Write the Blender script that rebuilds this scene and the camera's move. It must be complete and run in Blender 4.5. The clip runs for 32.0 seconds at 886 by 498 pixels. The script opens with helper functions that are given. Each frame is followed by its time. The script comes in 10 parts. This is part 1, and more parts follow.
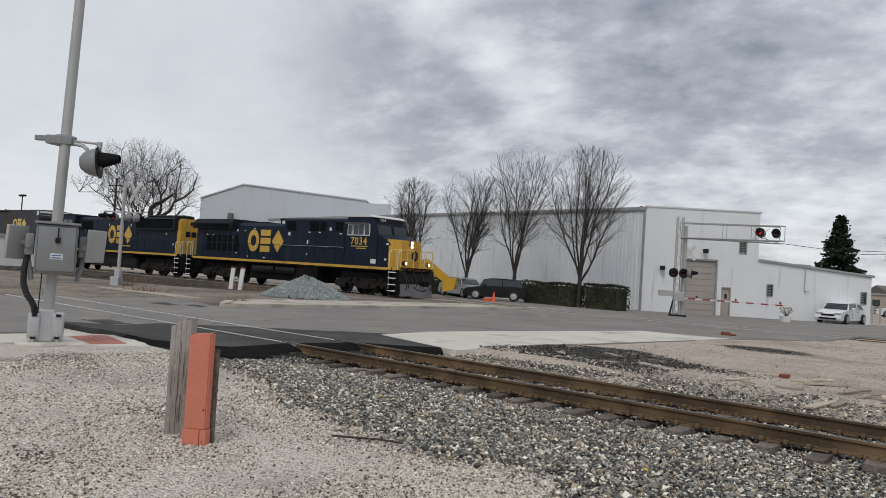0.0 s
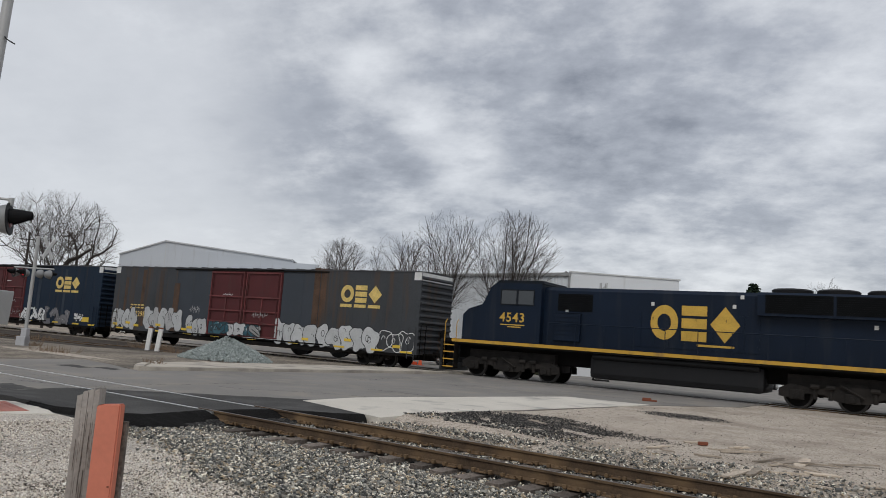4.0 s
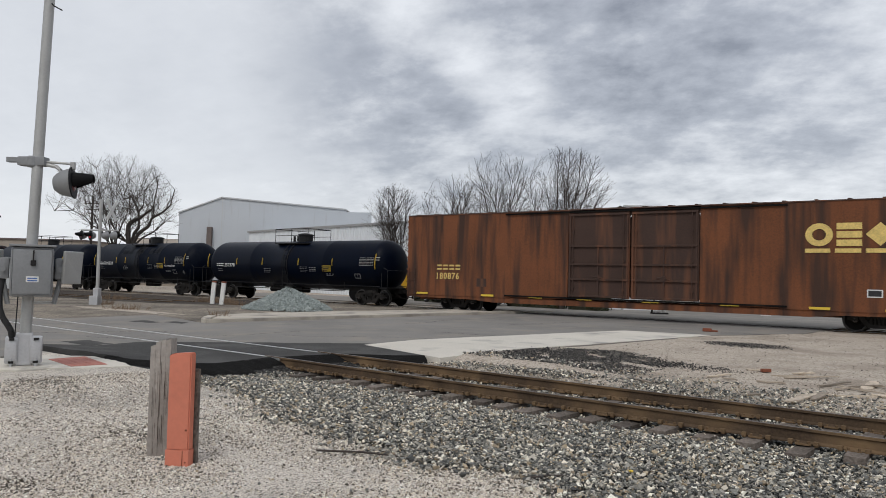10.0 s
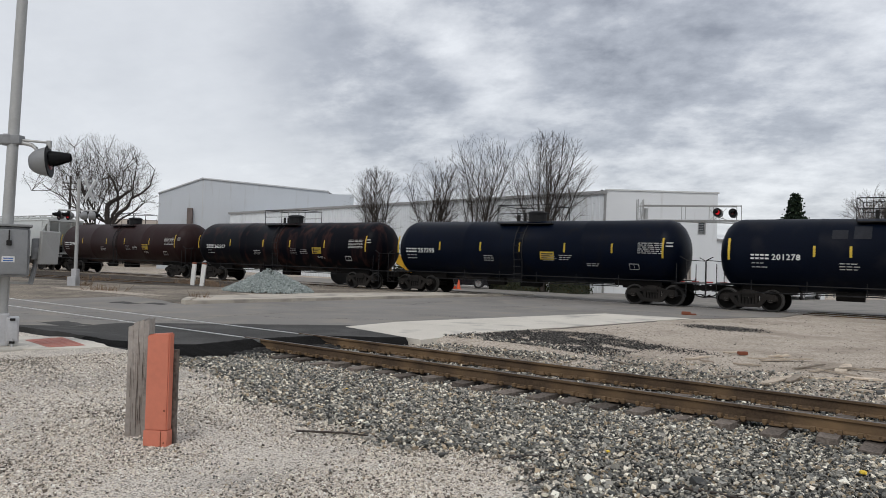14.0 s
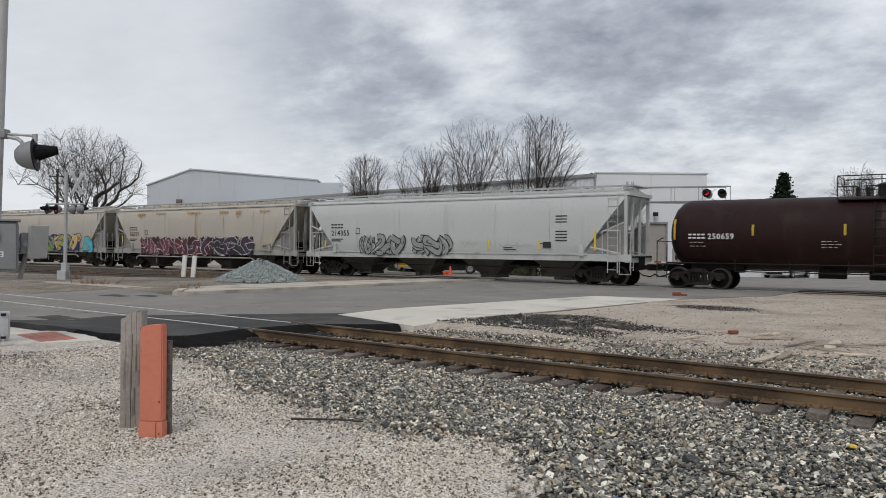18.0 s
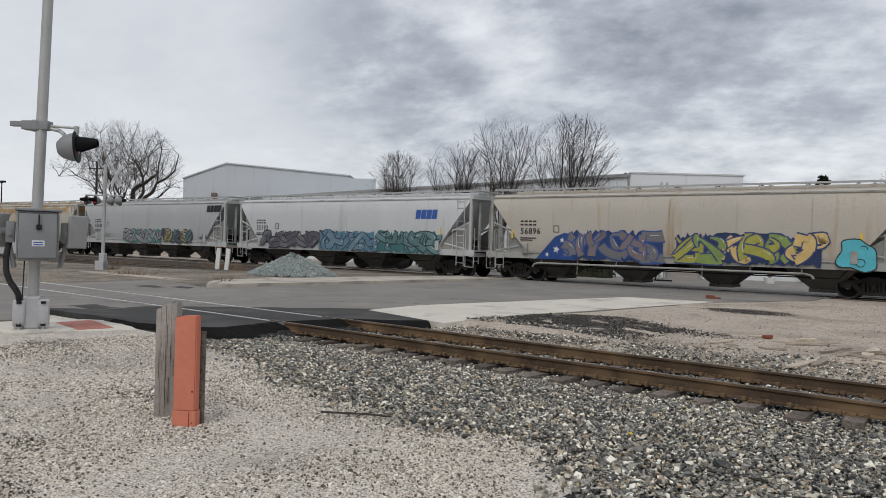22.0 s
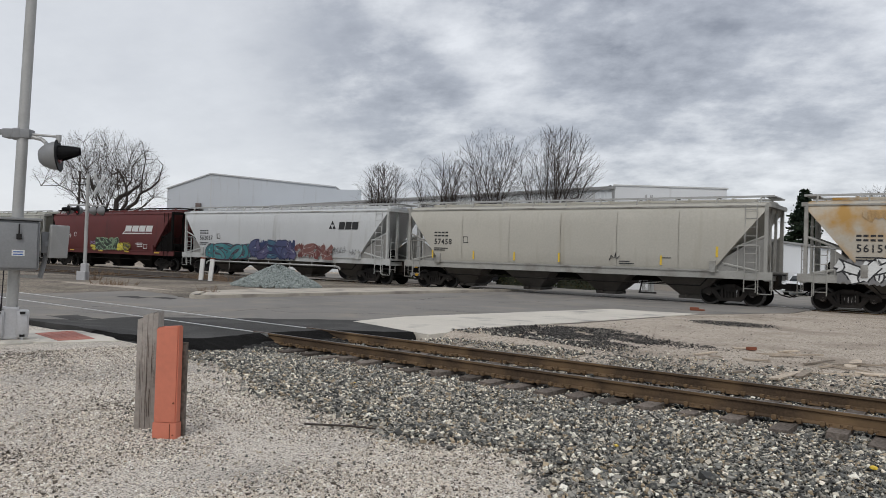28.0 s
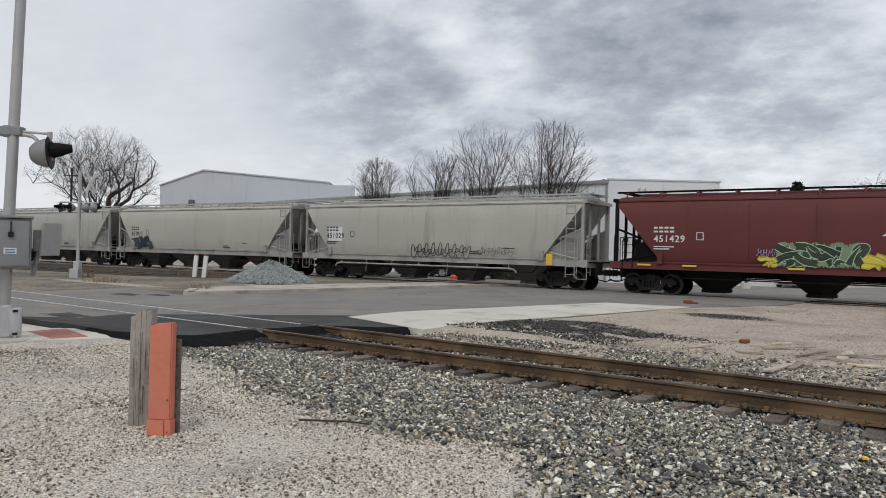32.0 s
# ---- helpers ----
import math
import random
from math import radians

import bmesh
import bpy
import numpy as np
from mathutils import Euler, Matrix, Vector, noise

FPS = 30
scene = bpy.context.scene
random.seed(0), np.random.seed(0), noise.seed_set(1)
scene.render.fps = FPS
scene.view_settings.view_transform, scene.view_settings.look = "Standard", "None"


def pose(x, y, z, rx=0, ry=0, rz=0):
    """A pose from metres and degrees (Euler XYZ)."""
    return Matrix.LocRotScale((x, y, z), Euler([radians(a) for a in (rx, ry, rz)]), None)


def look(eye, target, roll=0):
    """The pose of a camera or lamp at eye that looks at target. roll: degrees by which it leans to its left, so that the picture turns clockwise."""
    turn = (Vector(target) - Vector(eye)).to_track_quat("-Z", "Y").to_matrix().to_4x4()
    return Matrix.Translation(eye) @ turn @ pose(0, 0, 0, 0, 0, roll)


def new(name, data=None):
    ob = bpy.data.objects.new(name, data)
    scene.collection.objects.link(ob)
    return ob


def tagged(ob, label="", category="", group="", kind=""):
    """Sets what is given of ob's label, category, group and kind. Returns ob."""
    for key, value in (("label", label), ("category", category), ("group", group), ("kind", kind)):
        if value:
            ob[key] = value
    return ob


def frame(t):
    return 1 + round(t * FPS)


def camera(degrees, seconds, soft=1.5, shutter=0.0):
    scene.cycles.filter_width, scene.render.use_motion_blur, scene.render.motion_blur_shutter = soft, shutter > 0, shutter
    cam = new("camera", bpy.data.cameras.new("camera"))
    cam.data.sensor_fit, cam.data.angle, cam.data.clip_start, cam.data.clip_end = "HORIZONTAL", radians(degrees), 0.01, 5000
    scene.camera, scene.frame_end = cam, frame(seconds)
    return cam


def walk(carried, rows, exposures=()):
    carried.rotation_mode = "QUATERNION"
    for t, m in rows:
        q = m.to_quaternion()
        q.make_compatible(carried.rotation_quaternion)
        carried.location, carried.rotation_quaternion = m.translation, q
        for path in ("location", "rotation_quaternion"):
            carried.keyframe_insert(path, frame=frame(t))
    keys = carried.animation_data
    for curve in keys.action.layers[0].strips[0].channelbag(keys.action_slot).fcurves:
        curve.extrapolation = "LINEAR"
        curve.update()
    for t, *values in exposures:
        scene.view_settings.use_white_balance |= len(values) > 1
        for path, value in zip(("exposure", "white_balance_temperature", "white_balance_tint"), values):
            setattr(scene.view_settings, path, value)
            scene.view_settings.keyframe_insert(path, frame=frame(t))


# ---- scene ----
cam = camera(60.7, 32.0, 0.6, 0.08)
PATH = [
    (0, (-0.222, 0.168, 1.627), (-1.502, 1.704, 1.688), 3.5),
    (0.5, (-0.21, 0.163, 1.634), (-1.467, 1.717, 1.719), 3.7),
    (1, (-0.205, 0.193, 1.674), (-1.423, 1.775, 1.801), 3.8),
    (1.5, (-0.211, 0.197, 1.699), (-1.384, 1.808, 1.866), 3.9),
    (2, (-0.209, 0.196, 1.708), (-1.345, 1.83, 1.905), 4.1),
    (2.5, (-0.214, 0.193, 1.709), (-1.332, 1.837, 1.926), 4.3),
    (3, (-0.201, 0.175, 1.724), (-1.318, 1.819, 1.953), 4.5),
    (3.5, (-0.213, 0.197, 1.718), (-1.336, 1.835, 1.955), 4.4),
    (5.5, (-0.213, 0.197, 1.709), (-1.357, 1.826, 1.903), 3.4),
    (6, (-0.186, 0.179, 1.705), (-1.328, 1.811, 1.883), 3.1),
    (6.5, (-0.187, 0.182, 1.695), (-1.324, 1.819, 1.856), 2.8),
    (7, (-0.168, 0.187, 1.698), (-1.309, 1.823, 1.84), 2.5),
    (7.5, (-0.177, 0.181, 1.679), (-1.338, 1.805, 1.801), 2.2),
    (8, (-0.179, 0.172, 1.678), (-1.373, 1.773, 1.778), 1.8),
    (8.5, (-0.184, 0.182, 1.674), (-1.41, 1.759, 1.761), 1.5),
    (9, (-0.184, 0.178, 1.68), (-1.431, 1.74, 1.76), 1.3),
    (9.5, (-0.176, 0.17, 1.676), (-1.427, 1.729, 1.754), 1.3),
    (10, (-0.181, 0.176, 1.672), (-1.424, 1.741, 1.75), 1.4),
    (10.5, (-0.174, 0.176, 1.674), (-1.405, 1.75, 1.75), 1.4),
    (11, (-0.176, 0.179, 1.668), (-1.397, 1.762, 1.739), 1.4),
    (11.5, (-0.172, 0.188, 1.664), (-1.386, 1.776, 1.727), 1.4),
    (12, (-0.175, 0.189, 1.665), (-1.385, 1.78, 1.722), 1.4),
    (12.5, (-0.169, 0.188, 1.666), (-1.379, 1.78, 1.717), 1.5),
    (13, (-0.17, 0.173, 1.663), (-1.38, 1.765, 1.707), 1.6),
    (13.5, (-0.168, 0.183, 1.661), (-1.377, 1.776, 1.7), 1.7),
    (14, (-0.163, 0.189, 1.66), (-1.369, 1.784, 1.694), 1.7),
    (14.5, (-0.157, 0.183, 1.663), (-1.359, 1.781, 1.696), 1.7),
    (16.5, (-0.152, 0.176, 1.66), (-1.335, 1.788, 1.689), 1.2),
    (17, (-0.155, 0.178, 1.657), (-1.339, 1.79, 1.677), 1.0),
    (17.5, (-0.155, 0.182, 1.655), (-1.34, 1.793, 1.664), 0.8),
    (18, (-0.152, 0.177, 1.652), (-1.339, 1.787, 1.65), 0.5),
    (18.5, (-0.162, 0.198, 1.648), (-1.353, 1.805, 1.636), 0.4),
    (19, (-0.166, 0.19, 1.645), (-1.361, 1.795, 1.625), 0.4),
    (19.5, (-0.173, 0.199, 1.64), (-1.371, 1.801, 1.616), 0.5),
    (20, (-0.168, 0.192, 1.643), (-1.372, 1.789, 1.617), 0.6),
    (20.5, (-0.17, 0.193, 1.644), (-1.384, 1.782, 1.615), 0.8),
    (21, (-0.175, 0.165, 1.639), (-1.402, 1.744, 1.609), 1.0),
    (21.5, (-0.166, 0.172, 1.637), (-1.406, 1.741, 1.612), 1.3),
    (22, (-0.153, 0.164, 1.65), (-1.404, 1.724, 1.64), 1.6),
    (22.5, (-0.19, 0.183, 1.661), (-1.447, 1.738, 1.669), 1.9),
    (23, (-0.179, 0.189, 1.659), (-1.437, 1.743, 1.683), 2.1),
    (23.5, (-0.174, 0.18, 1.654), (-1.428, 1.738, 1.687), 2.3),
    (24, (-0.175, 0.176, 1.646), (-1.419, 1.742, 1.678), 2.3),
    (24.5, (-0.173, 0.174, 1.646), (-1.406, 1.748, 1.676), 2.2),
    (25, (-0.166, 0.182, 1.646), (-1.39, 1.764, 1.673), 2.0),
    (25.5, (-0.181, 0.201, 1.64), (-1.401, 1.785, 1.665), 1.9),
    (27.5, (-0.171, 0.188, 1.643), (-1.394, 1.77, 1.67), 1.9),
    (28, (-0.176, 0.193, 1.638), (-1.398, 1.777, 1.66), 1.8),
    (28.5, (-0.182, 0.193, 1.641), (-1.402, 1.777, 1.659), 1.7),
    (29, (-0.174, 0.191, 1.637), (-1.394, 1.775, 1.654), 1.6),
    (29.5, (-0.175, 0.186, 1.64), (-1.395, 1.771, 1.654), 1.6),
    (30, (-0.166, 0.192, 1.641), (-1.386, 1.777, 1.653), 1.5),
    (30.5, (-0.171, 0.193, 1.64), (-1.388, 1.78, 1.652), 1.5),
    (31, (-0.17, 0.188, 1.643), (-1.386, 1.776, 1.654), 1.5),
    (31.5, (-0.174, 0.189, 1.637), (-1.387, 1.779, 1.649), 1.4),
    (32, (-0.166, 0.195, 1.639), (-1.375, 1.788, 1.648), 1.4),
]
EXPOSURES = [(0, 0.0), (3, -0.08), (7, 0.0), (10, 0.08), (13, 0.10), (19, 0.04), (25, 0.03), (31, 0.06), (32, 0.06)]
walk(cam, [(t, look(eye, target, roll)) for t, eye, target, roll in PATH], EXPOSURES)

# ---- daylight: an overcast sky with broken cloud, and a wide soft sun behind it ----
world = bpy.data.worlds.new("overcast_sky")
scene.world = world
world.use_nodes = True
scene.view_settings.exposure = 0.0


def sky_nodes():
    nt = world.node_tree
    n, l = nt.nodes, nt.links
    n.clear()
    out = n.new("ShaderNodeOutputWorld")
    bg = n.new("ShaderNodeBackground")
    sky = n.new("ShaderNodeTexSky")
    sky.sky_type, sky.sun_disc = "NISHITA", False
    sky.sun_elevation, sky.sun_rotation = radians(48), radians(25)
    tc = n.new("ShaderNodeTexCoord")
    sep = n.new("ShaderNodeSeparateXYZ")
    l.new(tc.outputs["Generated"], sep.inputs[0])

    def math_(op, a, b):
        m = n.new("ShaderNodeMath")
        m.operation = op
        for i, v in enumerate((a, b)):
            if isinstance(v, (int, float)):
                m.inputs[i].default_value = v
            else:
                l.new(v, m.inputs[i])
        return m.outputs[0]

    # cloud deck: directions laid out on a flat layer overhead
    up = math_("ADD", math_("MAXIMUM", sep.outputs["Z"], 0.0), 0.30)
    cx, cy = math_("DIVIDE", sep.outputs["X"], up), math_("DIVIDE", sep.outputs["Y"], up)
    comb = n.new("ShaderNodeCombineXYZ")
    l.new(cx, comb.inputs[0]), l.new(cy, comb.inputs[1])

    def cloud(scale, detail, rough, shift, dist, stretch):
        mp = n.new("ShaderNodeMapping")
        mp.inputs["Location"].default_value = shift
        mp.inputs["Rotation"].default_value = (0, 0, radians(-30))
        mp.inputs["Scale"].default_value = (1.0, stretch, 1.0)
        l.new(comb.outputs[0], mp.inputs[0])
        t = n.new("ShaderNodeTexNoise")
        t.inputs["Scale"].default_value, t.inputs["Detail"].default_value = scale, detail
        t.inputs["Roughness"].default_value, t.inputs["Distortion"].default_value = rough, dist
        l.new(mp.outputs[0], t.inputs["Vector"])
        return math_("SUBTRACT", t.outputs["Fac"], 0.5)

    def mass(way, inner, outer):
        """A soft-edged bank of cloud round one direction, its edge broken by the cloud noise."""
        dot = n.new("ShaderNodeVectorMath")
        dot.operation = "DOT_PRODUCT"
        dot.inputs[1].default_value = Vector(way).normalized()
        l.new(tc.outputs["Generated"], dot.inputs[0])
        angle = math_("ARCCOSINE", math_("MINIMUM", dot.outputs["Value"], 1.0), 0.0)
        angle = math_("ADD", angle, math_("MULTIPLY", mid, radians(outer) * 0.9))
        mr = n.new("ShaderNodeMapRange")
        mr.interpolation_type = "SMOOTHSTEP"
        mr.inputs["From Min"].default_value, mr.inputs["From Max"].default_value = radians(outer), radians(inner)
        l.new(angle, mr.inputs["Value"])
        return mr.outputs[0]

    big = cloud(0.9, 4.0, 0.55, (3.1, 1.7, 0.0), 0.3, 1.25)
    mid = cloud(3.4, 12.0, 0.60, (0.4, 5.2, 0.0), 0.0, 1.15)
    fine = cloud(9.5, 8.0, 0.60, (2.2, 0.7, 0.0), 0.0, 1.15)
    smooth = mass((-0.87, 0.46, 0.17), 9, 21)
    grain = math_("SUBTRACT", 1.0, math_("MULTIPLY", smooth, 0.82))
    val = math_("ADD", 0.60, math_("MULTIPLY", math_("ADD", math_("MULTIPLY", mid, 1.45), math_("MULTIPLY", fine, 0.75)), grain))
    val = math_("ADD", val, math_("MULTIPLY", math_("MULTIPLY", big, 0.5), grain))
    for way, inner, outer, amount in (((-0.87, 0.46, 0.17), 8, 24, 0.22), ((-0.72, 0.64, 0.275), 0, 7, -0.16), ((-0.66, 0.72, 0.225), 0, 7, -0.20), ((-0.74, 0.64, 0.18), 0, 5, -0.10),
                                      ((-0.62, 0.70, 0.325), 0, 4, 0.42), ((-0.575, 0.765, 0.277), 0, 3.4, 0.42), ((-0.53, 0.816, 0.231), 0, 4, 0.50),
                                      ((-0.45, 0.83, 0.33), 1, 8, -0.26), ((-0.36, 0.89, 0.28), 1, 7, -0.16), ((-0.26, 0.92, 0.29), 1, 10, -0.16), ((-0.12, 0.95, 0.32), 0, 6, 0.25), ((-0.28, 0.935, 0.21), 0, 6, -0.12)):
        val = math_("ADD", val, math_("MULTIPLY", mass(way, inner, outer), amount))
    low = n.new("ShaderNodeMapRange")
    low.interpolation_type = "SMOOTHSTEP"
    low.inputs["From Min"].default_value, low.inputs["From Max"].default_value = 0.20, 0.02
    low.inputs["To Max"].default_value = 0.16
    l.new(sep.outputs["Z"], low.inputs["Value"])
    val = math_("ADD", val, low.outputs[0])
    ramp = n.new("ShaderNodeValToRGB")
    e = ramp.color_ramp.elements
    e[0].position, e[0].color = 0.05, (0.262, 0.282, 0.328, 1)
    e[1].position, e[1].color = 1.0, (0.80, 0.825, 0.865, 1)
    for pos, col in ((0.45, (0.440, 0.467, 0.522)), (0.70, (0.62, 0.645, 0.69))):
        el = ramp.color_ramp.elements.new(pos)
        el.color = (*col, 1)
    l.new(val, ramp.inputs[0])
    scale = n.new("ShaderNodeVectorMath")
    scale.operation = "SCALE"
    scale.inputs[3].default_value = 0.10
    l.new(sky.outputs[0], scale.inputs[0])
    both = n.new("ShaderNodeMix")
    both.data_type = "RGBA"
    both.inputs["Factor"].default_value = 0.9
    l.new(scale.outputs[0], both.inputs["A"]), l.new(ramp.outputs[0], both.inputs["B"])
    l.new(both.outputs["Result"], bg.inputs[0])
    bg.inputs[1].default_value = 1.0
    l.new(bg.outputs[0], out.inputs[0])


sky_nodes()
sun = new("sun", bpy.data.lights.new("sun", "SUN"))
sun.data.energy, sun.data.angle, sun.data.color = 1.2, radians(25), (1.0, 0.97, 0.93)
sun.matrix_world = look((0, 0, 60), (-18, 45, 0))


# ---- materials ----
def surf(name, base, rough=0.75, metal=0.0, var=0.18, scale=1.2, fine=28.0, bump=0.12, stain=None, stain_at=0.56, streak=False, spread=0.0, spec=0.5):
    """A worn surface: a base colour varied at two scales, optional stains (upright streaks if wanted), and fine relief."""
    m = bpy.data.materials.new(name)
    m.use_nodes = True
    nt = m.node_tree
    n, l = nt.nodes, nt.links
    p = n["Principled BSDF"]
    tc = n.new("ShaderNodeTexCoord")
    big, small = n.new("ShaderNodeTexNoise"), n.new("ShaderNodeTexNoise")
    big.inputs["Scale"].default_value, big.inputs["Detail"].default_value = scale, 5
    small.inputs["Scale"].default_value, small.inputs["Detail"].default_value = fine, 4
    l.new(tc.outputs["Object"], big.inputs["Vector"]), l.new(tc.outputs["Object"], small.inputs["Vector"])
    add = n.new("ShaderNodeMath")
    add.operation = "ADD"
    l.new(big.outputs["Fac"], add.inputs[0]), l.new(small.outputs["Fac"], add.inputs[1])
    ramp = n.new("ShaderNodeMapRange")
    ramp.inputs["From Min"].default_value, ramp.inputs["From Max"].default_value = 0.65, 1.35
    ramp.inputs["To Min"].default_value, ramp.inputs["To Max"].default_value = 1 - var, 1 + var
    l.new(add.outputs[0], ramp.inputs["Value"])
    val = ramp.outputs[0]
    if spread:
        oi = n.new("ShaderNodeObjectInfo")
        mr = n.new("ShaderNodeMapRange")
        mr.inputs["To Min"].default_value, mr.inputs["To Max"].default_value = 1 - spread, 1 + spread
        l.new(oi.outputs["Random"], mr.inputs["Value"])
        mu = n.new("ShaderNodeMath")
        mu.operation = "MULTIPLY"
        l.new(val, mu.inputs[0]), l.new(mr.outputs[0], mu.inputs[1])
        val = mu.outputs[0]
    sc = n.new("ShaderNodeVectorMath")
    sc.operation = "SCALE"
    sc.inputs[0].default_value = base[:3]
    l.new(val, sc.inputs[3])
    col = sc.outputs[0]
    if stain:
        st = n.new("ShaderNodeTexNoise")
        st.inputs["Scale"].default_value, st.inputs["Detail"].default_value = 1.0, 7
        mp = n.new("ShaderNodeMapping")
        mp.inputs["Scale"].default_value = (2.2, 2.2, 0.22) if streak else (0.9, 0.9, 0.9)
        l.new(tc.outputs["Object"], mp.inputs[0]), l.new(mp.outputs[0], st.inputs["Vector"])
        mr = n.new("ShaderNodeMapRange")
        mr.inputs["From Min"].default_value, mr.inputs["From Max"].default_value = stain_at - 0.06, stain_at + 0.14
        l.new(st.outputs["Fac"], mr.inputs["Value"])
        mx = n.new("ShaderNodeMix")
        mx.data_type = "RGBA"
        mx.inputs["B"].default_value = (*stain[:3], 1)
        l.new(mr.outputs[0], mx.inputs["Factor"]), l.new(col, mx.inputs["A"])
        col = mx.outputs["Result"]
    l.new(col, p.inputs["Base Color"])
    rr = n.new("ShaderNodeMapRange")
    rr.inputs["To Min"].default_value, rr.inputs["To Max"].default_value = max(0.05, rough - 0.1), min(1, rough + 0.1)
    l.new(small.outputs["Fac"], rr.inputs["Value"]), l.new(rr.outputs[0], p.inputs["Roughness"])
    p.inputs["Metallic"].default_value = metal
    p.inputs["Specular IOR Level"].default_value = spec
    if bump:
        b = n.new("ShaderNodeBump")
        b.inputs["Strength"].default_value, b.inputs["Distance"].default_value = bump, 0.02
        l.new(small.outputs["Fac"], b.inputs["Height"]), l.new(b.outputs[0], p.inputs["Normal"])
    return m


def island_mat(name, colors, rough=0.85, stops=None):
    """Joined small pieces, each with a colour of its own."""
    m = bpy.data.materials.new(name)
    m.use_nodes = True
    n, l = m.node_tree.nodes, m.node_tree.links
    p = n["Principled BSDF"]
    g = n.new("ShaderNodeNewGeometry")
    r = n.new("ShaderNodeValToRGB")
    r.color_ramp.interpolation = "CONSTANT" if stops is None else "LINEAR"
    els = r.color_ramp.elements
    for i, c in enumerate(colors):
        pos = i / len(colors)
        e = els[i] if i < 2 else els.new(pos)
        e.position, e.color = pos, (*c, 1)
    l.new(g.outputs["Random Per Island"], r.inputs[0])
    t = n.new("ShaderNodeTexNoise")
    t.inputs["Scale"].default_value = 60
    tc = n.new("ShaderNodeTexCoord")
    l.new(tc.outputs["Object"], t.inputs["Vector"])
    mr = n.new("ShaderNodeMapRange")
    mr.inputs["To Min"].default_value, mr.inputs["To Max"].default_value = 0.72, 1.28
    l.new(t.outputs["Fac"], mr.inputs["Value"])
    sc = n.new("ShaderNodeVectorMath")
    sc.operation = "SCALE"
    l.new(r.outputs[0], sc.inputs[0]), l.new(mr.outputs[0], sc.inputs[3])
    l.new(sc.outputs[0], p.inputs["Base Color"])
    p.inputs["Roughness"].default_value = rough
    p.inputs["Specular IOR Level"].default_value = 0.4 if rough < 0.7 else 0.15
    return m


def grit(name, colors, scale, bump=0.8, rough=0.95, patch=None, patch_at=0.56, patch_scale=0.6, gap=0.35):
    """Small broken stone: every cell a grain of its own tone, shade painted dark between the grains, with broad patches
    of other colour.
    """
    m = bpy.data.materials.new(name)
    m.use_nodes = True
    n, l = m.node_tree.nodes, m.node_tree.links
    p = n["Principled BSDF"]
    tc = n.new("ShaderNodeTexCoord")
    wob = n.new("ShaderNodeTexNoise")
    wob.inputs["Scale"].default_value, wob.inputs["Detail"].default_value = scale * 0.7, 2
    l.new(tc.outputs["Object"], wob.inputs["Vector"])
    mx0 = n.new("ShaderNodeMix")
    mx0.data_type = "VECTOR"
    mx0.inputs["Factor"].default_value = 0.5 / scale
    l.new(tc.outputs["Object"], mx0.inputs["A"]), l.new(wob.outputs["Color"], mx0.inputs["B"])
    vo = n.new("ShaderNodeTexVoronoi")
    vo.inputs["Scale"].default_value = scale
    l.new(mx0.outputs["Result"], vo.inputs["Vector"])
    sp = n.new("ShaderNodeSeparateColor")
    l.new(vo.outputs["Color"], sp.inputs[0])
    r = n.new("ShaderNodeValToRGB")
    els = r.color_ramp.elements
    for i, c in enumerate(colors):
        e = els[i] if i < 2 else els.new(i / (len(colors) - 1))
        e.position, e.color = i / (len(colors) - 1), (*c, 1)
    l.new(sp.outputs[0], r.inputs[0])
    col = r.outputs[0]
    if patch:
        t = n.new("ShaderNodeTexNoise")
        t.inputs["Scale"].default_value, t.inputs["Detail"].default_value, t.inputs["Roughness"].default_value = patch_scale, 8, 0.65
        l.new(tc.outputs["Object"], t.inputs["Vector"])
        mr = n.new("ShaderNodeMapRange")
        mr.inputs["From Min"].default_value, mr.inputs["From Max"].default_value = patch_at - 0.08, patch_at + 0.10
        mr.inputs["To Max"].default_value = 0.75
        l.new(t.outputs["Fac"], mr.inputs["Value"])
        mx = n.new("ShaderNodeMix")
        mx.data_type = "RGBA"
        mx.inputs["B"].default_value = (*patch, 1)
        l.new(mr.outputs[0], mx.inputs["Factor"]), l.new(col, mx.inputs["A"])
        col = mx.outputs["Result"]
    # shade between the grains, multiplied into the base colour
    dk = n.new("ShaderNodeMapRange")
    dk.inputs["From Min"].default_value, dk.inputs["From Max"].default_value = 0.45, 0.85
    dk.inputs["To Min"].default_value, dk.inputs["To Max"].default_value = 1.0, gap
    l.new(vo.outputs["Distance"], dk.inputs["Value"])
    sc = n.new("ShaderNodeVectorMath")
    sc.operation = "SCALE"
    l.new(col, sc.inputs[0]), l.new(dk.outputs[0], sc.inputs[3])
    l.new(sc.outputs[0], p.inputs["Base Color"])
    p.inputs["Roughness"].default_value = rough
    p.inputs["Specular IOR Level"].default_value = 0.15
    b = n.new("ShaderNodeBump")
    b.invert = True
    b.inputs["Strength"].default_value, b.inputs["Distance"].default_value = bump, 0.6 / scale
    l.new(vo.outputs["Distance"], b.inputs["Height"]), l.new(b.outputs[0], p.inputs["Normal"])
    return m


def glow(name, color, strength):
    m = bpy.data.materials.new(name)
    m.use_nodes = True
    p = m.node_tree.nodes["Principled BSDF"]
    p.inputs["Base Color"].default_value = (*color, 1)
    p.inputs["Emission Color"].default_value = (*color, 1)
    p.inputs["Emission Strength"].default_value = strength
    return m


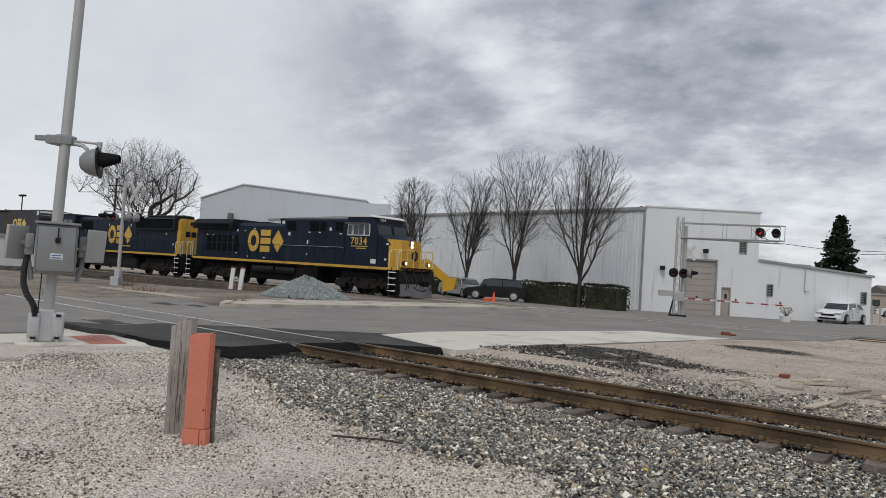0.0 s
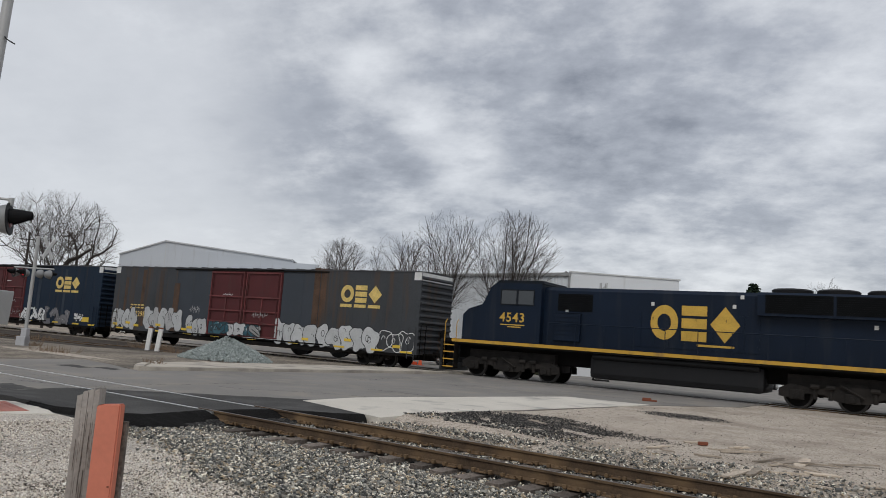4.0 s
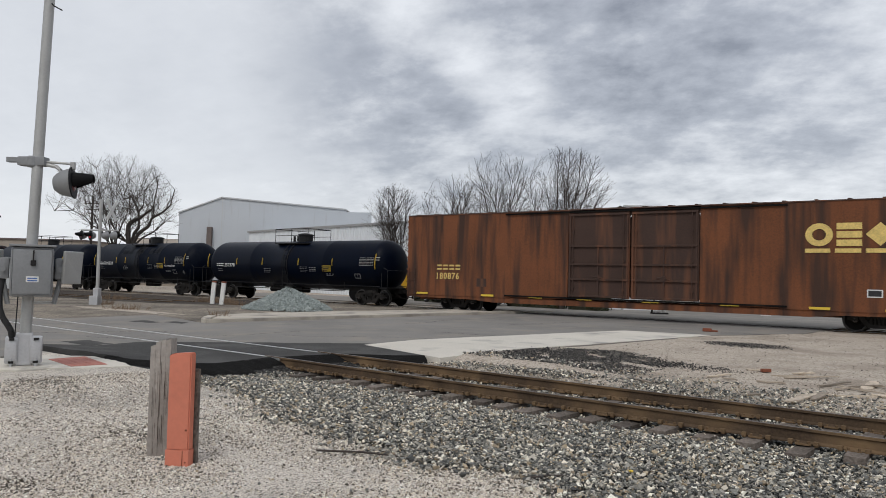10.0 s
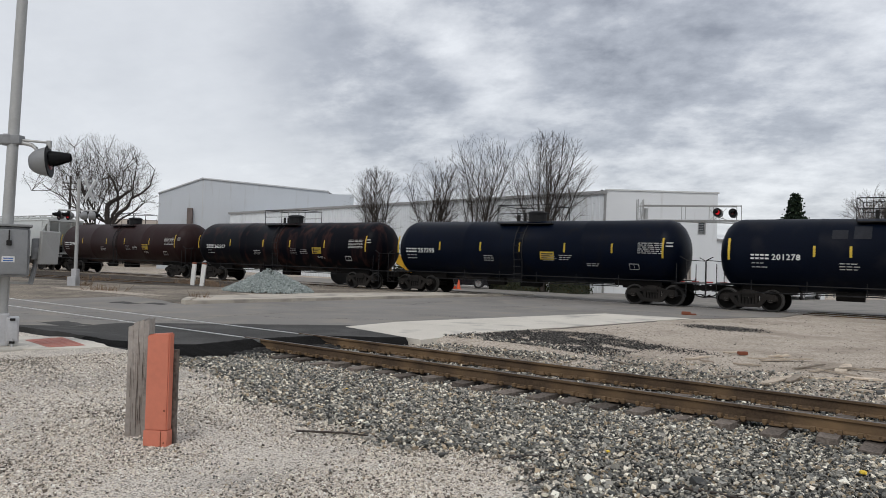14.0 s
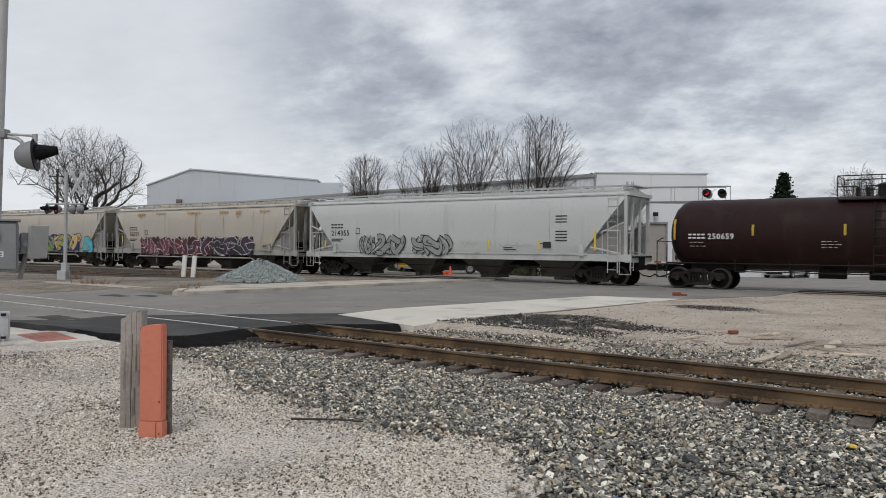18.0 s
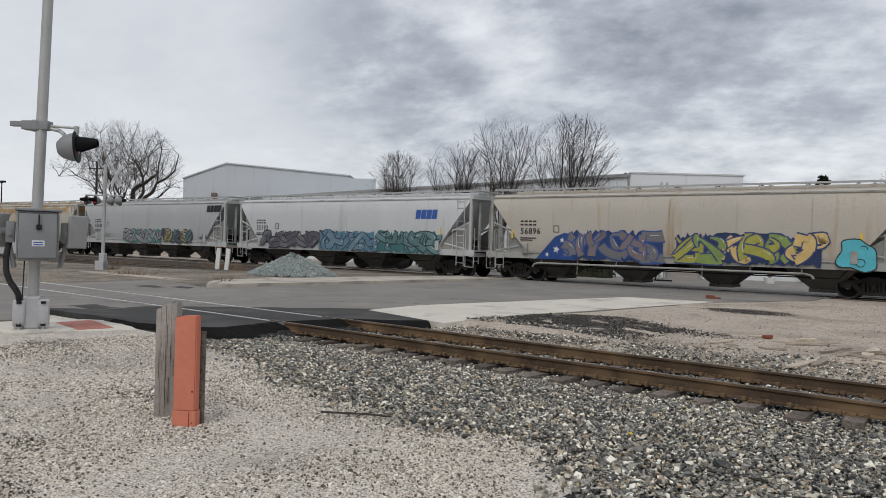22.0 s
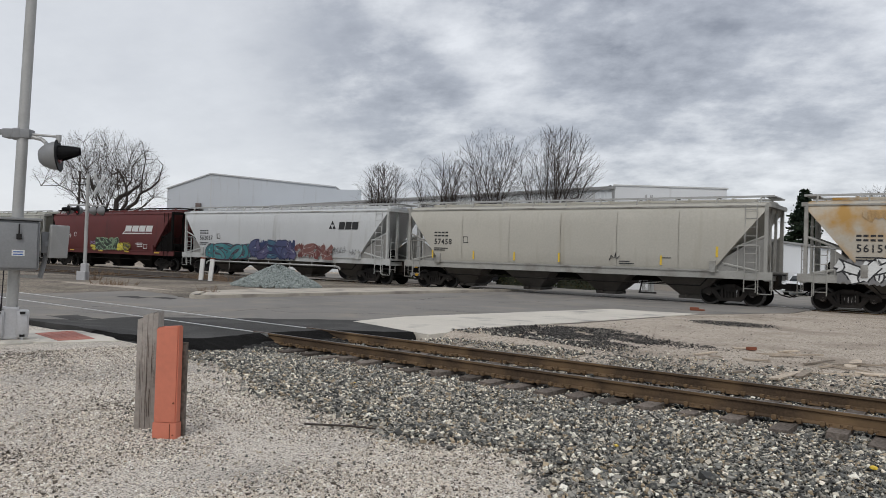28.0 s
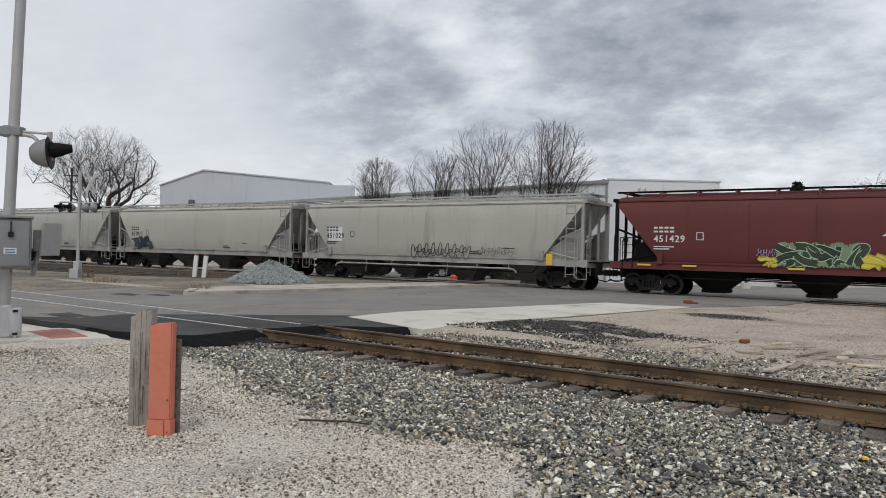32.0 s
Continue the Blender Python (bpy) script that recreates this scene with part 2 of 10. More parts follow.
def glass(name, tint=(0.02, 0.025, 0.03), rough=0.08):
    m = bpy.data.materials.new(name)
    m.use_nodes = True
    p = m.node_tree.nodes["Principled BSDF"]
    p.inputs["Base Color"].default_value = (*tint, 1)
    p.inputs["Roughness"].default_value = rough
    p.inputs["Specular IOR Level"].default_value = 0.8
    return m


M = {}
M["dirt"] = grit("packed_dirt", [(0.24, 0.205, 0.168), (0.47, 0.405, 0.335), (0.56, 0.49, 0.41), (0.50, 0.43, 0.36), (0.62, 0.55, 0.465)], 34, 0.5, patch=(0.30, 0.25, 0.20), patch_at=0.55, patch_scale=0.5, gap=0.65)
M["lime"] = grit("crushed_limestone", [(0.24, 0.21, 0.178), (0.66, 0.585, 0.50), (0.78, 0.715, 0.635), (0.70, 0.63, 0.545), (0.84, 0.79, 0.72)], 66, 0.9, patch=(0.42, 0.385, 0.345), patch_at=0.57, patch_scale=0.8)
# near-black tones carry the shadow in the gaps between loose stones
M["shaded_ballast_bed"] = grit("shaded_ballast_bed", [(0.012, 0.0115, 0.011), (0.03, 0.029, 0.028), (0.05, 0.048, 0.046), (0.035, 0.034, 0.032), (0.12, 0.115, 0.105)], 26, 1.0, gap=0.10)
M["verge"] = grit("verge_dirt", [(0.15, 0.13, 0.108), (0.27, 0.232, 0.188), (0.36, 0.31, 0.25), (0.30, 0.257, 0.208), (0.42, 0.37, 0.30)], 20, 0.7, patch=(0.11, 0.098, 0.086), patch_at=0.52, patch_scale=0.35, gap=0.5)
M["ballast"] = island_mat("ballast_stone", [(0.200, 0.197, 0.172), (0.462, 0.425, 0.358), (0.284, 0.272, 0.237), (0.055, 0.055, 0.051), (0.840, 0.765, 0.632), (0.263, 0.210, 0.144), (0.378, 0.352, 0.302), (0.100, 0.100, 0.092), (0.860, 0.825, 0.711), (0.142, 0.140, 0.126), (0.452, 0.360, 0.242), (0.042, 0.042, 0.039), (0.315, 0.298, 0.260), (0.630, 0.570, 0.465), (0.158, 0.158, 0.144), (0.231, 0.228, 0.205), (0.082, 0.083, 0.079), (0.347, 0.330, 0.288), (0.121, 0.120, 0.110)], 0.62)
M["clod"] = island_mat("dirt_clod", [(0.30, 0.26, 0.215), (0.20, 0.17, 0.14), (0.42, 0.37, 0.315), (0.13, 0.115, 0.10), (0.36, 0.315, 0.265), (0.55, 0.51, 0.45), (0.25, 0.215, 0.18)])
M["clod_dark"] = island_mat("dark_litter", [(0.07, 0.058, 0.046), (0.13, 0.105, 0.08), (0.045, 0.04, 0.035), (0.20, 0.175, 0.145), (0.09, 0.08, 0.07)])
M["crumb"] = island_mat("asphalt_crumb", [(0.018, 0.017, 0.017), (0.05, 0.048, 0.046), (0.026, 0.025, 0.025), (0.11, 0.103, 0.095), (0.035, 0.034, 0.033), (0.24, 0.225, 0.205)])
M["chips"] = island_mat("limestone_chip", [(0.62, 0.55, 0.46), (0.40, 0.35, 0.29), (0.84, 0.785, 0.695), (0.48, 0.42, 0.35), (0.10, 0.086, 0.073), (0.78, 0.70, 0.60), (0.27, 0.235, 0.198), (0.88, 0.845, 0.78), (0.13, 0.108, 0.086), (0.66, 0.59, 0.50)])
M["pile"] = island_mat("screened_stone", [(0.30, 0.335, 0.32), (0.24, 0.27, 0.26), (0.36, 0.39, 0.37), (0.27, 0.30, 0.29)])
M["asphalt"] = surf("worn_asphalt", (0.222, 0.209, 0.194), 0.92, spec=0.25, var=0.24, scale=0.30, fine=60, bump=0.35, stain=(0.27, 0.245, 0.212), stain_at=0.55)
M["asphalt_dusty"] = surf("dusty_asphalt", (0.235, 0.218, 0.195), 0.92, var=0.2, scale=0.4, fine=50, bump=0.3, stain=(0.145, 0.14, 0.135), stain_at=0.58)
M["asphalt_new"] = surf("fresh_asphalt", (0.064, 0.062, 0.059), 0.9, spec=0.2, var=0.3, scale=0.9, fine=70, bump=0.4, stain=(0.095, 0.092, 0.088), stain_at=0.58)
M["asphalt_raw"] = surf("raw_black_asphalt", (0.012, 0.0115, 0.011), 0.95, spec=0.06, var=0.4, scale=3, fine=45, bump=0.9)
M["concrete"] = surf("weathered_concrete", (0.60, 0.56, 0.49), 0.9, var=0.13, scale=0.6, fine=35, bump=0.2, stain=(0.30, 0.285, 0.26), stain_at=0.6)
M["kerb"] = surf("dusty_old_kerb", (0.46, 0.415, 0.35), 0.92, var=0.2, scale=0.7, fine=30, bump=0.3, stain=(0.27, 0.245, 0.215), stain_at=0.55)
M["old_ballast"] = grit("grimy_brown_ballast", [(0.045, 0.038, 0.033), (0.09, 0.077, 0.066), (0.13, 0.11, 0.093), (0.07, 0.06, 0.052), (0.17, 0.148, 0.125)], 22, 0.9, patch=(0.055, 0.045, 0.038), patch_at=0.52, patch_scale=0.3, gap=0.35)
M["ada"] = surf("red_tactile_paving", (0.42, 0.17, 0.13), 0.85, var=0.16, fine=40)
M["rail_rust"] = surf("rusty_rail", (0.085, 0.057, 0.036), 0.85, 0.0, spec=0.25, var=0.45, scale=1.5, fine=35, stain=(0.20, 0.13, 0.07), stain_at=0.53)
M["rail_top"] = surf("worn_rail_head", (0.16, 0.13, 0.11), 0.42, 0.7, var=0.2, scale=2)
M["rail_shine"] = surf("bright_rail_head", (0.78, 0.77, 0.75), 0.35, 0.85, var=0.12)
M["tie"] = surf("creosoted_tie", (0.16, 0.135, 0.116), 0.95, spec=0.12, var=0.6, scale=3, fine=26, bump=0.8, stain=(0.045, 0.036, 0.03), stain_at=0.54, spread=0.35)
M["iron"] = surf("dark_iron", (0.018, 0.017, 0.0165), 0.75, 0.1, spec=0.3, var=0.3, fine=30)
# grime and the shadow below the cars, both in one near-black base
M["under"] = surf("grimy_shaded_underframe", (0.009, 0.0082, 0.0076), 0.9, 0.0, spec=0.12, var=0.4, fine=22, stain=(0.026, 0.020, 0.016), stain_at=0.62)
# grimy paint, its base darkened for the shadow under the hopper body
M["chute"] = surf("grimy_shaded_chute_paint", (0.075, 0.068, 0.059), 0.85, var=0.3, scale=1.2, fine=16, stain=(0.05, 0.043, 0.037), stain_at=0.5)
# shadow beneath the cars darkens truck and wheel colours; lit frames stay lighter
M["truck"] = surf("dusty_shaded_truck", (0.02, 0.018, 0.0165), 0.85, 0.0, spec=0.2, var=0.4, scale=3, fine=18, stain=(0.035, 0.030, 0.026), stain_at=0.58)
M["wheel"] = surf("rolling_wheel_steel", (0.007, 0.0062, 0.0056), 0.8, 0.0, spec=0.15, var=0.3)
M["wheel_tread"] = surf("wheel_rim_steel", (0.04, 0.037, 0.034), 0.5, 0.3, var=0.2)
M["end_sheet"] = surf("shaded_end_sheet_paint", (0.25, 0.245, 0.23), 0.75, var=0.18, scale=1.5, stain=(0.16, 0.15, 0.135), stain_at=0.58)
M["cap"] = surf("dusty_bearing_cap", (0.085, 0.074, 0.066), 0.7, 0.1, var=0.3)
M["galv"] = surf("galvanised_steel", (0.42, 0.42, 0.41), 0.55, 0.35, var=0.10, scale=2.5, fine=30, bump=0.05, stain=(0.33, 0.32, 0.30), stain_at=0.6)
M["alu"] = surf("cast_aluminium", (0.50, 0.50, 0.51), 0.5, 0.4, var=0.1, scale=4)
M["grey_box"] = surf("grey_enamel_case", (0.23, 0.235, 0.24), 0.55, 0.15, var=0.1, scale=3, stain=(0.22, 0.22, 0.21), stain_at=0.62)
M["black"] = surf("matt_black_paint", (0.010, 0.010, 0.011), 0.6, 0.0, spec=0.3, var=0.3)
M["rubber"] = surf("tyre_rubber", (0.02, 0.02, 0.021), 0.85, var=0.2)
M["old_wood"] = surf("weathered_timber", (0.345, 0.315, 0.285), 0.95, var=0.25, scale=2.5, fine=22, bump=0.5, stain=(0.19, 0.165, 0.145), stain_at=0.57, streak=True)
M["plank"] = surf("sun_bleached_plank", (0.40, 0.335, 0.265), 0.95, var=0.35, scale=2.5, fine=26, bump=0.4, spread=0.5)
M["orange"] = surf("faded_orange_plastic", (0.58, 0.185, 0.115), 0.6, var=0.08, scale=2, fine=18, bump=0.04, stain=(0.55, 0.20, 0.12), stain_at=0.6)
M["white_paint"] = surf("white_paint", (0.72, 0.71, 0.68), 0.6, var=0.08, stain=(0.45, 0.40, 0.33), stain_at=0.66)
M["siding"] = surf("pale_metal_siding", (0.70, 0.725, 0.745), 0.6, 0.0, var=0.05, scale=0.3, fine=9, bump=0.04, stain=(0.48, 0.48, 0.47), stain_at=0.64, streak=True)
M["shed_siding"] = surf("grey_metal_siding", (0.52, 0.55, 0.585), 0.6, 0.0, var=0.05, scale=0.3, fine=9, bump=0.04, stain=(0.42, 0.43, 0.44), stain_at=0.64, streak=True)
M["block"] = surf("painted_block_wall", (0.72, 0.735, 0.745), 0.8, var=0.05, scale=0.4, fine=24, bump=0.08, stain=(0.50, 0.49, 0.47), stain_at=0.66, streak=True)
M["joint"] = surf("siding_joint", (0.52, 0.535, 0.545), 0.7, var=0.06)
M["trim"] = surf("grey_roof_trim", (0.34, 0.34, 0.335), 0.5, 0.2, var=0.1)
M["taupe"] = surf("taupe_roller_door", (0.36, 0.325, 0.29), 0.6, var=0.08)
M["roof"] = surf("dull_roofing", (0.33, 0.34, 0.345), 0.7, 0.1, var=0.12)
M["window"] = glass("dark_window_glass")
M["bark"] = surf("grey_brown_bark", (0.045, 0.037, 0.032), 0.95, var=0.35, scale=3, fine=18, bump=0.6)
M["twig"] = surf("bare_twig", (0.055, 0.044, 0.038), 0.95, var=0.3, scale=0.8)
M["dead_grass"] = surf("dead_grass", (0.20, 0.135, 0.085), 0.95, var=0.35, scale=1.5)
M["hedge"] = island_mat("clipped_hedge_leaf", [(0.020, 0.028, 0.014), (0.032, 0.042, 0.018), (0.045, 0.045, 0.02), (0.060, 0.048, 0.022), (0.026, 0.034, 0.017)])
M["spruce"] = island_mat("spruce_needles", [(0.014, 0.026, 0.016), (0.022, 0.036, 0.02), (0.03, 0.045, 0.024), (0.018, 0.03, 0.019)])
M["rust_red"] = surf("rust_red_primer", (0.20, 0.06, 0.03), 0.85)
M["navy"] = surf("dark_blue_locomotive_paint", (0.0045, 0.0115, 0.026), 0.5, 0.0, spec=0.2, var=0.25, scale=0.7, fine=16, bump=0.05, stain=(0.016, 0.022, 0.032), stain_at=0.58, streak=True)
M["navy_roof"] = surf("sooty_roof_paint", (0.011, 0.014, 0.019), 0.8, spec=0.2, var=0.3)
M["grille"] = surf("black_grille", (0.005, 0.006, 0.007), 0.8, spec=0.15, var=0.3)
M["yellow"] = surf("golden_yellow_paint", (0.56, 0.32, 0.035), 0.5, var=0.14, scale=1.5, stain=(0.33, 0.20, 0.05), stain_at=0.6, streak=True)
M["yellow_mark"] = surf("yellow_lettering", (0.58, 0.36, 0.055), 0.6, var=0.18, scale=2.5, fine=20)
M["yellow_faded"] = surf("faded_yellow_lettering", (0.68, 0.50, 0.16), 0.65, var=0.25, scale=2.5, fine=20)
M["reflector"] = surf("yellow_reflective_tape", (0.72, 0.50, 0.05), 0.45, var=0.12)
M["white_mark"] = surf("white_lettering", (0.66, 0.66, 0.64), 0.6, var=0.15, scale=3)
M["faint_mark"] = surf("worn_white_stencil", (0.26, 0.26, 0.26), 0.7, var=0.3, scale=4)
M["black_mark"] = surf("black_lettering", (0.02, 0.02, 0.022), 0.6, var=0.2)
M["blue_mark"] = surf("blue_lettering", (0.03, 0.10, 0.36), 0.6, var=0.15)
M["cab_white"] = surf("white_cab_roof", (0.62, 0.63, 0.62), 0.6, var=0.1)
M["red_lens"] = glow("lit_red_lens", (0.70, 0.012, 0.02), 0.55)
M["red_dark"] = glass("unlit_red_lens", (0.13, 0.008, 0.011), 0.3)
M["warm_lamp"] = glow("lit_headlamp", (1.0, 0.85, 0.55), 2.2)
M["clear_lens"] = glass("frosted_lens", (0.35, 0.36, 0.36), 0.35)
M["gate_red"] = surf("red_gate_tape", (0.30, 0.03, 0.025), 0.5, var=0.1)
M["cone"] = surf("orange_cone_plastic", (0.80, 0.12, 0.04), 0.5, var=0.08)
M["chrome"] = surf("bright_metal", (0.6, 0.6, 0.6), 0.25, 0.95, var=0.05, bump=0.0)
M["car_silver"] = surf("silver_car_paint", (0.42, 0.43, 0.45), 0.3, 0.5, var=0.04, bump=0.0)
M["car_black"] = surf("black_car_paint", (0.012, 0.013, 0.016), 0.2, 0.1, var=0.1, bump=0.0)
M["car_white"] = surf("white_car_paint", (0.74, 0.75, 0.76), 0.3, 0.0, var=0.03, bump=0.0)
M["machine_yellow"] = surf("machine_yellow_paint", (0.60, 0.34, 0.02), 0.5, var=0.15)
M["brick_far"] = surf("tan_far_wall", (0.36, 0.31, 0.26), 0.9, var=0.12)
M["far_green"] = surf("far_dark_shrubs", (0.05, 0.055, 0.035), 0.95, var=0.5, scale=0.8, fine=5, bump=0.6)
M["far_roof"] = surf("far_roof_shingle", (0.16, 0.13, 0.12), 0.9, var=0.2)


# ---- mesh building helpers ----
def box(bm, x0, x1, y0, y1, z0, z1, bevel=0.0):
    vs = [bm.verts.new(p) for p in ((x0, y0, z0), (x1, y0, z0), (x1, y1, z0), (x0, y1, z0), (x0, y0, z1), (x1, y0, z1), (x1, y1, z1), (x0, y1, z1))]
    fs = [bm.faces.new([vs[i] for i in q]) for q in ((3, 2, 1, 0), (4, 5, 6, 7), (0, 1, 5, 4), (1, 2, 6, 5), (2, 3, 7, 6), (3, 0, 4, 7))]
    if bevel:
        es = {e for f in fs for e in f.edges}
        bmesh.ops.bevel(bm, geom=list(es), offset=bevel, segments=2, profile=0.6, affect="EDGES")
    return vs


def rod(bm, a, b, r0, r1=None, seg=8, caps=True):
    """A round bar from a to b."""
    a, b = Vector(a), Vector(b)
    r1 = r0 if r1 is None else r1
    d = (b - a).normalized()
    side = d.orthogonal().normalized()
    other = d.cross(side)
    rings = []
    for c, r in ((a, r0), (b, r1)):
        rings.append([bm.verts.new(c + r * (math.cos(t) * side + math.sin(t) * other)) for t in (2 * math.pi * i / seg for i in range(seg))])
    for i in range(seg):
        j = (i + 1) % seg
        bm.faces.new((rings[0][i], rings[0][j], rings[1][j], rings[1][i]))
    if caps:
        bm.faces.new(rings[0][::-1])
        bm.faces.new(rings[1])


def pipe(bm, pts, r, seg=6):
    for a, b in zip(pts, pts[1:]):
        rod(bm, a, b, r, r, seg)


def lathe(bm, prof, seg=20, centre=(0, 0, 0), axis="x"):
    """Turns (along, radius) pairs about an axis."""
    rings = []
    for s, r in prof:
        ring = []
        for i in range(seg):
            t = 2 * math.pi * i / seg
            u, v = r * math.cos(t), r * math.sin(t)
            p = {"x": (s, u, v), "y": (u, s, v), "z": (u, v, s)}[axis]
            ring.append(bm.verts.new((p[0] + centre[0], p[1] + centre[1], p[2] + centre[2])))
        rings.append(ring)
    for a, b in zip(rings, rings[1:]):
        for i in range(seg):
            j = (i + 1) % seg
            bm.faces.new((a[i], a[j], b[j], b[i]))
    bm.faces.new(rings[0][::-1])
    bm.faces.new(rings[-1])


def prism(bm, poly, axis, a, b):
    """A flat outline pushed from a to b along an axis; poly holds the other two coordinates in order."""
    def at(p, s):
        return {"x": (s, p[0], p[1]), "y": (p[0], s, p[1]), "z": (p[0], p[1], s)}[axis]
    va, vb = [bm.verts.new(at(p, a)) for p in poly], [bm.verts.new(at(p, b)) for p in poly]
    k = len(poly)
    for i in range(k):
        j = (i + 1) % k
        bm.faces.new((va[i], va[j], vb[j], vb[i]))
    bm.faces.new(va[::-1])
    bm.faces.new(vb)


def finish(bm, smooth=False):
    bmesh.ops.recalc_face_normals(bm, faces=bm.faces)
    me = bpy.data.meshes.new("mesh")
    bm.to_mesh(me)
    bm.free()
    if smooth:
        me.shade_smooth()
        me.set_sharp_from_angle(angle=radians(38))
    return me


def part(name, bm, material, parent=None, label="", smooth=False, at=None):
    me = finish(bm, smooth) if isinstance(bm, bmesh.types.BMesh) else bm
    if not me.materials:
        me.materials.append(material)
    ob = new(name, me)
    if parent is not None:
        ob.parent = parent
    if at is not None:
        ob.matrix_basis = at
    if label:
        tagged(ob, label)
    return ob


def thing(name, m, label, category, group="", kind=""):
    ob = new(name)
    ob.empty_display_size = 0.2
    ob.matrix_basis = m
    return tagged(ob, label, category, group, kind)


def B():
    return bmesh.new()


TEXT = {}


def lettering(words, size, x, y, z, material, parent, name="lettering", align="LEFT"):
    """Upright letters on the side that faces -y, their lower left corner at x, z."""
    key = (words, size, align, material.name)
    if key not in TEXT:
        cu = bpy.data.curves.new("words", "FONT")
        cu.body, cu.size, cu.align_x, cu.extrude, cu.resolution_u, cu.offset, cu.space_character = words, size * 1.38, align, 0.002, 2, size * 0.022, 1.12
        ob = bpy.data.objects.new("words", cu)
        scene.collection.objects.link(ob)
        me = bpy.data.meshes.new_from_object(ob.evaluated_get(bpy.context.evaluated_depsgraph_get()))
        bpy.data.objects.remove(ob)
        me.transform(Matrix.Rotation(radians(90), 4, "X"))
        me.materials.clear()
        me.materials.append(material)
        TEXT[key] = me
    ob = new(name, TEXT[key])
    ob.parent = parent
    ob.location = (x, y, z)
    return ob


def stones(name, spots, size, material, label, category, seed, flat=0.6, round_=False):
    """Many loose stones as one mesh of small angular lumps."""
    rng = np.random.default_rng(seed)
    k = len(spots)
    if round_ == "block":
        base = np.array([(x, y, z) for x in (-0.8, 0.8) for y in (-0.8, 0.8) for z in (-0.8, 0.8)])
        tri = np.array([(0, 1, 3), (0, 3, 2), (4, 6, 7), (4, 7, 5), (0, 4, 5), (0, 5, 1), (2, 3, 7), (2, 7, 6), (0, 2, 6), (0, 6, 4), (1, 5, 7), (1, 7, 3)])
    elif round_:
        g = (1 + 5 ** 0.5) / 2
        base = np.array([(-1, g, 0), (1, g, 0), (-1, -g, 0), (1, -g, 0), (0, -1, g), (0, 1, g), (0, -1, -g), (0, 1, -g), (g, 0, -1), (g, 0, 1), (-g, 0, -1), (-g, 0, 1)]) / 1.9
        tri = np.array([(0, 11, 5), (0, 5, 1), (0, 1, 7), (0, 7, 10), (0, 10, 11), (1, 5, 9), (5, 11, 4), (11, 10, 2), (10, 7, 6), (7, 1, 8), (3, 9, 4), (3, 4, 2), (3, 2, 6), (3, 6, 8), (3, 8, 9), (4, 9, 5), (2, 4, 11), (6, 2, 10), (8, 6, 7), (9, 8, 1)])
    else:
        base = np.array([(1, 0, 0), (-1, 0, 0), (0, 1, 0), (0, -1, 0), (0, 0, 1), (0, 0, -1)], float)
        tri = np.array([(0, 2, 4), (2, 1, 4), (1, 3, 4), (3, 0, 4), (2, 0, 5), (1, 2, 5), (3, 1, 5), (0, 3, 5)])
    nv = len(base)
    s = size * rng.lognormal(0, 0.32, (k, 1, 1)) * rng.uniform(0.6, 1.25, (k, 1, 3)) * np.array([1, 1, flat])
    v = base[None] * s * rng.uniform(0.8, 1.2, (k, nv, 1))
    v += rng.normal(0, 0.24 if round_ == "block" else 0.12, (k, nv, 3)) * size
    q = rng.normal(size=(k, 4))
    q[:, 1:3] *= 0.26 if round_ == "block" else 0.45
    q /= np.linalg.norm(q, axis=1)[:, None]
    w, x, y, z = q.T
    R = np.stack([1 - 2 * (y * y + z * z), 2 * (x * y - z * w), 2 * (x * z + y * w), 2 * (x * y + z * w), 1 - 2 * (x * x + z * z), 2 * (y * z - x * w), 2 * (x * z - y * w), 2 * (y * z + x * w), 1 - 2 * (x * x + y * y)], 1).reshape(k, 3, 3)
    v = np.einsum("kij,knj->kni", R, v) + np.asarray(spots)[:, None]
    f = (tri[None] + nv * np.arange(k)[:, None, None]).reshape(-1, 3)
    me = bpy.data.meshes.new("mesh")
    me.from_pydata(v.reshape(-1, 3).tolist(), [], f.tolist())
    me.materials.append(material)
    ob = new(name, me)
    return tagged(ob, label, category, kind="stuff")


# ---- ground, roads and tracks ----
TRACK_SLOPE, TRACK_Y = 0.035, 33.8       # main line: y = TRACK_Y + TRACK_SLOPE * (x + 12)
SIDE_SLOPE, SIDE_Y = -0.017, 11.36       # siding: y = SIDE_Y + SIDE_SLOPE * (x + 5)


LOT_EDGE = ((-30, 7.6), (-13, 7.5), (-12, 7.85), (-10.9, 7.95), (-9.5, 7.5), (-7.6, 6.65), (-6.7, 6.5), (-5.5, 6.4), (-5.0, 6.4), (-4.5, 6.6), (-4.1, 6.6), (-3.65, 6.3), (-3.15, 5.7), (-2.5, 4.7), (0, 3.4), (8, 2.6), (30, 2))


def lot_edge(x):
    return float(np.interp(x, [p[0] for p in LOT_EDGE], [p[1] for p in LOT_EDGE])) + 0.22 * noise.noise((x * 0.9, 3.3, 0.0)) + 0.12 * noise.noise((x * 3.1, 1.3, 0.0))


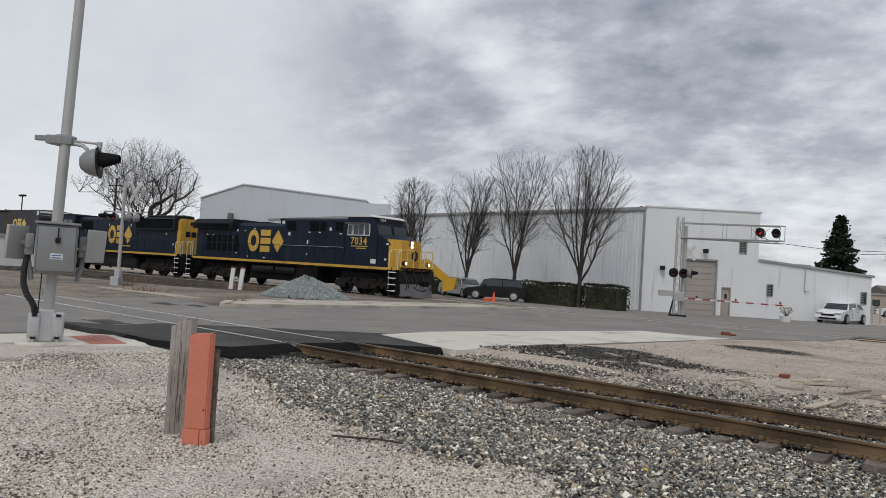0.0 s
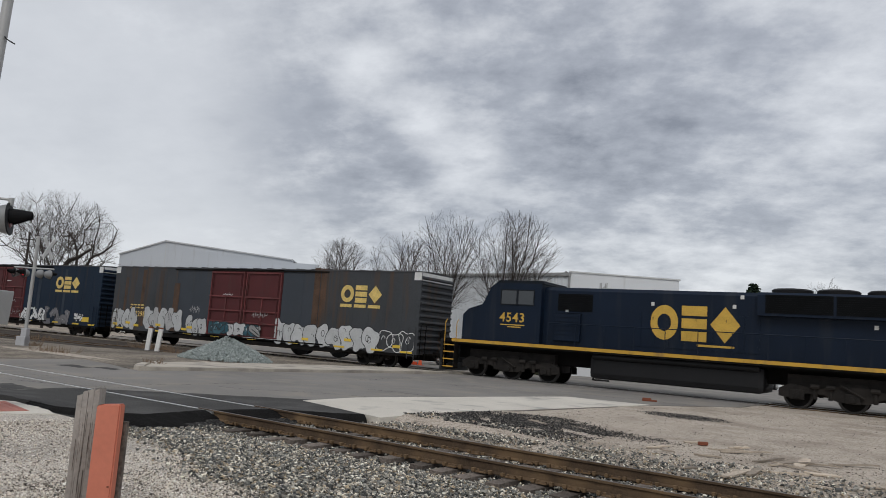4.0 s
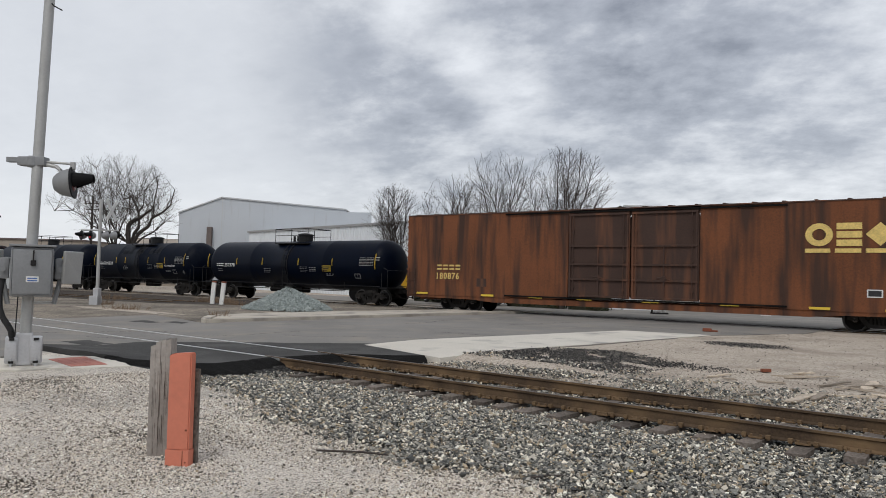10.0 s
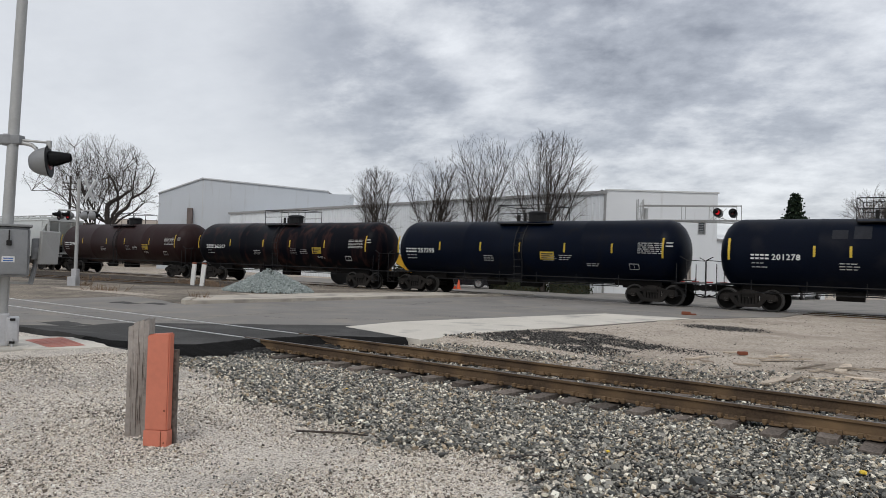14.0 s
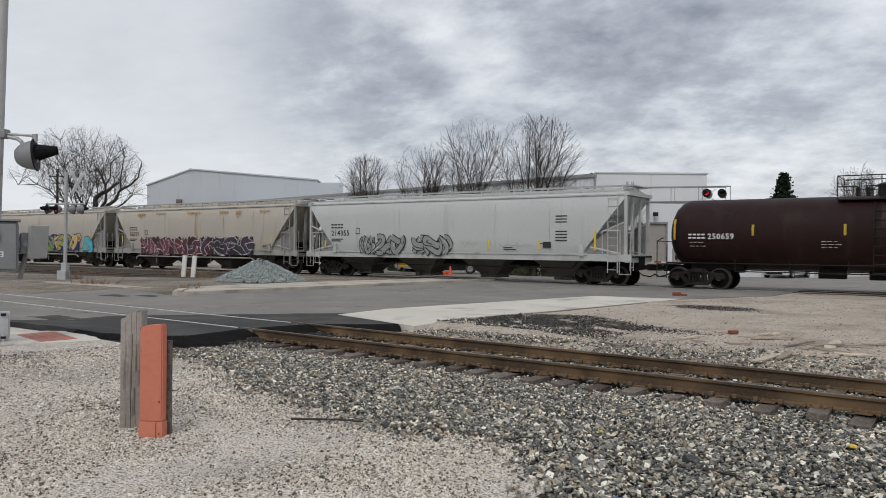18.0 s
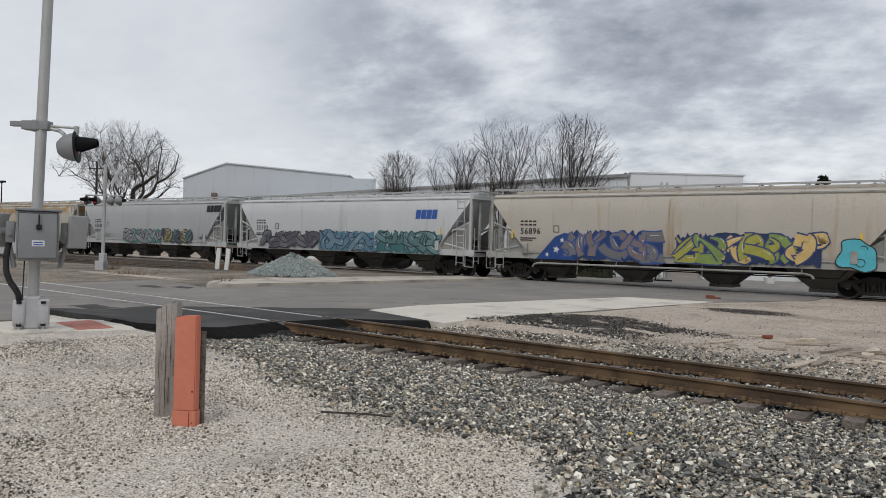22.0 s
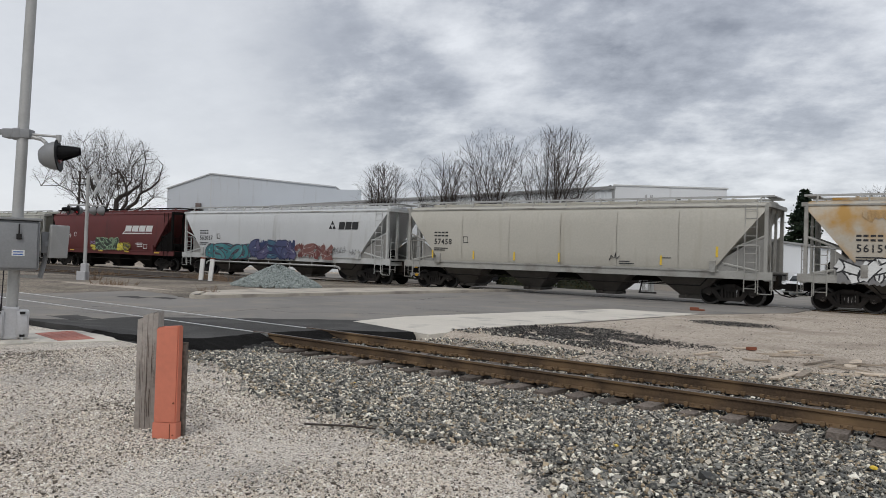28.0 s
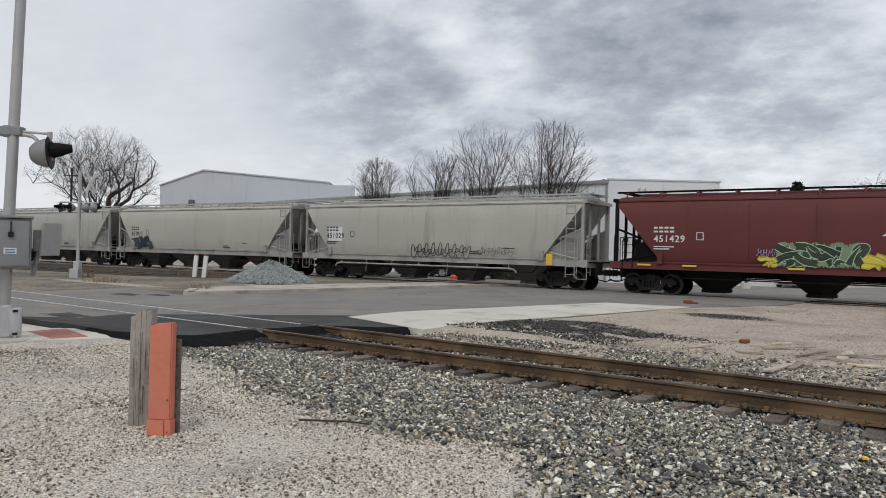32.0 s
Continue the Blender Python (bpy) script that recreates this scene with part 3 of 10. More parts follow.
def lot_z(x, y):
    """Height of the open ground: lot, ballast shoulder, dirt, and the yard beyond."""
    e = float(np.interp(x, [p[0] for p in LOT_EDGE], [p[1] for p in LOT_EDGE]))
    c = SIDE_Y + SIDE_SLOPE * (x + 5)
    ys = [-3000, e - 1.2, e + 0.2, e + 1.2, c - 2.0, c - 1.6, c - 1.25, c + 1.15, c + 1.8, c + 2.9, 17.2, 27, 31, 36, 48, 3000]
    zs = [-0.225, -0.225, -0.245, -0.31, -0.355, -0.365, -0.385, -0.335, -0.19, -0.135, -0.11, -0.035, -0.035, -0.06, -0.22, -0.22]
    z = float(np.interp(y, ys, zs))
    up = min(1.0, max(0.0, (float(np.interp(y, (6.4, 8.4, 11.5, 13.5), (-9.6, -11.9, -12.0, -10.2))) - x) / float(np.interp(y, (6.4, 8.4), (2.0, 0.7)))))
    if y < 14:
        z += up * (float(np.interp(y, (7.5, 9.0), (-0.055, -0.24))) - z) * min(1.0, max(0.0, (y - 1.0) / 4.0))
    elif y < 31:
        low = float(np.interp(y, (14, 16.6), (-0.26, -0.02))) if x < -10.7 else -0.02
        z += (low - z) * min(1.0, max(0.0, (-6.2 - x + 0.12 * (y - 14)) / 2.6))
    if -40 < x < 30 and -12 < y < 40:
        z += 0.018 * noise.noise((x * 0.45, y * 0.5, 0.0)) + 0.008 * noise.noise((x * 2.1, y * 2.1, 4.0))
    return z


def make_ground():
    bm = B()
    xs = [-3000, -400, -120, -60, -40, -32, -26, -22] + [-18 + 0.25 * i for i in range(113)] + [11, 13, 16, 22, 30, 60, 120, 400, 3000]
    ys = [-3000, -300, -60, -20, -10, -5, -2] + [0.25 * i for i in range(73)] + [19, 20, 21, 22, 23, 25, 27, 29, 31, 33, 36, 40, 44, 48, 60, 100, 300, 900, 3000]
    grid = [[bm.verts.new((x, y, lot_z(x, y))) for x in xs] for y in ys]
    for j, (a, b) in enumerate(zip(grid, grid[1:])):
        for i in range(len(xs) - 1):
            f = bm.faces.new((a[i], a[i + 1], b[i + 1], b[i]))
            x, y = (xs[i] + xs[i + 1]) / 2, (ys[j] + ys[j + 1]) / 2
            c = SIDE_Y + SIDE_SLOPE * (x + 5)
            if y < lot_edge(x):
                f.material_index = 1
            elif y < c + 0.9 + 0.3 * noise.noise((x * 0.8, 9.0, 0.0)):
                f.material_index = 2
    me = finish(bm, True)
    for k in ("dirt", "lime", "shaded_ballast_bed"):
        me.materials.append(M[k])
    ob = new("ground", me)
    return tagged(ob, "bare dirt, crushed limestone and ballast beside the tracks", "ground", kind="structure")


def make_stones():
    """Loose stone near the camera, as real lumps."""
    rng = np.random.default_rng(3)

    def scatter(n, x0, x1, y0, y1, keep, lift):
        out = []
        for x, y in zip(rng.uniform(x0, x1, n), rng.uniform(y0, y1, n)):
            if rng.random() < keep(x, y):
                out.append((x, y, lot_z(x, y) + lift * rng.uniform(0.1, 1.0)))
        return out

    def in_ballast(x, y):
        c = SIDE_Y + SIDE_SLOPE * (x + 5)
        e = lot_edge(x)
        if x < float(np.interp(y, (7.5, 8.3, 10.5, 11.8, 13.5), (-11.3, -12.1, -12.35, -11.85, -10.6))):
            return 0.0
        if y < e:
            return (0.5 + 0.8 * noise.noise((x * 1.6, y * 1.6, 5.0))) * max(0.0, 1 - (e - y) / 0.7) ** 2
        if abs(y - c) < 1.3 and abs(abs(y - c) - 0.7535) < 0.085:
            return 0.0
        if c - 1.36 < y < c + 1.3 and min(abs(x - t) for t in TIE_X) < 0.135:
            return 0.16 if y < c - 0.6 else 0.3
        if y < c + 0.72:
            return 1.0 if y < e + 1.0 or y > c - 0.9 else 0.9
        return 0.75 * max(0.0, 1 - (y - c - 0.72) / 2.8) * (0.8 + 0.9 * noise.noise((x * 1.1, y * 1.1, 8.0)))

    stones("ballast_stones", scatter(175000, -12.6, 0.6, 3.2, 15.2, in_ballast, 0.040), 0.0168, M["ballast"], "loose grey ballast stones along the siding", "ballast", 1, 0.42, "block")

    def in_lot(x, y):
        e = lot_edge(x)
        if y > e + 0.4:
            return 0.0
        patch = 0.62 + 1.2 * noise.noise((x * 0.8, y * 0.9, 7.0))
        return max(0.06, min(1.0, patch)) * (1.0 if y < e else 0.4)

    def in_grit(x, y):
        return max(0.0, min(1.0, 2.4 * noise.noise((x * 0.55, y * 0.8, 17.0)) - 0.02 + 0.9 * max(0.0, 1 - (lot_edge(x) - y) / 0.8))) if y < lot_edge(x) + 0.5 else 0.0

    stones("limestone_chips", scatter(135000, -12.5, 0.2, 2.0, 7.9, in_lot, 0.005), 0.0108, M["chips"], "scattered pale limestone chips", "gravel", 2, 0.65)
    stones("lot_gravel", scatter(24000, -12.5, 1.0, 2.0, 7.4, in_grit, 0.006), 0.0105, M["ballast"], "coarser grey gravel strewn over the lot", "gravel", 4, 0.6)

    def in_debris(x, y):
        return 1.3 * max(0.0, 1 - math.hypot((x + 7.28) / 0.45, (y - 3.15) / 0.2)) + 1.3 * max(0.0, 1 - math.hypot((x + 6.1) / 0.4, (y - 2.55) / 0.2)) + 0.8 * max(0.0, 1 - math.hypot((x + 12.2) / 1.0, (y - 5.55) / 0.55)) + 0.5 * max(0.0, 1 - math.hypot((x + 8.6) / 0.8, (y - 4.95) / 0.4))

    stones("dark_debris", scatter(30000, -13.2, -5.5, 2.2, 6.2, in_debris, 0.008), 0.011, M["clod_dark"], "dark leaf litter and grit lying on the lot", "debris", 8, 0.5)

    def in_dirt(x, y):
        if x < -9.6 + 0.1 * (y - 14) or y < 12.3:
            return 0.0
        return 0.9 * math.exp(-(y - 12.6) / 1.9) + 0.05 + 0.2 * max(0.0, noise.noise((x * 0.5, y * 0.4, 2.0)))

    stones("dirt_clods", scatter(26000, -9.9, 1.5, 12.3, 30.0, in_dirt, 0.01), 0.016, M["clod"], "stones and clods strewn over the dirt", "gravel", 5, 0.55)
    def in_spill(x, y):
        return (0.65 + 1.5 * noise.noise((x * 1.7, y * 1.7, 12.0))) * max(0.0, 1.25 - math.hypot((x + 8.5) / 1.9, (y - 15.3) / 2.0)) + max(0.0, 1 - math.hypot((x + 6.9) / 1.4, (y - 22.8) / 1.0)) + 0.5 * max(0.0, 1 - math.hypot((x + 6.0) / 1.2, (y - 16.4) / 0.7))

    stones("asphalt_crumbs", scatter(80000, -10.6, -6.4, 13.2, 17.6, in_spill, 0.012) + scatter(14000, -8.6, -5.3, 21.6, 24.0, in_spill, 0.012) + scatter(6000, -7.4, -4.7, 15.6, 17.2, in_spill, 0.008), 0.0150, M["crumb"], "black asphalt crumbs spilt over the dirt", "rubble", 7, 0.5)
    # the stone pile on the island
    spots = []
    for _ in range(9000):
        a, r = rng.uniform(0, 6.283), math.sqrt(rng.random())
        x, y = 2.35 * r * math.cos(a), 2.0 * r * math.sin(a)
        h = 0.98 * (1 - r) ** 0.85 * (1 + 0.12 * math.sin(3 * a)) + 0.02
        spots.append((-28.9 + x, 24.3 + y, -0.02 + h))
    stones("gravel_pile", spots, 0.045, M["pile"], "heap of grey-green crushed stone on the verge", "gravel pile", 6, 0.8)


def ragged(poly, step, amount, seed):
    """A polygon with its edges broken into short uneven pieces."""
    rng = random.Random(seed)
    out = []
    for (x0, y0), (x1, y1) in zip(poly, poly[1:] + poly[:1]):
        k = max(1, min(60, int(math.hypot(x1 - x0, y1 - y0) / step)))
        nx, ny = (y1 - y0), -(x1 - x0)
        d = math.hypot(nx, ny) or 1
        for i in range(k):
            f = i / k
            w = rng.uniform(-amount, amount)
            out.append((x0 + (x1 - x0) * f + nx / d * w, y0 + (y1 - y0) * f + ny / d * w))
    return out


def slab(name, poly, z, depth, material, label, category, bend=None):
    bm = B()
    prism(bm, poly, "z", z - depth, z)
    bmesh.ops.triangulate(bm, faces=[f for f in bm.faces if len(f.verts) > 4])
    if bend is not None:
        for cut in (7.9, 9.2, 13.2, 15.8):
            bmesh.ops.bisect_plane(bm, geom=bm.verts[:] + bm.edges[:] + bm.faces[:], plane_co=(0, cut, 0), plane_no=(0, 1, 0))
    if bend:
        for v in bm.verts:
            v.co.z += bend(v.co.x, v.co.y)
    return tagged(part(name, bm, material), label, category, kind="structure")


def crossing_dip(y):
    """The road falls a little to the siding's rails."""
    return float(np.interp(y, (7.9, 9.2, 13.2, 15.8), (0.0, -0.115, -0.115, 0.0)))


def make_surfaces():
    dip = lambda x, y: float(np.interp(y, (36, 48), (0.0, -0.17)))
    slab("road", ragged([(-31, -40), (-18, -40), (-15.6, 6.6), (-17.45, 7.7), (-16.9, 9.9), (-15.2, 12.2), (-13.7, 14.2), (-10.75, 13.5), (-9.75, 18.2), (-8.85, 25.5), (-7.0, 30.0), (-7.0, 36.0),
                         (-21.2, 36.0), (-22.6, 15.3), (-26.8, 16.1), (-29.2, 11)], 0.8, 0.05, 1), 0.0, 0.45, M["asphalt"], "worn grey asphalt road crossing the tracks", "road", lambda x, y: crossing_dip(y))
    slab("forecourt", ragged([(-21.2, 36.0), (-7.0, 36.0), (6, 36.5), (9, 48), (30, 90), (2, 90), (-10.5, 58.2), (-23, 48.9), (-60, 48.9), (-60, 38.0), (-40, 37.0)], 1.2, 0.06, 2), -0.004, 0.45, M["asphalt_dusty"], "faded asphalt yard in front of the white building", "pavement", dip)
    slab("fresh_asphalt_strip", ragged([(-17.5, 7.7), (-15.0, 7.85), (-13.6, 7.85), (-12.9, 8.6), (-13.2, 10.75), (-12.85, 12.4), (-11.1, 13.75), (-13.95, 14.45), (-16.1, 12.95), (-18.0, 10.45)], 0.35, 0.05, 3), 0.006, 0.42, M["asphalt_new"], "fresh black asphalt laid along the siding", "asphalt", lambda x, y: crossing_dip(y))
    # its raw edge, sloping down into the stone
    rng = random.Random(31)
    top = [(-14.6, 7.80, -14.6, 7.72, 0.0), (-13.6, 7.80, -13.5, 7.55, -0.05), (-13.1, 8.3, -12.6, 7.85, -0.18), (-12.9, 8.6, -12.15, 8.3, -0.24), (-13.05, 9.6, -12.2, 9.4, -0.30), (-13.2, 10.7, -12.5, 10.6, -0.34), (-12.85, 12.3, -12.15, 12.1, -0.34), (-12.0, 13.0, -11.4, 12.7, -0.31), (-11.15, 13.65, -10.75, 13.3, -0.27)]
    bm = B()
    cols = []
    for (a, b) in zip(top, top[1:]):
        k = 7
        for i in range(k):
            f = i / k
            p = [a[j] + (b[j] - a[j]) * f for j in range(5)]
            g = rng.uniform(0.8, 1.35)
            col = []
            for h in (0.0, 0.18, 0.5, 0.8, 1.0):
                hh = h * (g if h > 0.6 else 1)
                col.append(bm.verts.new((p[0] + (p[2] - p[0]) * hh, p[1] + (p[3] - p[1]) * hh, 0.009 + crossing_dip(p[1]) * (1 - h) + (p[4] - 0.04) * h ** 1.3 + (rng.uniform(-0.015, 0.015) if h else 0))))
            cols.append(col)
    for a, b in zip(cols, cols[1:]):
        for i in range(4):
            bm.faces.new((a[i], b[i], b[i + 1], a[i + 1]))
    tagged(part("asphalt_lip", bm, M["asphalt_raw"], smooth=True), "raw black asphalt edge sloping into the ballast", "asphalt", kind="structure")
    # old cracks across the road
    for k, (x, y, a, l) in enumerate(((-17.5, 14.5, 20, 5.0), (-19.0, 12.0, 75, 4.0), (-15.5, 18.5, 10, 6.5), (-18.2, 20.5, 100, 6.0), (-13.5, 27.5, 5, 7.0), (-17.0, 30.5, 15, 6.0), (-20.5, 10.2, 30, 4.5), (-16.0, 24.0, 80, 5.0), (-22.5, 9.0, 60, 5.0), (-14.0, 40.5, 12, 8.0))):
        bm = B()
        px, py, d = x, y, radians(a)
        last = None
        for i in range(int(l / 0.16)):
            d2 = d + rng.uniform(-0.6, 0.6)
            px, py = px + 0.16 * math.cos(d2), py + 0.16 * math.sin(d2)
            w = 0.014 * rng.uniform(0.3, 1.3)
            z = 0.003 + crossing_dip(py) if py < 36 else -0.002 + float(np.interp(py, (36, 48), (0.0, -0.17)))
            now = (bm.verts.new((px - w * math.sin(d), py + w * math.cos(d), z)), bm.verts.new((px + w * math.sin(d), py - w * math.cos(d), z)))
            if last:
                bm.faces.new((last[0], last[1], now[1], now[0]))
            last = now
        tagged(part("road_crack", bm, M["asphalt_raw"]), "dark wandering crack in the worn asphalt", "crack", kind="structure")
    for k, poly in enumerate(([(-25.1, 14.1), (-23.9, 14.15), (-23.8, 14.55), (-25.0, 14.6)], [(-23.8, 14.6), (-22.8, 14.65), (-22.9, 15.0), (-23.7, 15.0)], [(-19.2, 9.0), (-17.9, 8.9), (-18.0, 9.7), (-19.3, 9.8)])):
        slab("road_patch", ragged(poly, 0.3, 0.06, 40 + k), 0.004, 0.05, M["asphalt_new"], "dark repair patch in the road", "asphalt", lambda x, y: crossing_dip(y))
    slab("concrete_panel", ragged([(-13.75, 14.12), (-10.68, 13.42), (-9.75, 18.2), (-8.85, 25.5), (-11.7, 25.0)], 0.9, 0.03, 4), 0.012, 0.2, M["concrete"], "pale concrete panel let into the road", "concrete", lambda x, y: crossing_dip(y))
    slab("verge_west", ragged([(-300, 6), (-31, 6), (-29.3, 11), (-26.9, 16.2), (-22.7, 15.45), (-21.3, 35.9), (-40, 31.5), (-300, 24)], 0.9, 0.1, 6), -0.012, 0.4, M["verge"], "dusty verge with dead grass beside the road", "verge", lambda x, y: crossing_dip(y))
    slab("sidewalk", ragged([(-18.1, -10), (-14.9, -10), (-14.2, 5.6), (-13.5, 6.3), (-13.15, 6.9), (-12.95, 7.4), (-13.5, 7.62), (-14.9, 7.7), (-15.8, 6.9)], 0.25, 0.05, 7), -0.030, 0.3, M["concrete"], "narrow concrete sidewalk ramp", "sidewalk")
    bm = B()
    prism(bm, [(-14.92, 7.52), (-14.86, 6.80), (-13.54, 6.60), (-13.46, 7.21)], "z", -0.05, -0.022)
    for i in range(9):
        for j in range(4):
            f, g = (i + 0.5) / 9, (j + 0.5) / 4
            x, y = -14.86 + 1.34 * f, 6.80 - 0.2 * f + 0.66 * g - 0.02 * f * g
            rod(bm, (x, y, -0.026), (x, y, -0.015), 0.035, 0.025, 6)
    tagged(part("tactile_paving", bm, M["ada"]), "brick-red tactile warning panel in the sidewalk ramp", "paving", kind="structure")
    # kerbed island west of the road
    bm = B()
    line = [(-24.3, 16.7), (-23.5, 15.95), (-22.7, 15.35), (-22.25, 15.25), (-22.05, 15.7), (-21.55, 25.0), (-21.0, 33.0), (-20.95, 36.0)]
    for (x0, y0), (x1, y1) in zip(line, line[1:]):
        dx, dy = x1 - x0, y1 - y0
        d = math.hypot(dx, dy)
        nx, ny = -dy / d, dx / d
        prism(bm, [(x0, y0), (x1, y1), (x1 + nx * 0.32, y1 + ny * 0.32), (x0 + nx * 0.32, y0 + ny * 0.32)], "z", -0.2, 0.115 if y0 < 32 else 0.06)
    bmesh.ops.bevel(bm, geom=[e for e in bm.edges if min(v.co.z for v in e.verts) > 0], offset=0.02, segments=2, affect="EDGES")
    tagged(part("kerb", bm, M["kerb"]), "worn pale concrete kerb of the traffic island", "kerb", kind="structure")
    slab("island_top", ragged([(-24.2, 17.0), (-23.3, 16.15), (-22.6, 15.75), (-22.3, 15.75), (-21.75, 25.0), (-21.2, 32.2), (-24.5, 32.0), (-25.5, 24), (-25.6, 18.0)], 0.7, 0.1, 8), 0.065, 0.2, M["kerb"], "concrete top of the traffic island", "pavement")


TIE_X = []
_r = random.Random(4)
_x = -12.25
while _x < 25:
    TIE_X.append(_x)
    _x += 0.545 + _r.uniform(-0.04, 0.04)


def rail_profile(head):
    return [(-0.07, -0.185), (0.07, -0.185), (0.07, -0.172), (0.012, -0.15), (0.010, -0.045), (0.036, -0.032), (0.036, -0.004), (0.028, 0), (-0.028, 0), (-0.036, -0.004), (-0.036, -0.032), (-0.010, -0.045), (-0.012, -0.15), (-0.07, -0.172)]


def make_track(name, m, stops, head, label):
    """A track along its own x axis through stops (x, z of the rail head)."""
    tr = thing(name, m, label, "railway track", kind="structure")
    for s in (-0.7535, 0.7535):
        bm = B()
        rings = [[bm.verts.new((x, y + s, z + h)) for y, z in rail_profile(head)] for x, h in stops]
        k = len(rings[0])
        for a, b in zip(rings, rings[1:]):
            for i in range(k):
                bm.faces.new((a[i], a[(i + 1) % k], b[(i + 1) % k], b[i]))
        bm.faces.new(rings[0]), bm.faces.new(rings[-1][::-1])
        r = part("rail", bm, M["rail_rust"], tr, smooth=True)
        bm = B()
        for (x0, h0), (x1, h1) in zip(stops, stops[1:]):
            for i, v in enumerate(box(bm, x0, x1, s - 0.027, s + 0.027, 0.0005, 0.0022)):
                v.co.z += h1 if i in (1, 2, 5, 6) else h0
        part("rail_head", bm, head, r, "worn running surface of the rail")
    return tr


SIDING = pose(-5, SIDE_Y, -0.10, 0, 0, math.degrees(math.atan(SIDE_SLOPE)))
MAIN = pose(-12, TRACK_Y, 0.0, 0, 0, math.degrees(math.atan(TRACK_SLOPE)))


def make_tracks():
    near = make_track("siding_track", SIDING, [(-8.4, 0.012), (-6.5, 0.008), (-3.5, 0.002), (-1.5, 0), (60, 0)], M["rail_top"], "rusty disused siding with weathered timber ties")
    rng = random.Random(4)
    bm = B()
    box(bm, -0.115, 0.115, -1.30, 1.30, -0.36, -0.185, 0.005)
    tie_mesh = finish(bm)
    tie_mesh.materials.append(M["tie"])
    plate = B()
    box(plate, -0.09, 0.09, -0.14, 0.14, -0.19, -0.172)
    for sx in (-0.06, 0.06):
        for sy in (-0.10, 0.095):
            rod(plate, (sx, sy, -0.175), (sx, sy, -0.142), 0.016, 0.021, 5)
    # rail anchors clipped to the foot beside the tie
    for sx in (-0.15, 0.15):
        box(plate, sx - 0.02, sx + 0.02, -0.115, 0.115, -0.20, -0.165)
        box(plate, sx - 0.028, sx + 0.028, -0.125, -0.06, -0.185, -0.135, 0.006)
    plate_mesh = finish(plate)
    plate_mesh.materials.append(M["rail_rust"])
    for x in (v + 5 for v in TIE_X):
        lift = float(np.interp(x, (-8.4, -6.5, -3.5, -1.5), (0.012, 0.008, 0.002, 0.0)))
        t = part("tie", tie_mesh, M["tie"], near, at=pose(x, rng.uniform(-0.14, 0.14), lift + rng.uniform(-0.045, 0.006), 0, rng.uniform(-3, 3), rng.uniform(-3.5, 3.5)))
        for s in (-0.7535, 0.7535):
            part("tie_plate", plate_mesh, M["rail_rust"], near, at=pose(x, s, lift))
    # the siding's rails let into the road
    em = thing("street_rails", pose(-5, SIDE_Y, -0.115, 0, 0, math.degrees(math.atan(SIDE_SLOPE))), "bright siding rails let into the asphalt", "railway track", kind="structure")
    for s in (-0.7535, 0.7535):
        bm = B()
        box(bm, -24.3, -7.9, s - 0.036, s + 0.036, -0.05, 0.014)
        part("rail", bm, M["rail_shine"], em, "worn bright rail flush with the road")
        bm = B()
        box(bm, -24.3, -8.1, s + 0.04, s + 0.10, -0.05, 0.008)
        part("flangeway", bm, M["asphalt_new"], em, "dark flangeway groove")
    # an old spur joining the main line, in grimy stone
    slab("spur_ballast", ragged([(-160, 12), (-60, 19.6), (-37.2, 22.3), (-34.6, 24.2), (-33.2, 27.5), (-33, 30.4), (-60, 29.4), (-160, 26.2)], 0.7, 0.22, 61), -0.006, 0.2, M["old_ballast"], "grimy brown ballast round an old spur", "ballast")
    spur = make_track("spur_track", pose(-37.7, 24.6, 0.055, 0, 0, 6.3), [(-90, 0), (-0.4, -0.01)], M["rail_top"], "rusty old spur half sunk in brown ballast")
    for i in range(60):
        part("tie", tie_mesh, M["tie"], spur, at=pose(-0.5 - 0.62 * i, rng.uniform(-0.1, 0.1), 0.135 + rng.uniform(-0.03, 0.0), 0, 0, rng.uniform(-2, 2)))
    # main line and a second track behind it
    main = make_track("main_track", MAIN, [(-420, 0), (120, 0)], M["rail_shine"], "main line railway track with bright rail heads")
    for n, x in enumerate(list(np.arange(-75, -13, 0.62)) + list(np.arange(6.2, 30, 0.62))):
        part("tie", tie_mesh, M["tie"], main, at=pose(float(x), 0, 0.03, 0, 0, rng.uniform(-1, 1)))
    bm = B()
    for a, b in ((-140, -11), (5.5, 60)):
        prism(bm, [(-2.6, -0.25), (2.6, -0.25), (1.7, -0.13), (-1.7, -0.13)], "x", a, b)
    tagged(part("main_ballast", bm, M["shaded_ballast_bed"], at=MAIN), "dark ballast shoulder of the main line", "ballast", kind="structure")
    # timber and rubber panels of the road crossing
    rng = random.Random(9)
    cr = thing("crossing_panels", MAIN, "dark crossing panels between and beside the rails", "road crossing", kind="structure")
    for i in range(7):
        for y0, y1 in ((-1.45, -0.83), (-0.64, 0.64), (0.83, 1.45)):
            bm = B()
            box(bm, -11 + 2.3 * i, -11 + 2.3 * i + 2.27, y0, y1, -0.16, -0.004 - rng.uniform(0, 0.006), 0.01)
            part("panel", bm, M["asphalt"], cr)


make_ground()
make_stones()
make_surfaces()
make_tracks()


# ---- the white building across the road ----
FRONT = Vector((-22.8, 48.7, 0))                  # front corner at the ground
FDIR = Vector((12.1, 9.3, 0)).normalized()        # along the front
LDIR = Vector((-0.985, 0.17, 0)).normalized()     # along the side wall


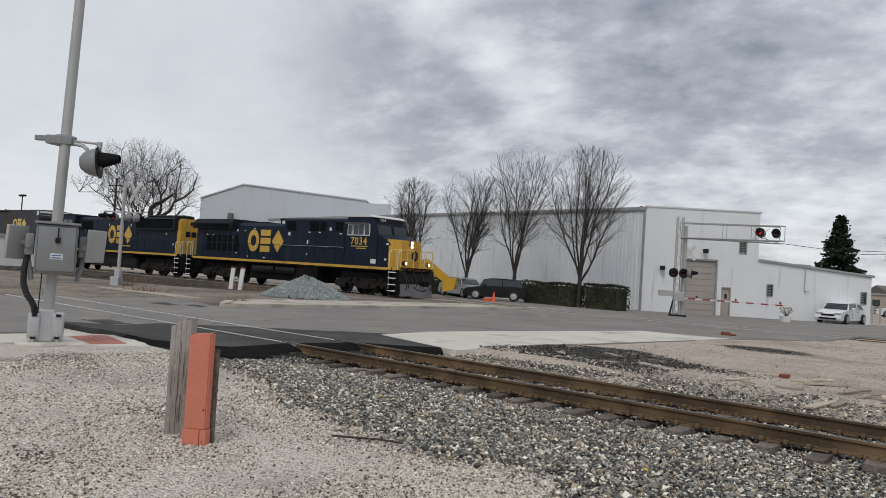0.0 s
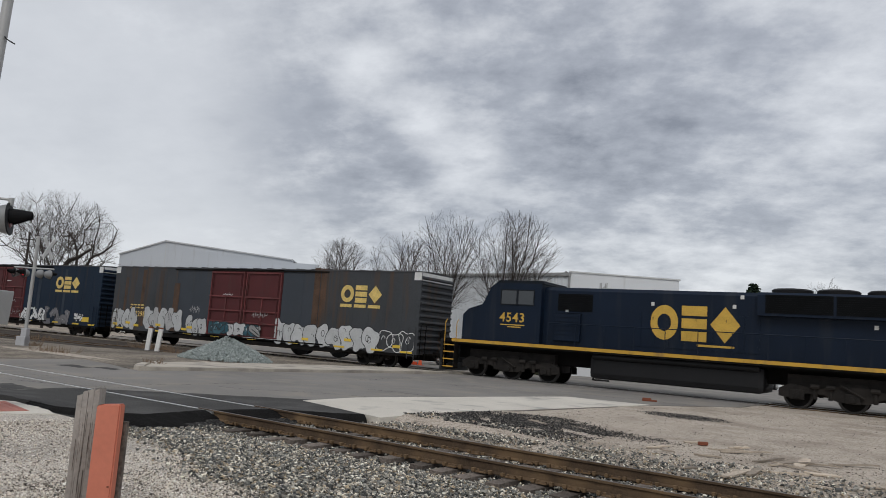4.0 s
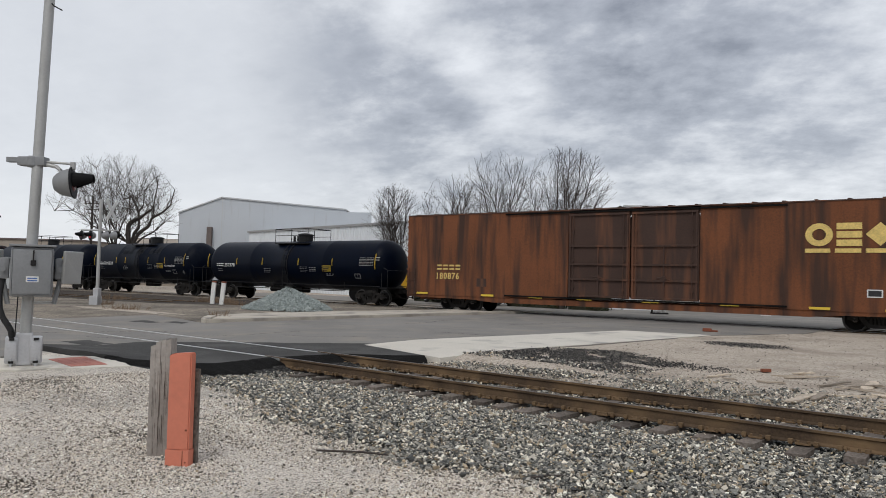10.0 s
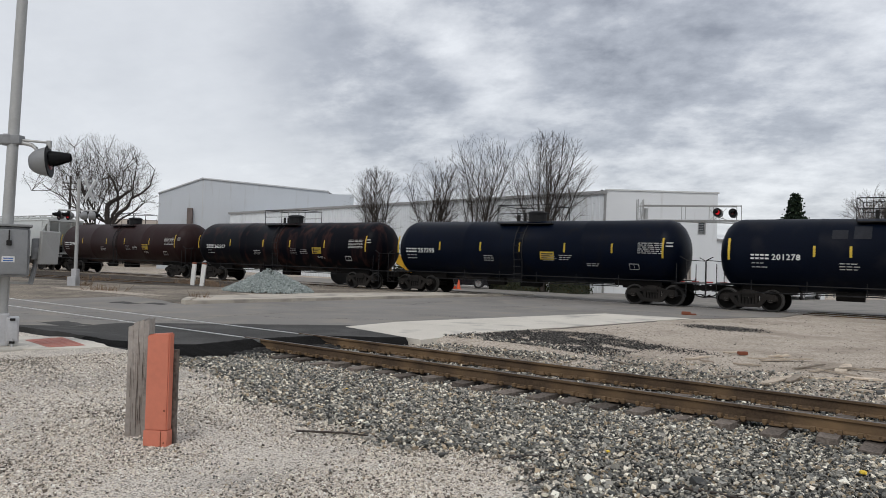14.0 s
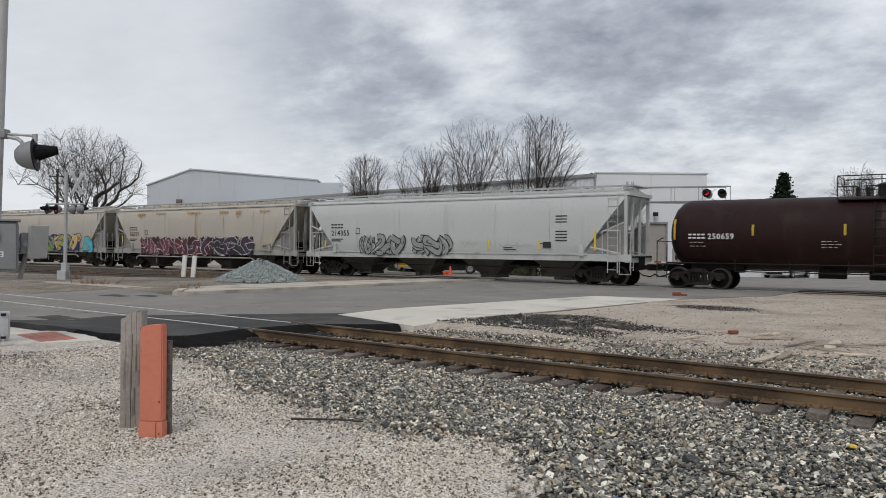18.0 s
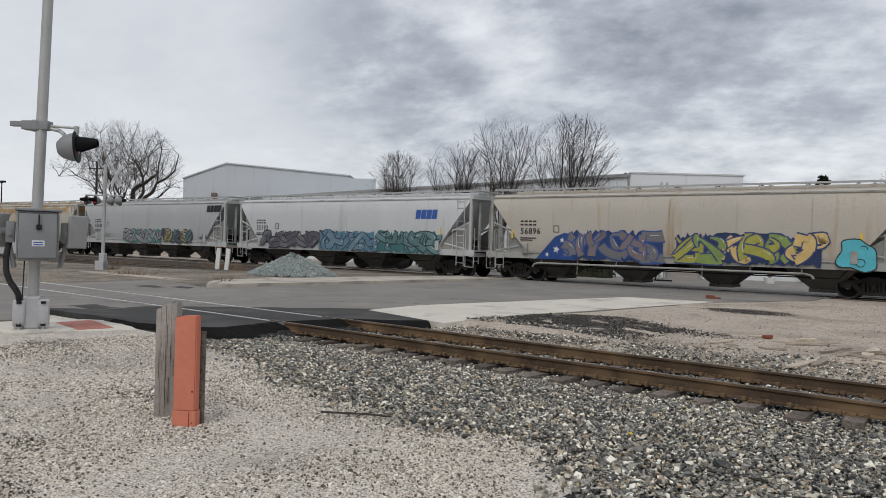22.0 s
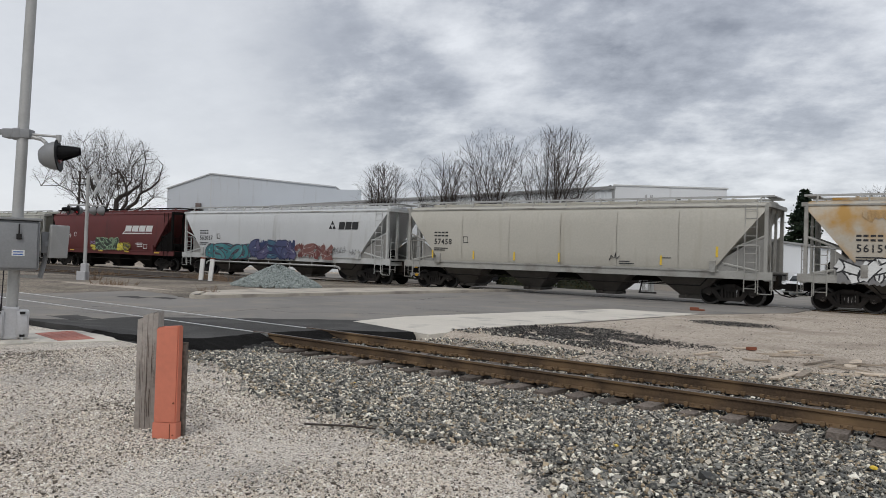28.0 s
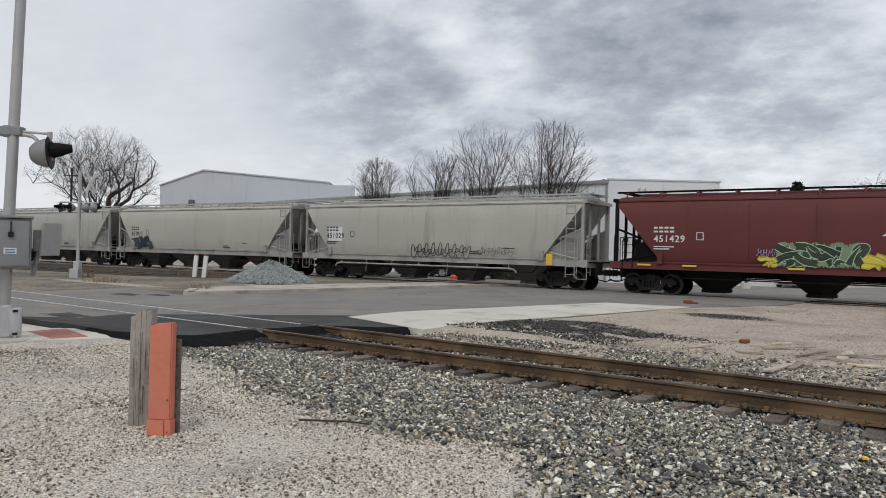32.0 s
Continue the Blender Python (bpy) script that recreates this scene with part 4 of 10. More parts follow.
def frame_on(origin, along):
    """A pose whose x runs along a wall and whose z is up; -y is outwards to the right-hand side."""
    a = math.degrees(math.atan2(along.y, along.x))
    return pose(origin.x, origin.y, origin.z, 0, 0, a)


def wall_with_holes(bm, length, z0, z1, thick, holes):
    """A wall along x from 0, outer face at y = 0, with (x0, x1, z0, z1) openings cut through."""
    xs = sorted({0.0, length, *(h[0] for h in holes), *(h[1] for h in holes)})
    zs = sorted({z0, z1, *(h[2] for h in holes), *(h[3] for h in holes)})
    for xa, xb in zip(xs, xs[1:]):
        for za, zb in zip(zs, zs[1:]):
            cx, cz = (xa + xb) / 2, (za + zb) / 2
            if not any(h[0] < cx < h[1] and h[2] < cz < h[3] for h in holes):
                box(bm, xa, xb, 0, thick, za, zb)
    bmesh.ops.remove_doubles(bm, verts=bm.verts, dist=0.0005)


def make_white_building():
    bl = thing("white_building", pose(0, 0, 0), "long white metal and block industrial building", "building")
    fm = frame_on(FRONT, FDIR)
    W1, W2, H1, H2, H2e = 7.75, 15.35, 6.95, 3.7, 3.02
    # tall front
    holes = [(2.9, 4.95, -0.6, 3.5), (5.42, 5.95, -0.6, 1.72), (6.45, 6.9, 4.15, 4.95)]
    bm = B()
    wall_with_holes(bm, W1, -0.6, H1, 0.25, holes)
    part("front_wall", bm, M["block"], bl, at=fm)
    # annex, its roof falling away
    holes2 = [(8.42, 8.78, 1.38, 2.12), (14.7, 15.02, 1.2, 1.98)]
    bm = B()
    wall_with_holes(bm, W2 - W1, -0.6, 2.6, 0.25, [(a - W1, b - W1, c, d) for a, b, c, d in holes2])
    prism(bm, [(0, 2.6), (W2 - W1, 2.6), (W2 - W1, H2e), (0, H2)], "y", 0.0, 0.25)
    part("annex_wall", bm, M["block"], bl, at=fm @ pose(W1, 0.02, 0))
    bm = B()
    prism(bm, [(0, H2), (W2 - W1 + 0.15, H2e), (W2 - W1 + 0.15, H2e + 0.14), (0, H2 + 0.14)], "y", -0.12, 9.0)
    part("annex_roof", bm, M["trim"], bl, "flat annex roof with a grey edge", at=fm @ pose(W1, 0, 0))
    bm = B()
    box(bm, W2 - W1 - 0.25, W2 - W1, 0.25, 9, -0.6, 2.95)
    part("annex_end_wall", bm, M["block"], bl, at=fm @ pose(W1, 0, 0))
    # ribbed side wall
    L = 54.5
    sm = frame_on(FRONT + LDIR * L, -LDIR)
    bm = B()
    n = int(L / 0.3)
    pts = []
    for i in range(n + 1):
        x = L * i / n
        pts += [(x - 0.10, 0.0), (x - 0.06, -0.045), (x + 0.06, -0.045), (x + 0.10, 0.0)]
    pts = [(max(0.0, min(L, x)), y) for x, y in pts]
    clean = [p for i, p in enumerate(pts) if i == 0 or p != pts[i - 1]]
    rows = [[bm.verts.new((x, y, z)) for x, y in clean] for z in (-0.6, 6.72)]
    for i in range(len(clean) - 1):
        bm.faces.new((rows[0][i], rows[0][i + 1], rows[1][i + 1], rows[1][i]))
    box(bm, 0, L, 0.02, 0.22, -0.6, 6.7)
    part("side_wall", bm, M["siding"], bl, "ribbed pale metal siding", at=sm)
    bm = B()
    box(bm, -0.2, L + 0.05, -0.16, 0.1, 6.70, 6.93)
    part("gutter", bm, M["trim"], bl, "dark eaves gutter", at=sm)
    bm = B()
    box(bm, L - 0.12, L + 0.03, -0.10, 0.0, -0.5, 6.7)
    part("corner_trim", bm, M["trim"], bl, at=sm)
    bm = B()
    prism(bm, [(-0.1, 6.9), (7, 7.0), (14, 6.9), (14, 6.8), (-0.1, 6.8)], "x", 0, L - 12.0)
    part("main_roof", bm, M["roof"], bl, at=sm)
    bm = B()
    box(bm, -0.05, W1 + 0.1, -0.06, 0.3, H1, H1 + 0.10)
    part("parapet_cap", bm, M["cab_white"], bl, at=fm)
    bm = B()
    box(bm, W1 - 0.25, W1, 0.25, 9, -0.6, H1)
    part("east_wall", bm, M["siding"], bl, at=fm)
    bm = B()
    prism(bm, [(0.05, 0.25), (W1 - 0.25, 0.25), (W1 - 0.25, 9.0), (-3.0, 9.0)], "z", H1 - 0.4, H1 - 0.2)
    part("front_roof", bm, M["roof"], bl, at=fm)
    # roller door with its slats and frame
    d = part("roller_door", (lambda b: (box(b, 2.9, 4.95, 0.16, 0.2, -0.6, 3.5), b)[1])(B()), M["taupe"], bl, "closed taupe sectional roller door", at=fm)
    for i in range(9):
        bm = B()
        box(bm, 2.93, 4.92, 0.12, 0.16, -0.3 + 0.42 * i, -0.3 + 0.42 * i + 0.40, 0.012)
        part("door_section", bm, M["taupe"], d)
    bm = B()
    for x0, x1, z0, z1 in ((2.8, 2.9, -0.6, 3.6), (4.95, 5.05, -0.6, 3.6), (2.8, 5.05, 3.5, 3.62)):
        box(bm, x0, x1, -0.04, 0.14, z0, z1)
    part("door_frame", bm, M["trim"], bl, "dark steel door frame", at=fm)
    d = part("side_door", (lambda b: (box(b, 5.45, 5.92, 0.08, 0.13, -0.5, 1.68), b)[1])(B()), M["taupe"], bl, "grey steel side door", at=fm)
    bm = B()
    box(bm, 5.6, 5.78, 0.066, 0.082, 1.0, 1.32)
    part("door_pane", bm, M["window"], d)
    bm = B()
    for x0, x1, z0, z1 in ((5.36, 5.43, -0.5, 1.76), (5.93, 6.0, -0.5, 1.76), (5.36, 6.0, 1.70, 1.78)):
        box(bm, x0, x1, -0.03, 0.1, z0, z1)
    part("side_door_frame", bm, M["taupe"], d)
    for x0, x1, z0, z1 in [(6.45, 6.9, 4.15, 4.95)] + holes2:
        w = part("window", (lambda b: (box(b, x0, x1, 0.12, 0.14, z0, z1), b)[1])(B()), M["window"], bl, "small dark louvred window", at=fm)
        bm = B()
        for k in range(7):
            zz = z0 + (z1 - z0) * (k + 0.5) / 7
            box(bm, x0 + 0.03, x1 - 0.03, 0.06, 0.11, zz - 0.012, zz + 0.012)
        part("louvre", bm, M["trim"], w)
        bm = B()
        for a, b, c, e in ((x0 - 0.05, x1 + 0.05, z1, z1 + 0.05), (x0 - 0.05, x1 + 0.05, z0 - 0.06, z0), (x0 - 0.05, x0, z0, z1), (x1, x1 + 0.05, z0, z1)):
            box(bm, a, b, -0.03, 0.12, c, e)
        part("window_frame", bm, M["trim"], w)
    # wall lamps, hose ring, roof vent and pipes
    for x, z in ((4.1, 4.15), (1.25, 2.85)):
        bm = B()
        rod(bm, (x, 0, z), (x, -0.22, z + 0.05), 0.03, 0.03)
        box(bm, x - 0.16, x + 0.16, -0.42, -0.18, z - 0.16, z + 0.12, 0.03)
        part("wall_lamp", bm, M["iron"], bl, "dark wall-mounted floodlight", at=fm)
    bm = B()
    pipe(bm, [(10.9, -0.05, 3.3), (10.9, -0.05, 1.9), (11.0, -0.12, 1.78), (11.15, -0.2, 1.85)], 0.03)
    part("conduit", bm, M["trim"], bl, at=fm)
    bm = B()
    rod(bm, (1.0, 6, 6.9), (1.0, 6, 7.35), 0.05)
    lathe(bm, [(7.3, 0.14), (7.5, 0.16), (7.6, 0.06)], 10, (1.0, 6, 0), "z")
    part("roof_vent", bm, M["iron"], bl, at=fm)
    bm = B()
    box(bm, 11, 12.6, 3, 4.2, 3.3, 3.75, 0.03)
    part("roof_unit", bm, M["trim"], bl, "grey rooftop air unit", at=fm)
    return bl


def make_big_shed():
    """The taller shed behind, its gable wall towards the railway."""
    sh = thing("grey_shed", pose(0, 0, 0), "tall pale grey metal shed with a low roof", "building")
    a, b = Vector((-85.1, 53.7, 0)), Vector((-66.2, 68.7, 0))
    d = (b - a).normalized()
    m = frame_on(a, d)
    L = (b - a).length
    top = [(0, 9.05), (5.35, 11.1), (20.9, 9.95), (21.0, 9.7), (L, 9.72)]
    bm = B()
    prism(bm, [(0, -0.5), (L, -0.5)] + top[::-1], "y", 0, 0.3)
    part("gable_wall", bm, M["shed_siding"], sh, at=m)
    bm = B()
    box(bm, -0.02, 0.3, 0.3, 26, -0.5, 9.0)
    part("west_wall", bm, M["shed_siding"], sh, at=m)
    bm = B()
    for (x0, z0), (x1, z1) in zip(top[:3], top[1:3]):
        prism(bm, [(x0 - 0.1, z0), (x1, z1), (x1, z1 + 0.16), (x0 - 0.1, z0 + 0.16)], "y", -0.15, 26)
    part("shed_roof", bm, M["joint"], sh, "low-pitched pale metal roof", at=m)
    bm = B()
    box(bm, 5.35, 5.45, -0.02, 0.0, 0, 11.0)
    part("panel_joint", bm, M["joint"], sh, at=m)
    bm = B()
    box(bm, 3.7, 4.3, -0.6, -0.02, 0.0, 7.4, 0.04)
    part("flue_stack", bm, M["far_roof"], sh, "rusty brown flue stack", at=m)


make_white_building()
make_big_shed()


# ---- the train ----
WHEELSETS = []
CARS = []
MESHES = {}


def cached(key, build, material, smooth=False):
    if key not in MESHES:
        bm = B()
        build(bm)
        me = finish(bm, smooth)
        me.materials.append(material)
        MESHES[key] = me
    return MESHES[key]


def wheelset_mesh(bm, r=0.46):
    rod(bm, (0, -0.98, 0), (0, 0.98, 0), 0.085, 0.085, 10)
    for s in (-1, 1):
        prof = [(s * 0.68, r + 0.03), (s * 0.705, r + 0.03), (s * 0.72, r), (s * 0.815, r - 0.008), (s * 0.815, r - 0.07), (s * 0.775, r - 0.09), (s * 0.765, 0.2), (s * 0.83, 0.15), (s * 0.83, 0.09)]
        lathe(bm, prof, 26, (0, 0, 0), "y")
        rod(bm, (0, s * 0.93, 0), (0, s * 1.06, 0), 0.10, 0.09, 10)
        for a in (90, 210, 330):
            c, d = 0.055 * math.cos(radians(a)), 0.055 * math.sin(radians(a))
            rod(bm, (c, s * 1.05, d), (c, s * 1.09, d), 0.018, 0.018, 6)


def wheelset(parent, x, r=0.46):
    me = cached(("wheelset", r), lambda b: wheelset_mesh(b, r), M["wheel"], True)
    if len(me.materials) < 2:
        me.materials.append(M["wheel_tread"])
        me.materials.append(M["cap"])
        for f in me.polygons:
            if math.hypot(f.center.x, f.center.z) > r - 0.05:
                f.material_index = 1
            elif abs(f.center.y) > 0.99:
                f.material_index = 2
    ob = part("wheelset", me, M["wheel"], parent, "steel wheels on an axle")
    ob.matrix_parent_inverse = Matrix.Translation((x, 0, r))
    WHEELSETS.append((ob, r))
    return ob


def truck_mesh(bm):
    """Cast side frames with open windows, spring nests and bolster of a two-axle freight truck."""
    for s in (-1, 1):
        y0, y1 = (0.92, 1.06) if s > 0 else (-1.06, -0.92)
        prism(bm, [(-1.14, 0.62), (-1.0, 0.71), (-0.58, 0.73), (-0.32, 0.84), (0.32, 0.84), (0.58, 0.73), (1.0, 0.71), (1.14, 0.62), (1.14, 0.46), (1.02, 0.44), (0.70, 0.55), (0.32, 0.69), (-0.32, 0.69), (-0.70, 0.55), (-1.02, 0.44), (-1.14, 0.46)], "y", y0, y1)
        prism(bm, [(-0.78, 0.58), (-0.58, 0.62), (-0.34, 0.30), (0.34, 0.30), (0.58, 0.62), (0.78, 0.58), (0.46, 0.17), (-0.46, 0.17)], "y", y0, y1)
        for x in (-0.38, 0.28):
            box(bm, x, x + 0.10, min(y0, y1), max(y0, y1), 0.25, 0.75)
        for x in (-0.19, -0.06, 0.07, 0.20):
            rod(bm, (x, s * 1.0, 0.28), (x, s * 1.0, 0.58), 0.055, 0.055, 8)
        for x in (-0.88, 0.88):
            box(bm, x - 0.13, x + 0.13, s * 1.0 - 0.08, s * 1.0 + 0.08, 0.42, 0.64, 0.02)
        box(bm, -0.24, 0.24, s * 1.02 - 0.08, s * 1.02 + 0.08, 0.58, 0.72)
    box(bm, -0.22, 0.22, -1.1, 1.1, 0.62, 0.88)
    box(bm, -0.95, -0.85, -0.9, 0.9, 0.55, 0.62)
    box(bm, 0.85, 0.95, -0.9, 0.9, 0.55, 0.62)


def freight_truck(car, x):
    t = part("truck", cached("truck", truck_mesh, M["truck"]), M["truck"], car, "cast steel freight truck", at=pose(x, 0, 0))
    for d in (-0.88, 0.88):
        wheelset(t, d)
    return t


def coupler(car, x, s):
    def build(bm):
        box(bm, -0.5, 0.25, -0.11, 0.11, -0.1, 0.1, 0.02)
        prism(bm, [(0.2, -0.16), (0.42, -0.2), (0.5, -0.08), (0.40, 0.0), (0.5, 0.12), (0.3, 0.2), (0.2, 0.16)], "z", -0.14, 0.14)
        pipe(bm, [(-0.2, -0.5, -0.12), (0.1, -0.45, -0.35), (0.4, -0.3, -0.42), (0.62, -0.2, -0.3)], 0.028)
    part("coupler", cached("coupler", build, M["under"]), M["under"], car, "knuckle coupler and air hose", at=pose(x, 0, 0.86, 0, 0, 0 if s > 0 else 180))


def ladder(car, x, y, z0, z1, material, w=0.42, rungs=None, along="x"):
    bm = B()
    k = rungs or max(2, int((z1 - z0) / 0.36))
    dx, dy = (w / 2, 0) if along == "x" else (0, w / 2)
    for s in (-1, 1):
        rod(bm, (x + s * dx, y + s * dy, z0), (x + s * dx, y + s * dy, z1), 0.022, 0.022, 5)
    for i in range(k):
        z = z0 + (z1 - z0) * (i + 0.4) / k
        rod(bm, (x - dx, y - dy, z), (x + dx, y + dy, z), 0.016, 0.016, 5)
    return part("ladder", bm, material, car)


def plate(bm, x0, x1, z0, z1, y, t=0.004):
    box(bm, x0, x1, y - t, y, z0, z1)


def bars(car, rows, y, material, name="lettering", label=""):
    """Small unreadable writing as plain bars: (x, z, length, height)."""
    bm = B()
    for x, z, w, h in rows:
        plate(bm, x, x + w, z, z + h, y, 0.004)
    return part(name, bm, material, car, label)


def mark_rows(x, z, w, h, n):
    """A company mark as a row of plain pairs of bars."""
    return [(x + i * w / n, z + h * k, w / n * 0.74, h * 0.3) for i in range(n) for k in (0.0, 0.62)]


def emblem(car, x, z, w, h, y, material, underline=True):
    """A company emblem drawn as three plain forms: a ring, stacked bars and a diamond."""
    k, cell = 24, w / 3.15
    ya, yb = y - 0.007, y
    cx, cz = x + cell / 2, z + h / 2
    bm = B()
    loops = []
    for f, yy in ((1, ya), (1, yb), (0.5, yb), (0.5, ya)):
        loops.append([bm.verts.new((cx + cell / 2 * f * math.cos(t), yy, cz + h / 2 * f * math.sin(t))) for t in (2 * math.pi * i / k for i in range(k))])
    for a, b in zip(loops, loops[1:] + loops[:1]):
        for i in range(k):
            bm.faces.new((a[i], a[(i + 1) % k], b[(i + 1) % k], b[i]))
    em = part("emblem", bm, material, car, "painted company emblem of plain shapes")
    x1, x2 = x + cell * 1.12, x + cell * 2.12
    for c, d in ((0.0, 0.28), (0.36, 0.64), (0.72, 1.0)):
        bm = B()
        box(bm, x1, x1 + cell * 0.88, ya, yb, z + h * c, z + h * d)
        part("emblem_bar", bm, material, em)
    bm = B()
    prism(bm, [(x2 + cell * u, z + h * v) for u, v in ((0.5, 0), (1, 0.5), (0.5, 1), (0, 0.5))], "y", ya, yb)
    part("emblem_diamond", bm, material, em)
    if underline:
        for i in range(3):
            a = x + cell * 1.07 * i
            bm = B()
            box(bm, a, a + cell * 0.9, ya, yb, z - h * 0.28, z - h * 0.1)
            part("emblem_underline", bm, material, em)
    return em


GRAF = {}


def paint(rgb, rough=0.55):
    key = tuple(round(c, 3) for c in rgb)
    if key not in GRAF:
        GRAF[key] = surf("spray_paint", rgb, rough, var=0.16, scale=2.0, fine=12, bump=0.0)
    return GRAF[key]


def ribbon(bm, pts, w0, w1, y):
    """A flat tapering stroke through points (x, z)."""
    k = len(pts)
    rows = []
    for i, (x, z) in enumerate(pts):
        ax, az = pts[max(0, i - 1)]
        bx, bz = pts[min(k - 1, i + 1)]
        d = math.hypot(bx - ax, bz - az) or 1.0
        w = w0 + (w1 - w0) * i / (k - 1)
        nx, nz = -(bz - az) / d * w, (bx - ax) / d * w
        rows.append((bm.verts.new((x + nx, y, z + nz)), bm.verts.new((x - nx, y, z - nz))))
    for a, b in zip(rows, rows[1:]):
        bm.faces.new((a[0], a[1], b[1], b[0]))


def graffiti(car, x0, x1, z0, z1, y, fills, line, n, seed, back=None, label="spray-painted graffiti", wild=0.35):
    """Interlaced letter-like strokes with outlines and highlights, unreadable on purpose."""
    rng = random.Random(seed)
    h = z1 - z0
    fills = [tuple(c * 0.58 for c in f) if max(f) < 0.6 else f for f in fills]
    back = tuple(c * 0.42 for c in back) if back else None
    if back:
        bm = B()
        k = 60
        top, bot = [], []
        for i in range(k + 1):
            x = x0 + (x1 - x0) * i / k
            top.append((x, z1 - h * (0.02 + 0.24 * rng.random() ** 1.5)))
            bot.append((x, z0 + h * 0.14 * rng.random()))
        va = [bm.verts.new((p[0], y - 0.003, p[1])) for p in bot + top[::-1]]
        bmesh.ops.triangulate(bm, faces=[bm.faces.new(va)])
        part("graffiti_ground", bm, paint(back), car, "sprayed graffiti background")
    step = (x1 - x0) / n
    for i in range(n):
        cx = x0 + step * (i + 0.5)
        w = min(0.20 * h, 0.19 * step) * rng.uniform(0.8, 1.1)
        lw = (0.026 + 0.2 * w) * (0.45 if sum(line) > 1.2 else 1.0)
        fill, edge, shine = B(), B(), B()
        base = 0.006 + 0.010 * (i % 2)
        for s in range(4 + int(3 * wild + rng.random())):
            grid = [(u, v) for u in (-0.5, 0.0, 0.5) for v in (-0.42, 0.0, 0.42)]
            a, c = rng.sample(grid, 2)
            m = ((a[0] + c[0]) / 2 + rng.uniform(-0.7, 0.7) * (0.5 + wild), (a[1] + c[1]) / 2 + rng.uniform(-0.35, 0.35))
            pts = []
            for j in range(9):
                f = j / 8
                u = (1 - f) ** 2 * a[0] + 2 * f * (1 - f) * m[0] + f * f * c[0]
                v = (1 - f) ** 2 * a[1] + 2 * f * (1 - f) * m[1] + f * f * c[1]
                v = max(-0.46, min(0.46, v))
                pts.append((cx + u * step * 1.05, (z0 + z1) / 2 + v * (h - 2 * w)))
            tip = rng.choice((1.0, 0.75, 1.25, 0.15))
            d = base + 0.0016 * s
            ribbon(edge, pts, w + lw, w * tip + lw, y - d)
            ribbon(fill, pts, w, max(0.012, w * tip), y - d - 0.0008)
            if s % 2 == 0:
                q = [(px + 0.35 * w, pz + 0.35 * w) for px, pz in pts[2:6]]
                ribbon(shine, q, 0.012, 0.006, y - d - 0.0013)
        piece = part("graffiti", fill, paint(fills[i % len(fills)]), car, label)
        part("graffiti_outline", edge, paint(line), piece)
        lum = sum(line)
        part("graffiti_highlight", shine, paint((0.66, 0.67, 0.66) if lum < 1.0 else (0.10, 0.10, 0.11)), piece)


def bubbles(car, x0, x1, z0, z1, y, fills, line, n, seed, label="rounded spray-painted graffiti"):
    """Swollen overlapping letter shapes with thin outlines, unreadable on purpose."""
    rng = random.Random(seed)
    step = (x1 - x0) / n
    for i in range(n):
        cx, h = x0 + step * (i + 0.5), (z1 - z0) / 2 * rng.uniform(0.82, 1.0)
        cz, w = z0 + h, step * rng.uniform(0.58, 0.74)
        k = 30
        ph = [rng.uniform(0, 6.28) for _ in range(3)]
        am = [rng.uniform(0.05, 0.2) for _ in range(3)]
        ring = []
        for j in range(k):
            a = 2 * math.pi * j / k
            r = 1 + am[0] * math.sin(2 * a + ph[0]) + am[1] * math.sin(3 * a + ph[1]) + am[2] * math.sin(4 * a + ph[2])
            ca, sa = math.cos(a), math.sin(a)
            ring.append((cx + w * r * math.copysign(abs(ca) ** 0.85, ca), cz + h * min(r, 1.08) * math.copysign(abs(sa) ** 0.85, sa)))
        d = 0.006 + 0.0024 * i
        b, ol = B(), B()
        if fills:
            c = b.verts.new((cx, y - d, cz))
            vs = [b.verts.new((px, y - d, pz)) for px, pz in ring]
            for j in range(k):
                b.faces.new((c, vs[j], vs[(j + 1) % k]))
        ribbon(ol, ring + ring[:2], 0.022, 0.022, y - d - 0.001)
        for _ in range(rng.choice((1, 2, 2))):
            u, v = rng.uniform(-0.4, 0.4), rng.uniform(-0.5, 0.4)
            pts = [(cx + w * (u + 0.22 * math.cos(q * 0.75)), cz + h * (v + 0.26 * math.sin(q * 0.75))) for q in range(rng.choice((4, 6, 9)))]
            ribbon(ol, pts, 0.02, 0.016, y - d - 0.0015)
        if fills:
            piece = part("graffiti", b, paint(fills[i % len(fills)]), car, label)
            part("graffiti_outline", ol, paint(line), piece)
        else:
            part("graffiti_outline", ol, paint(line), car, "thin sprayed graffiti outline")


def scribble(car, x0, x1, z0, z1, y, color, seed, n=9, r=0.011):
    """A thin sprayed tag: one looping line."""
    rng = random.Random(seed)
    k = n * 8
    p1, p2, g = rng.uniform(0, 6), rng.uniform(0, 6), rng.uniform(0.5, 0.62)
    pts = []
    for i in range(k + 1):
        f = i / k
        amp = 0.55 + 0.45 * math.sin(0.31 * i + p1)
        pts.append((x0 + (x1 - x0) * (f + 0.045 * math.sin(g * i + p2 + 1.3)), (z0 + z1) / 2 + (z1 - z0) / 2 * amp * math.sin(g * i + p2)))
    bm = B()
    ribbon(bm, pts, r, r * 0.7, y - 0.004)
    part("sprayed_tag", bm, paint(color), car)


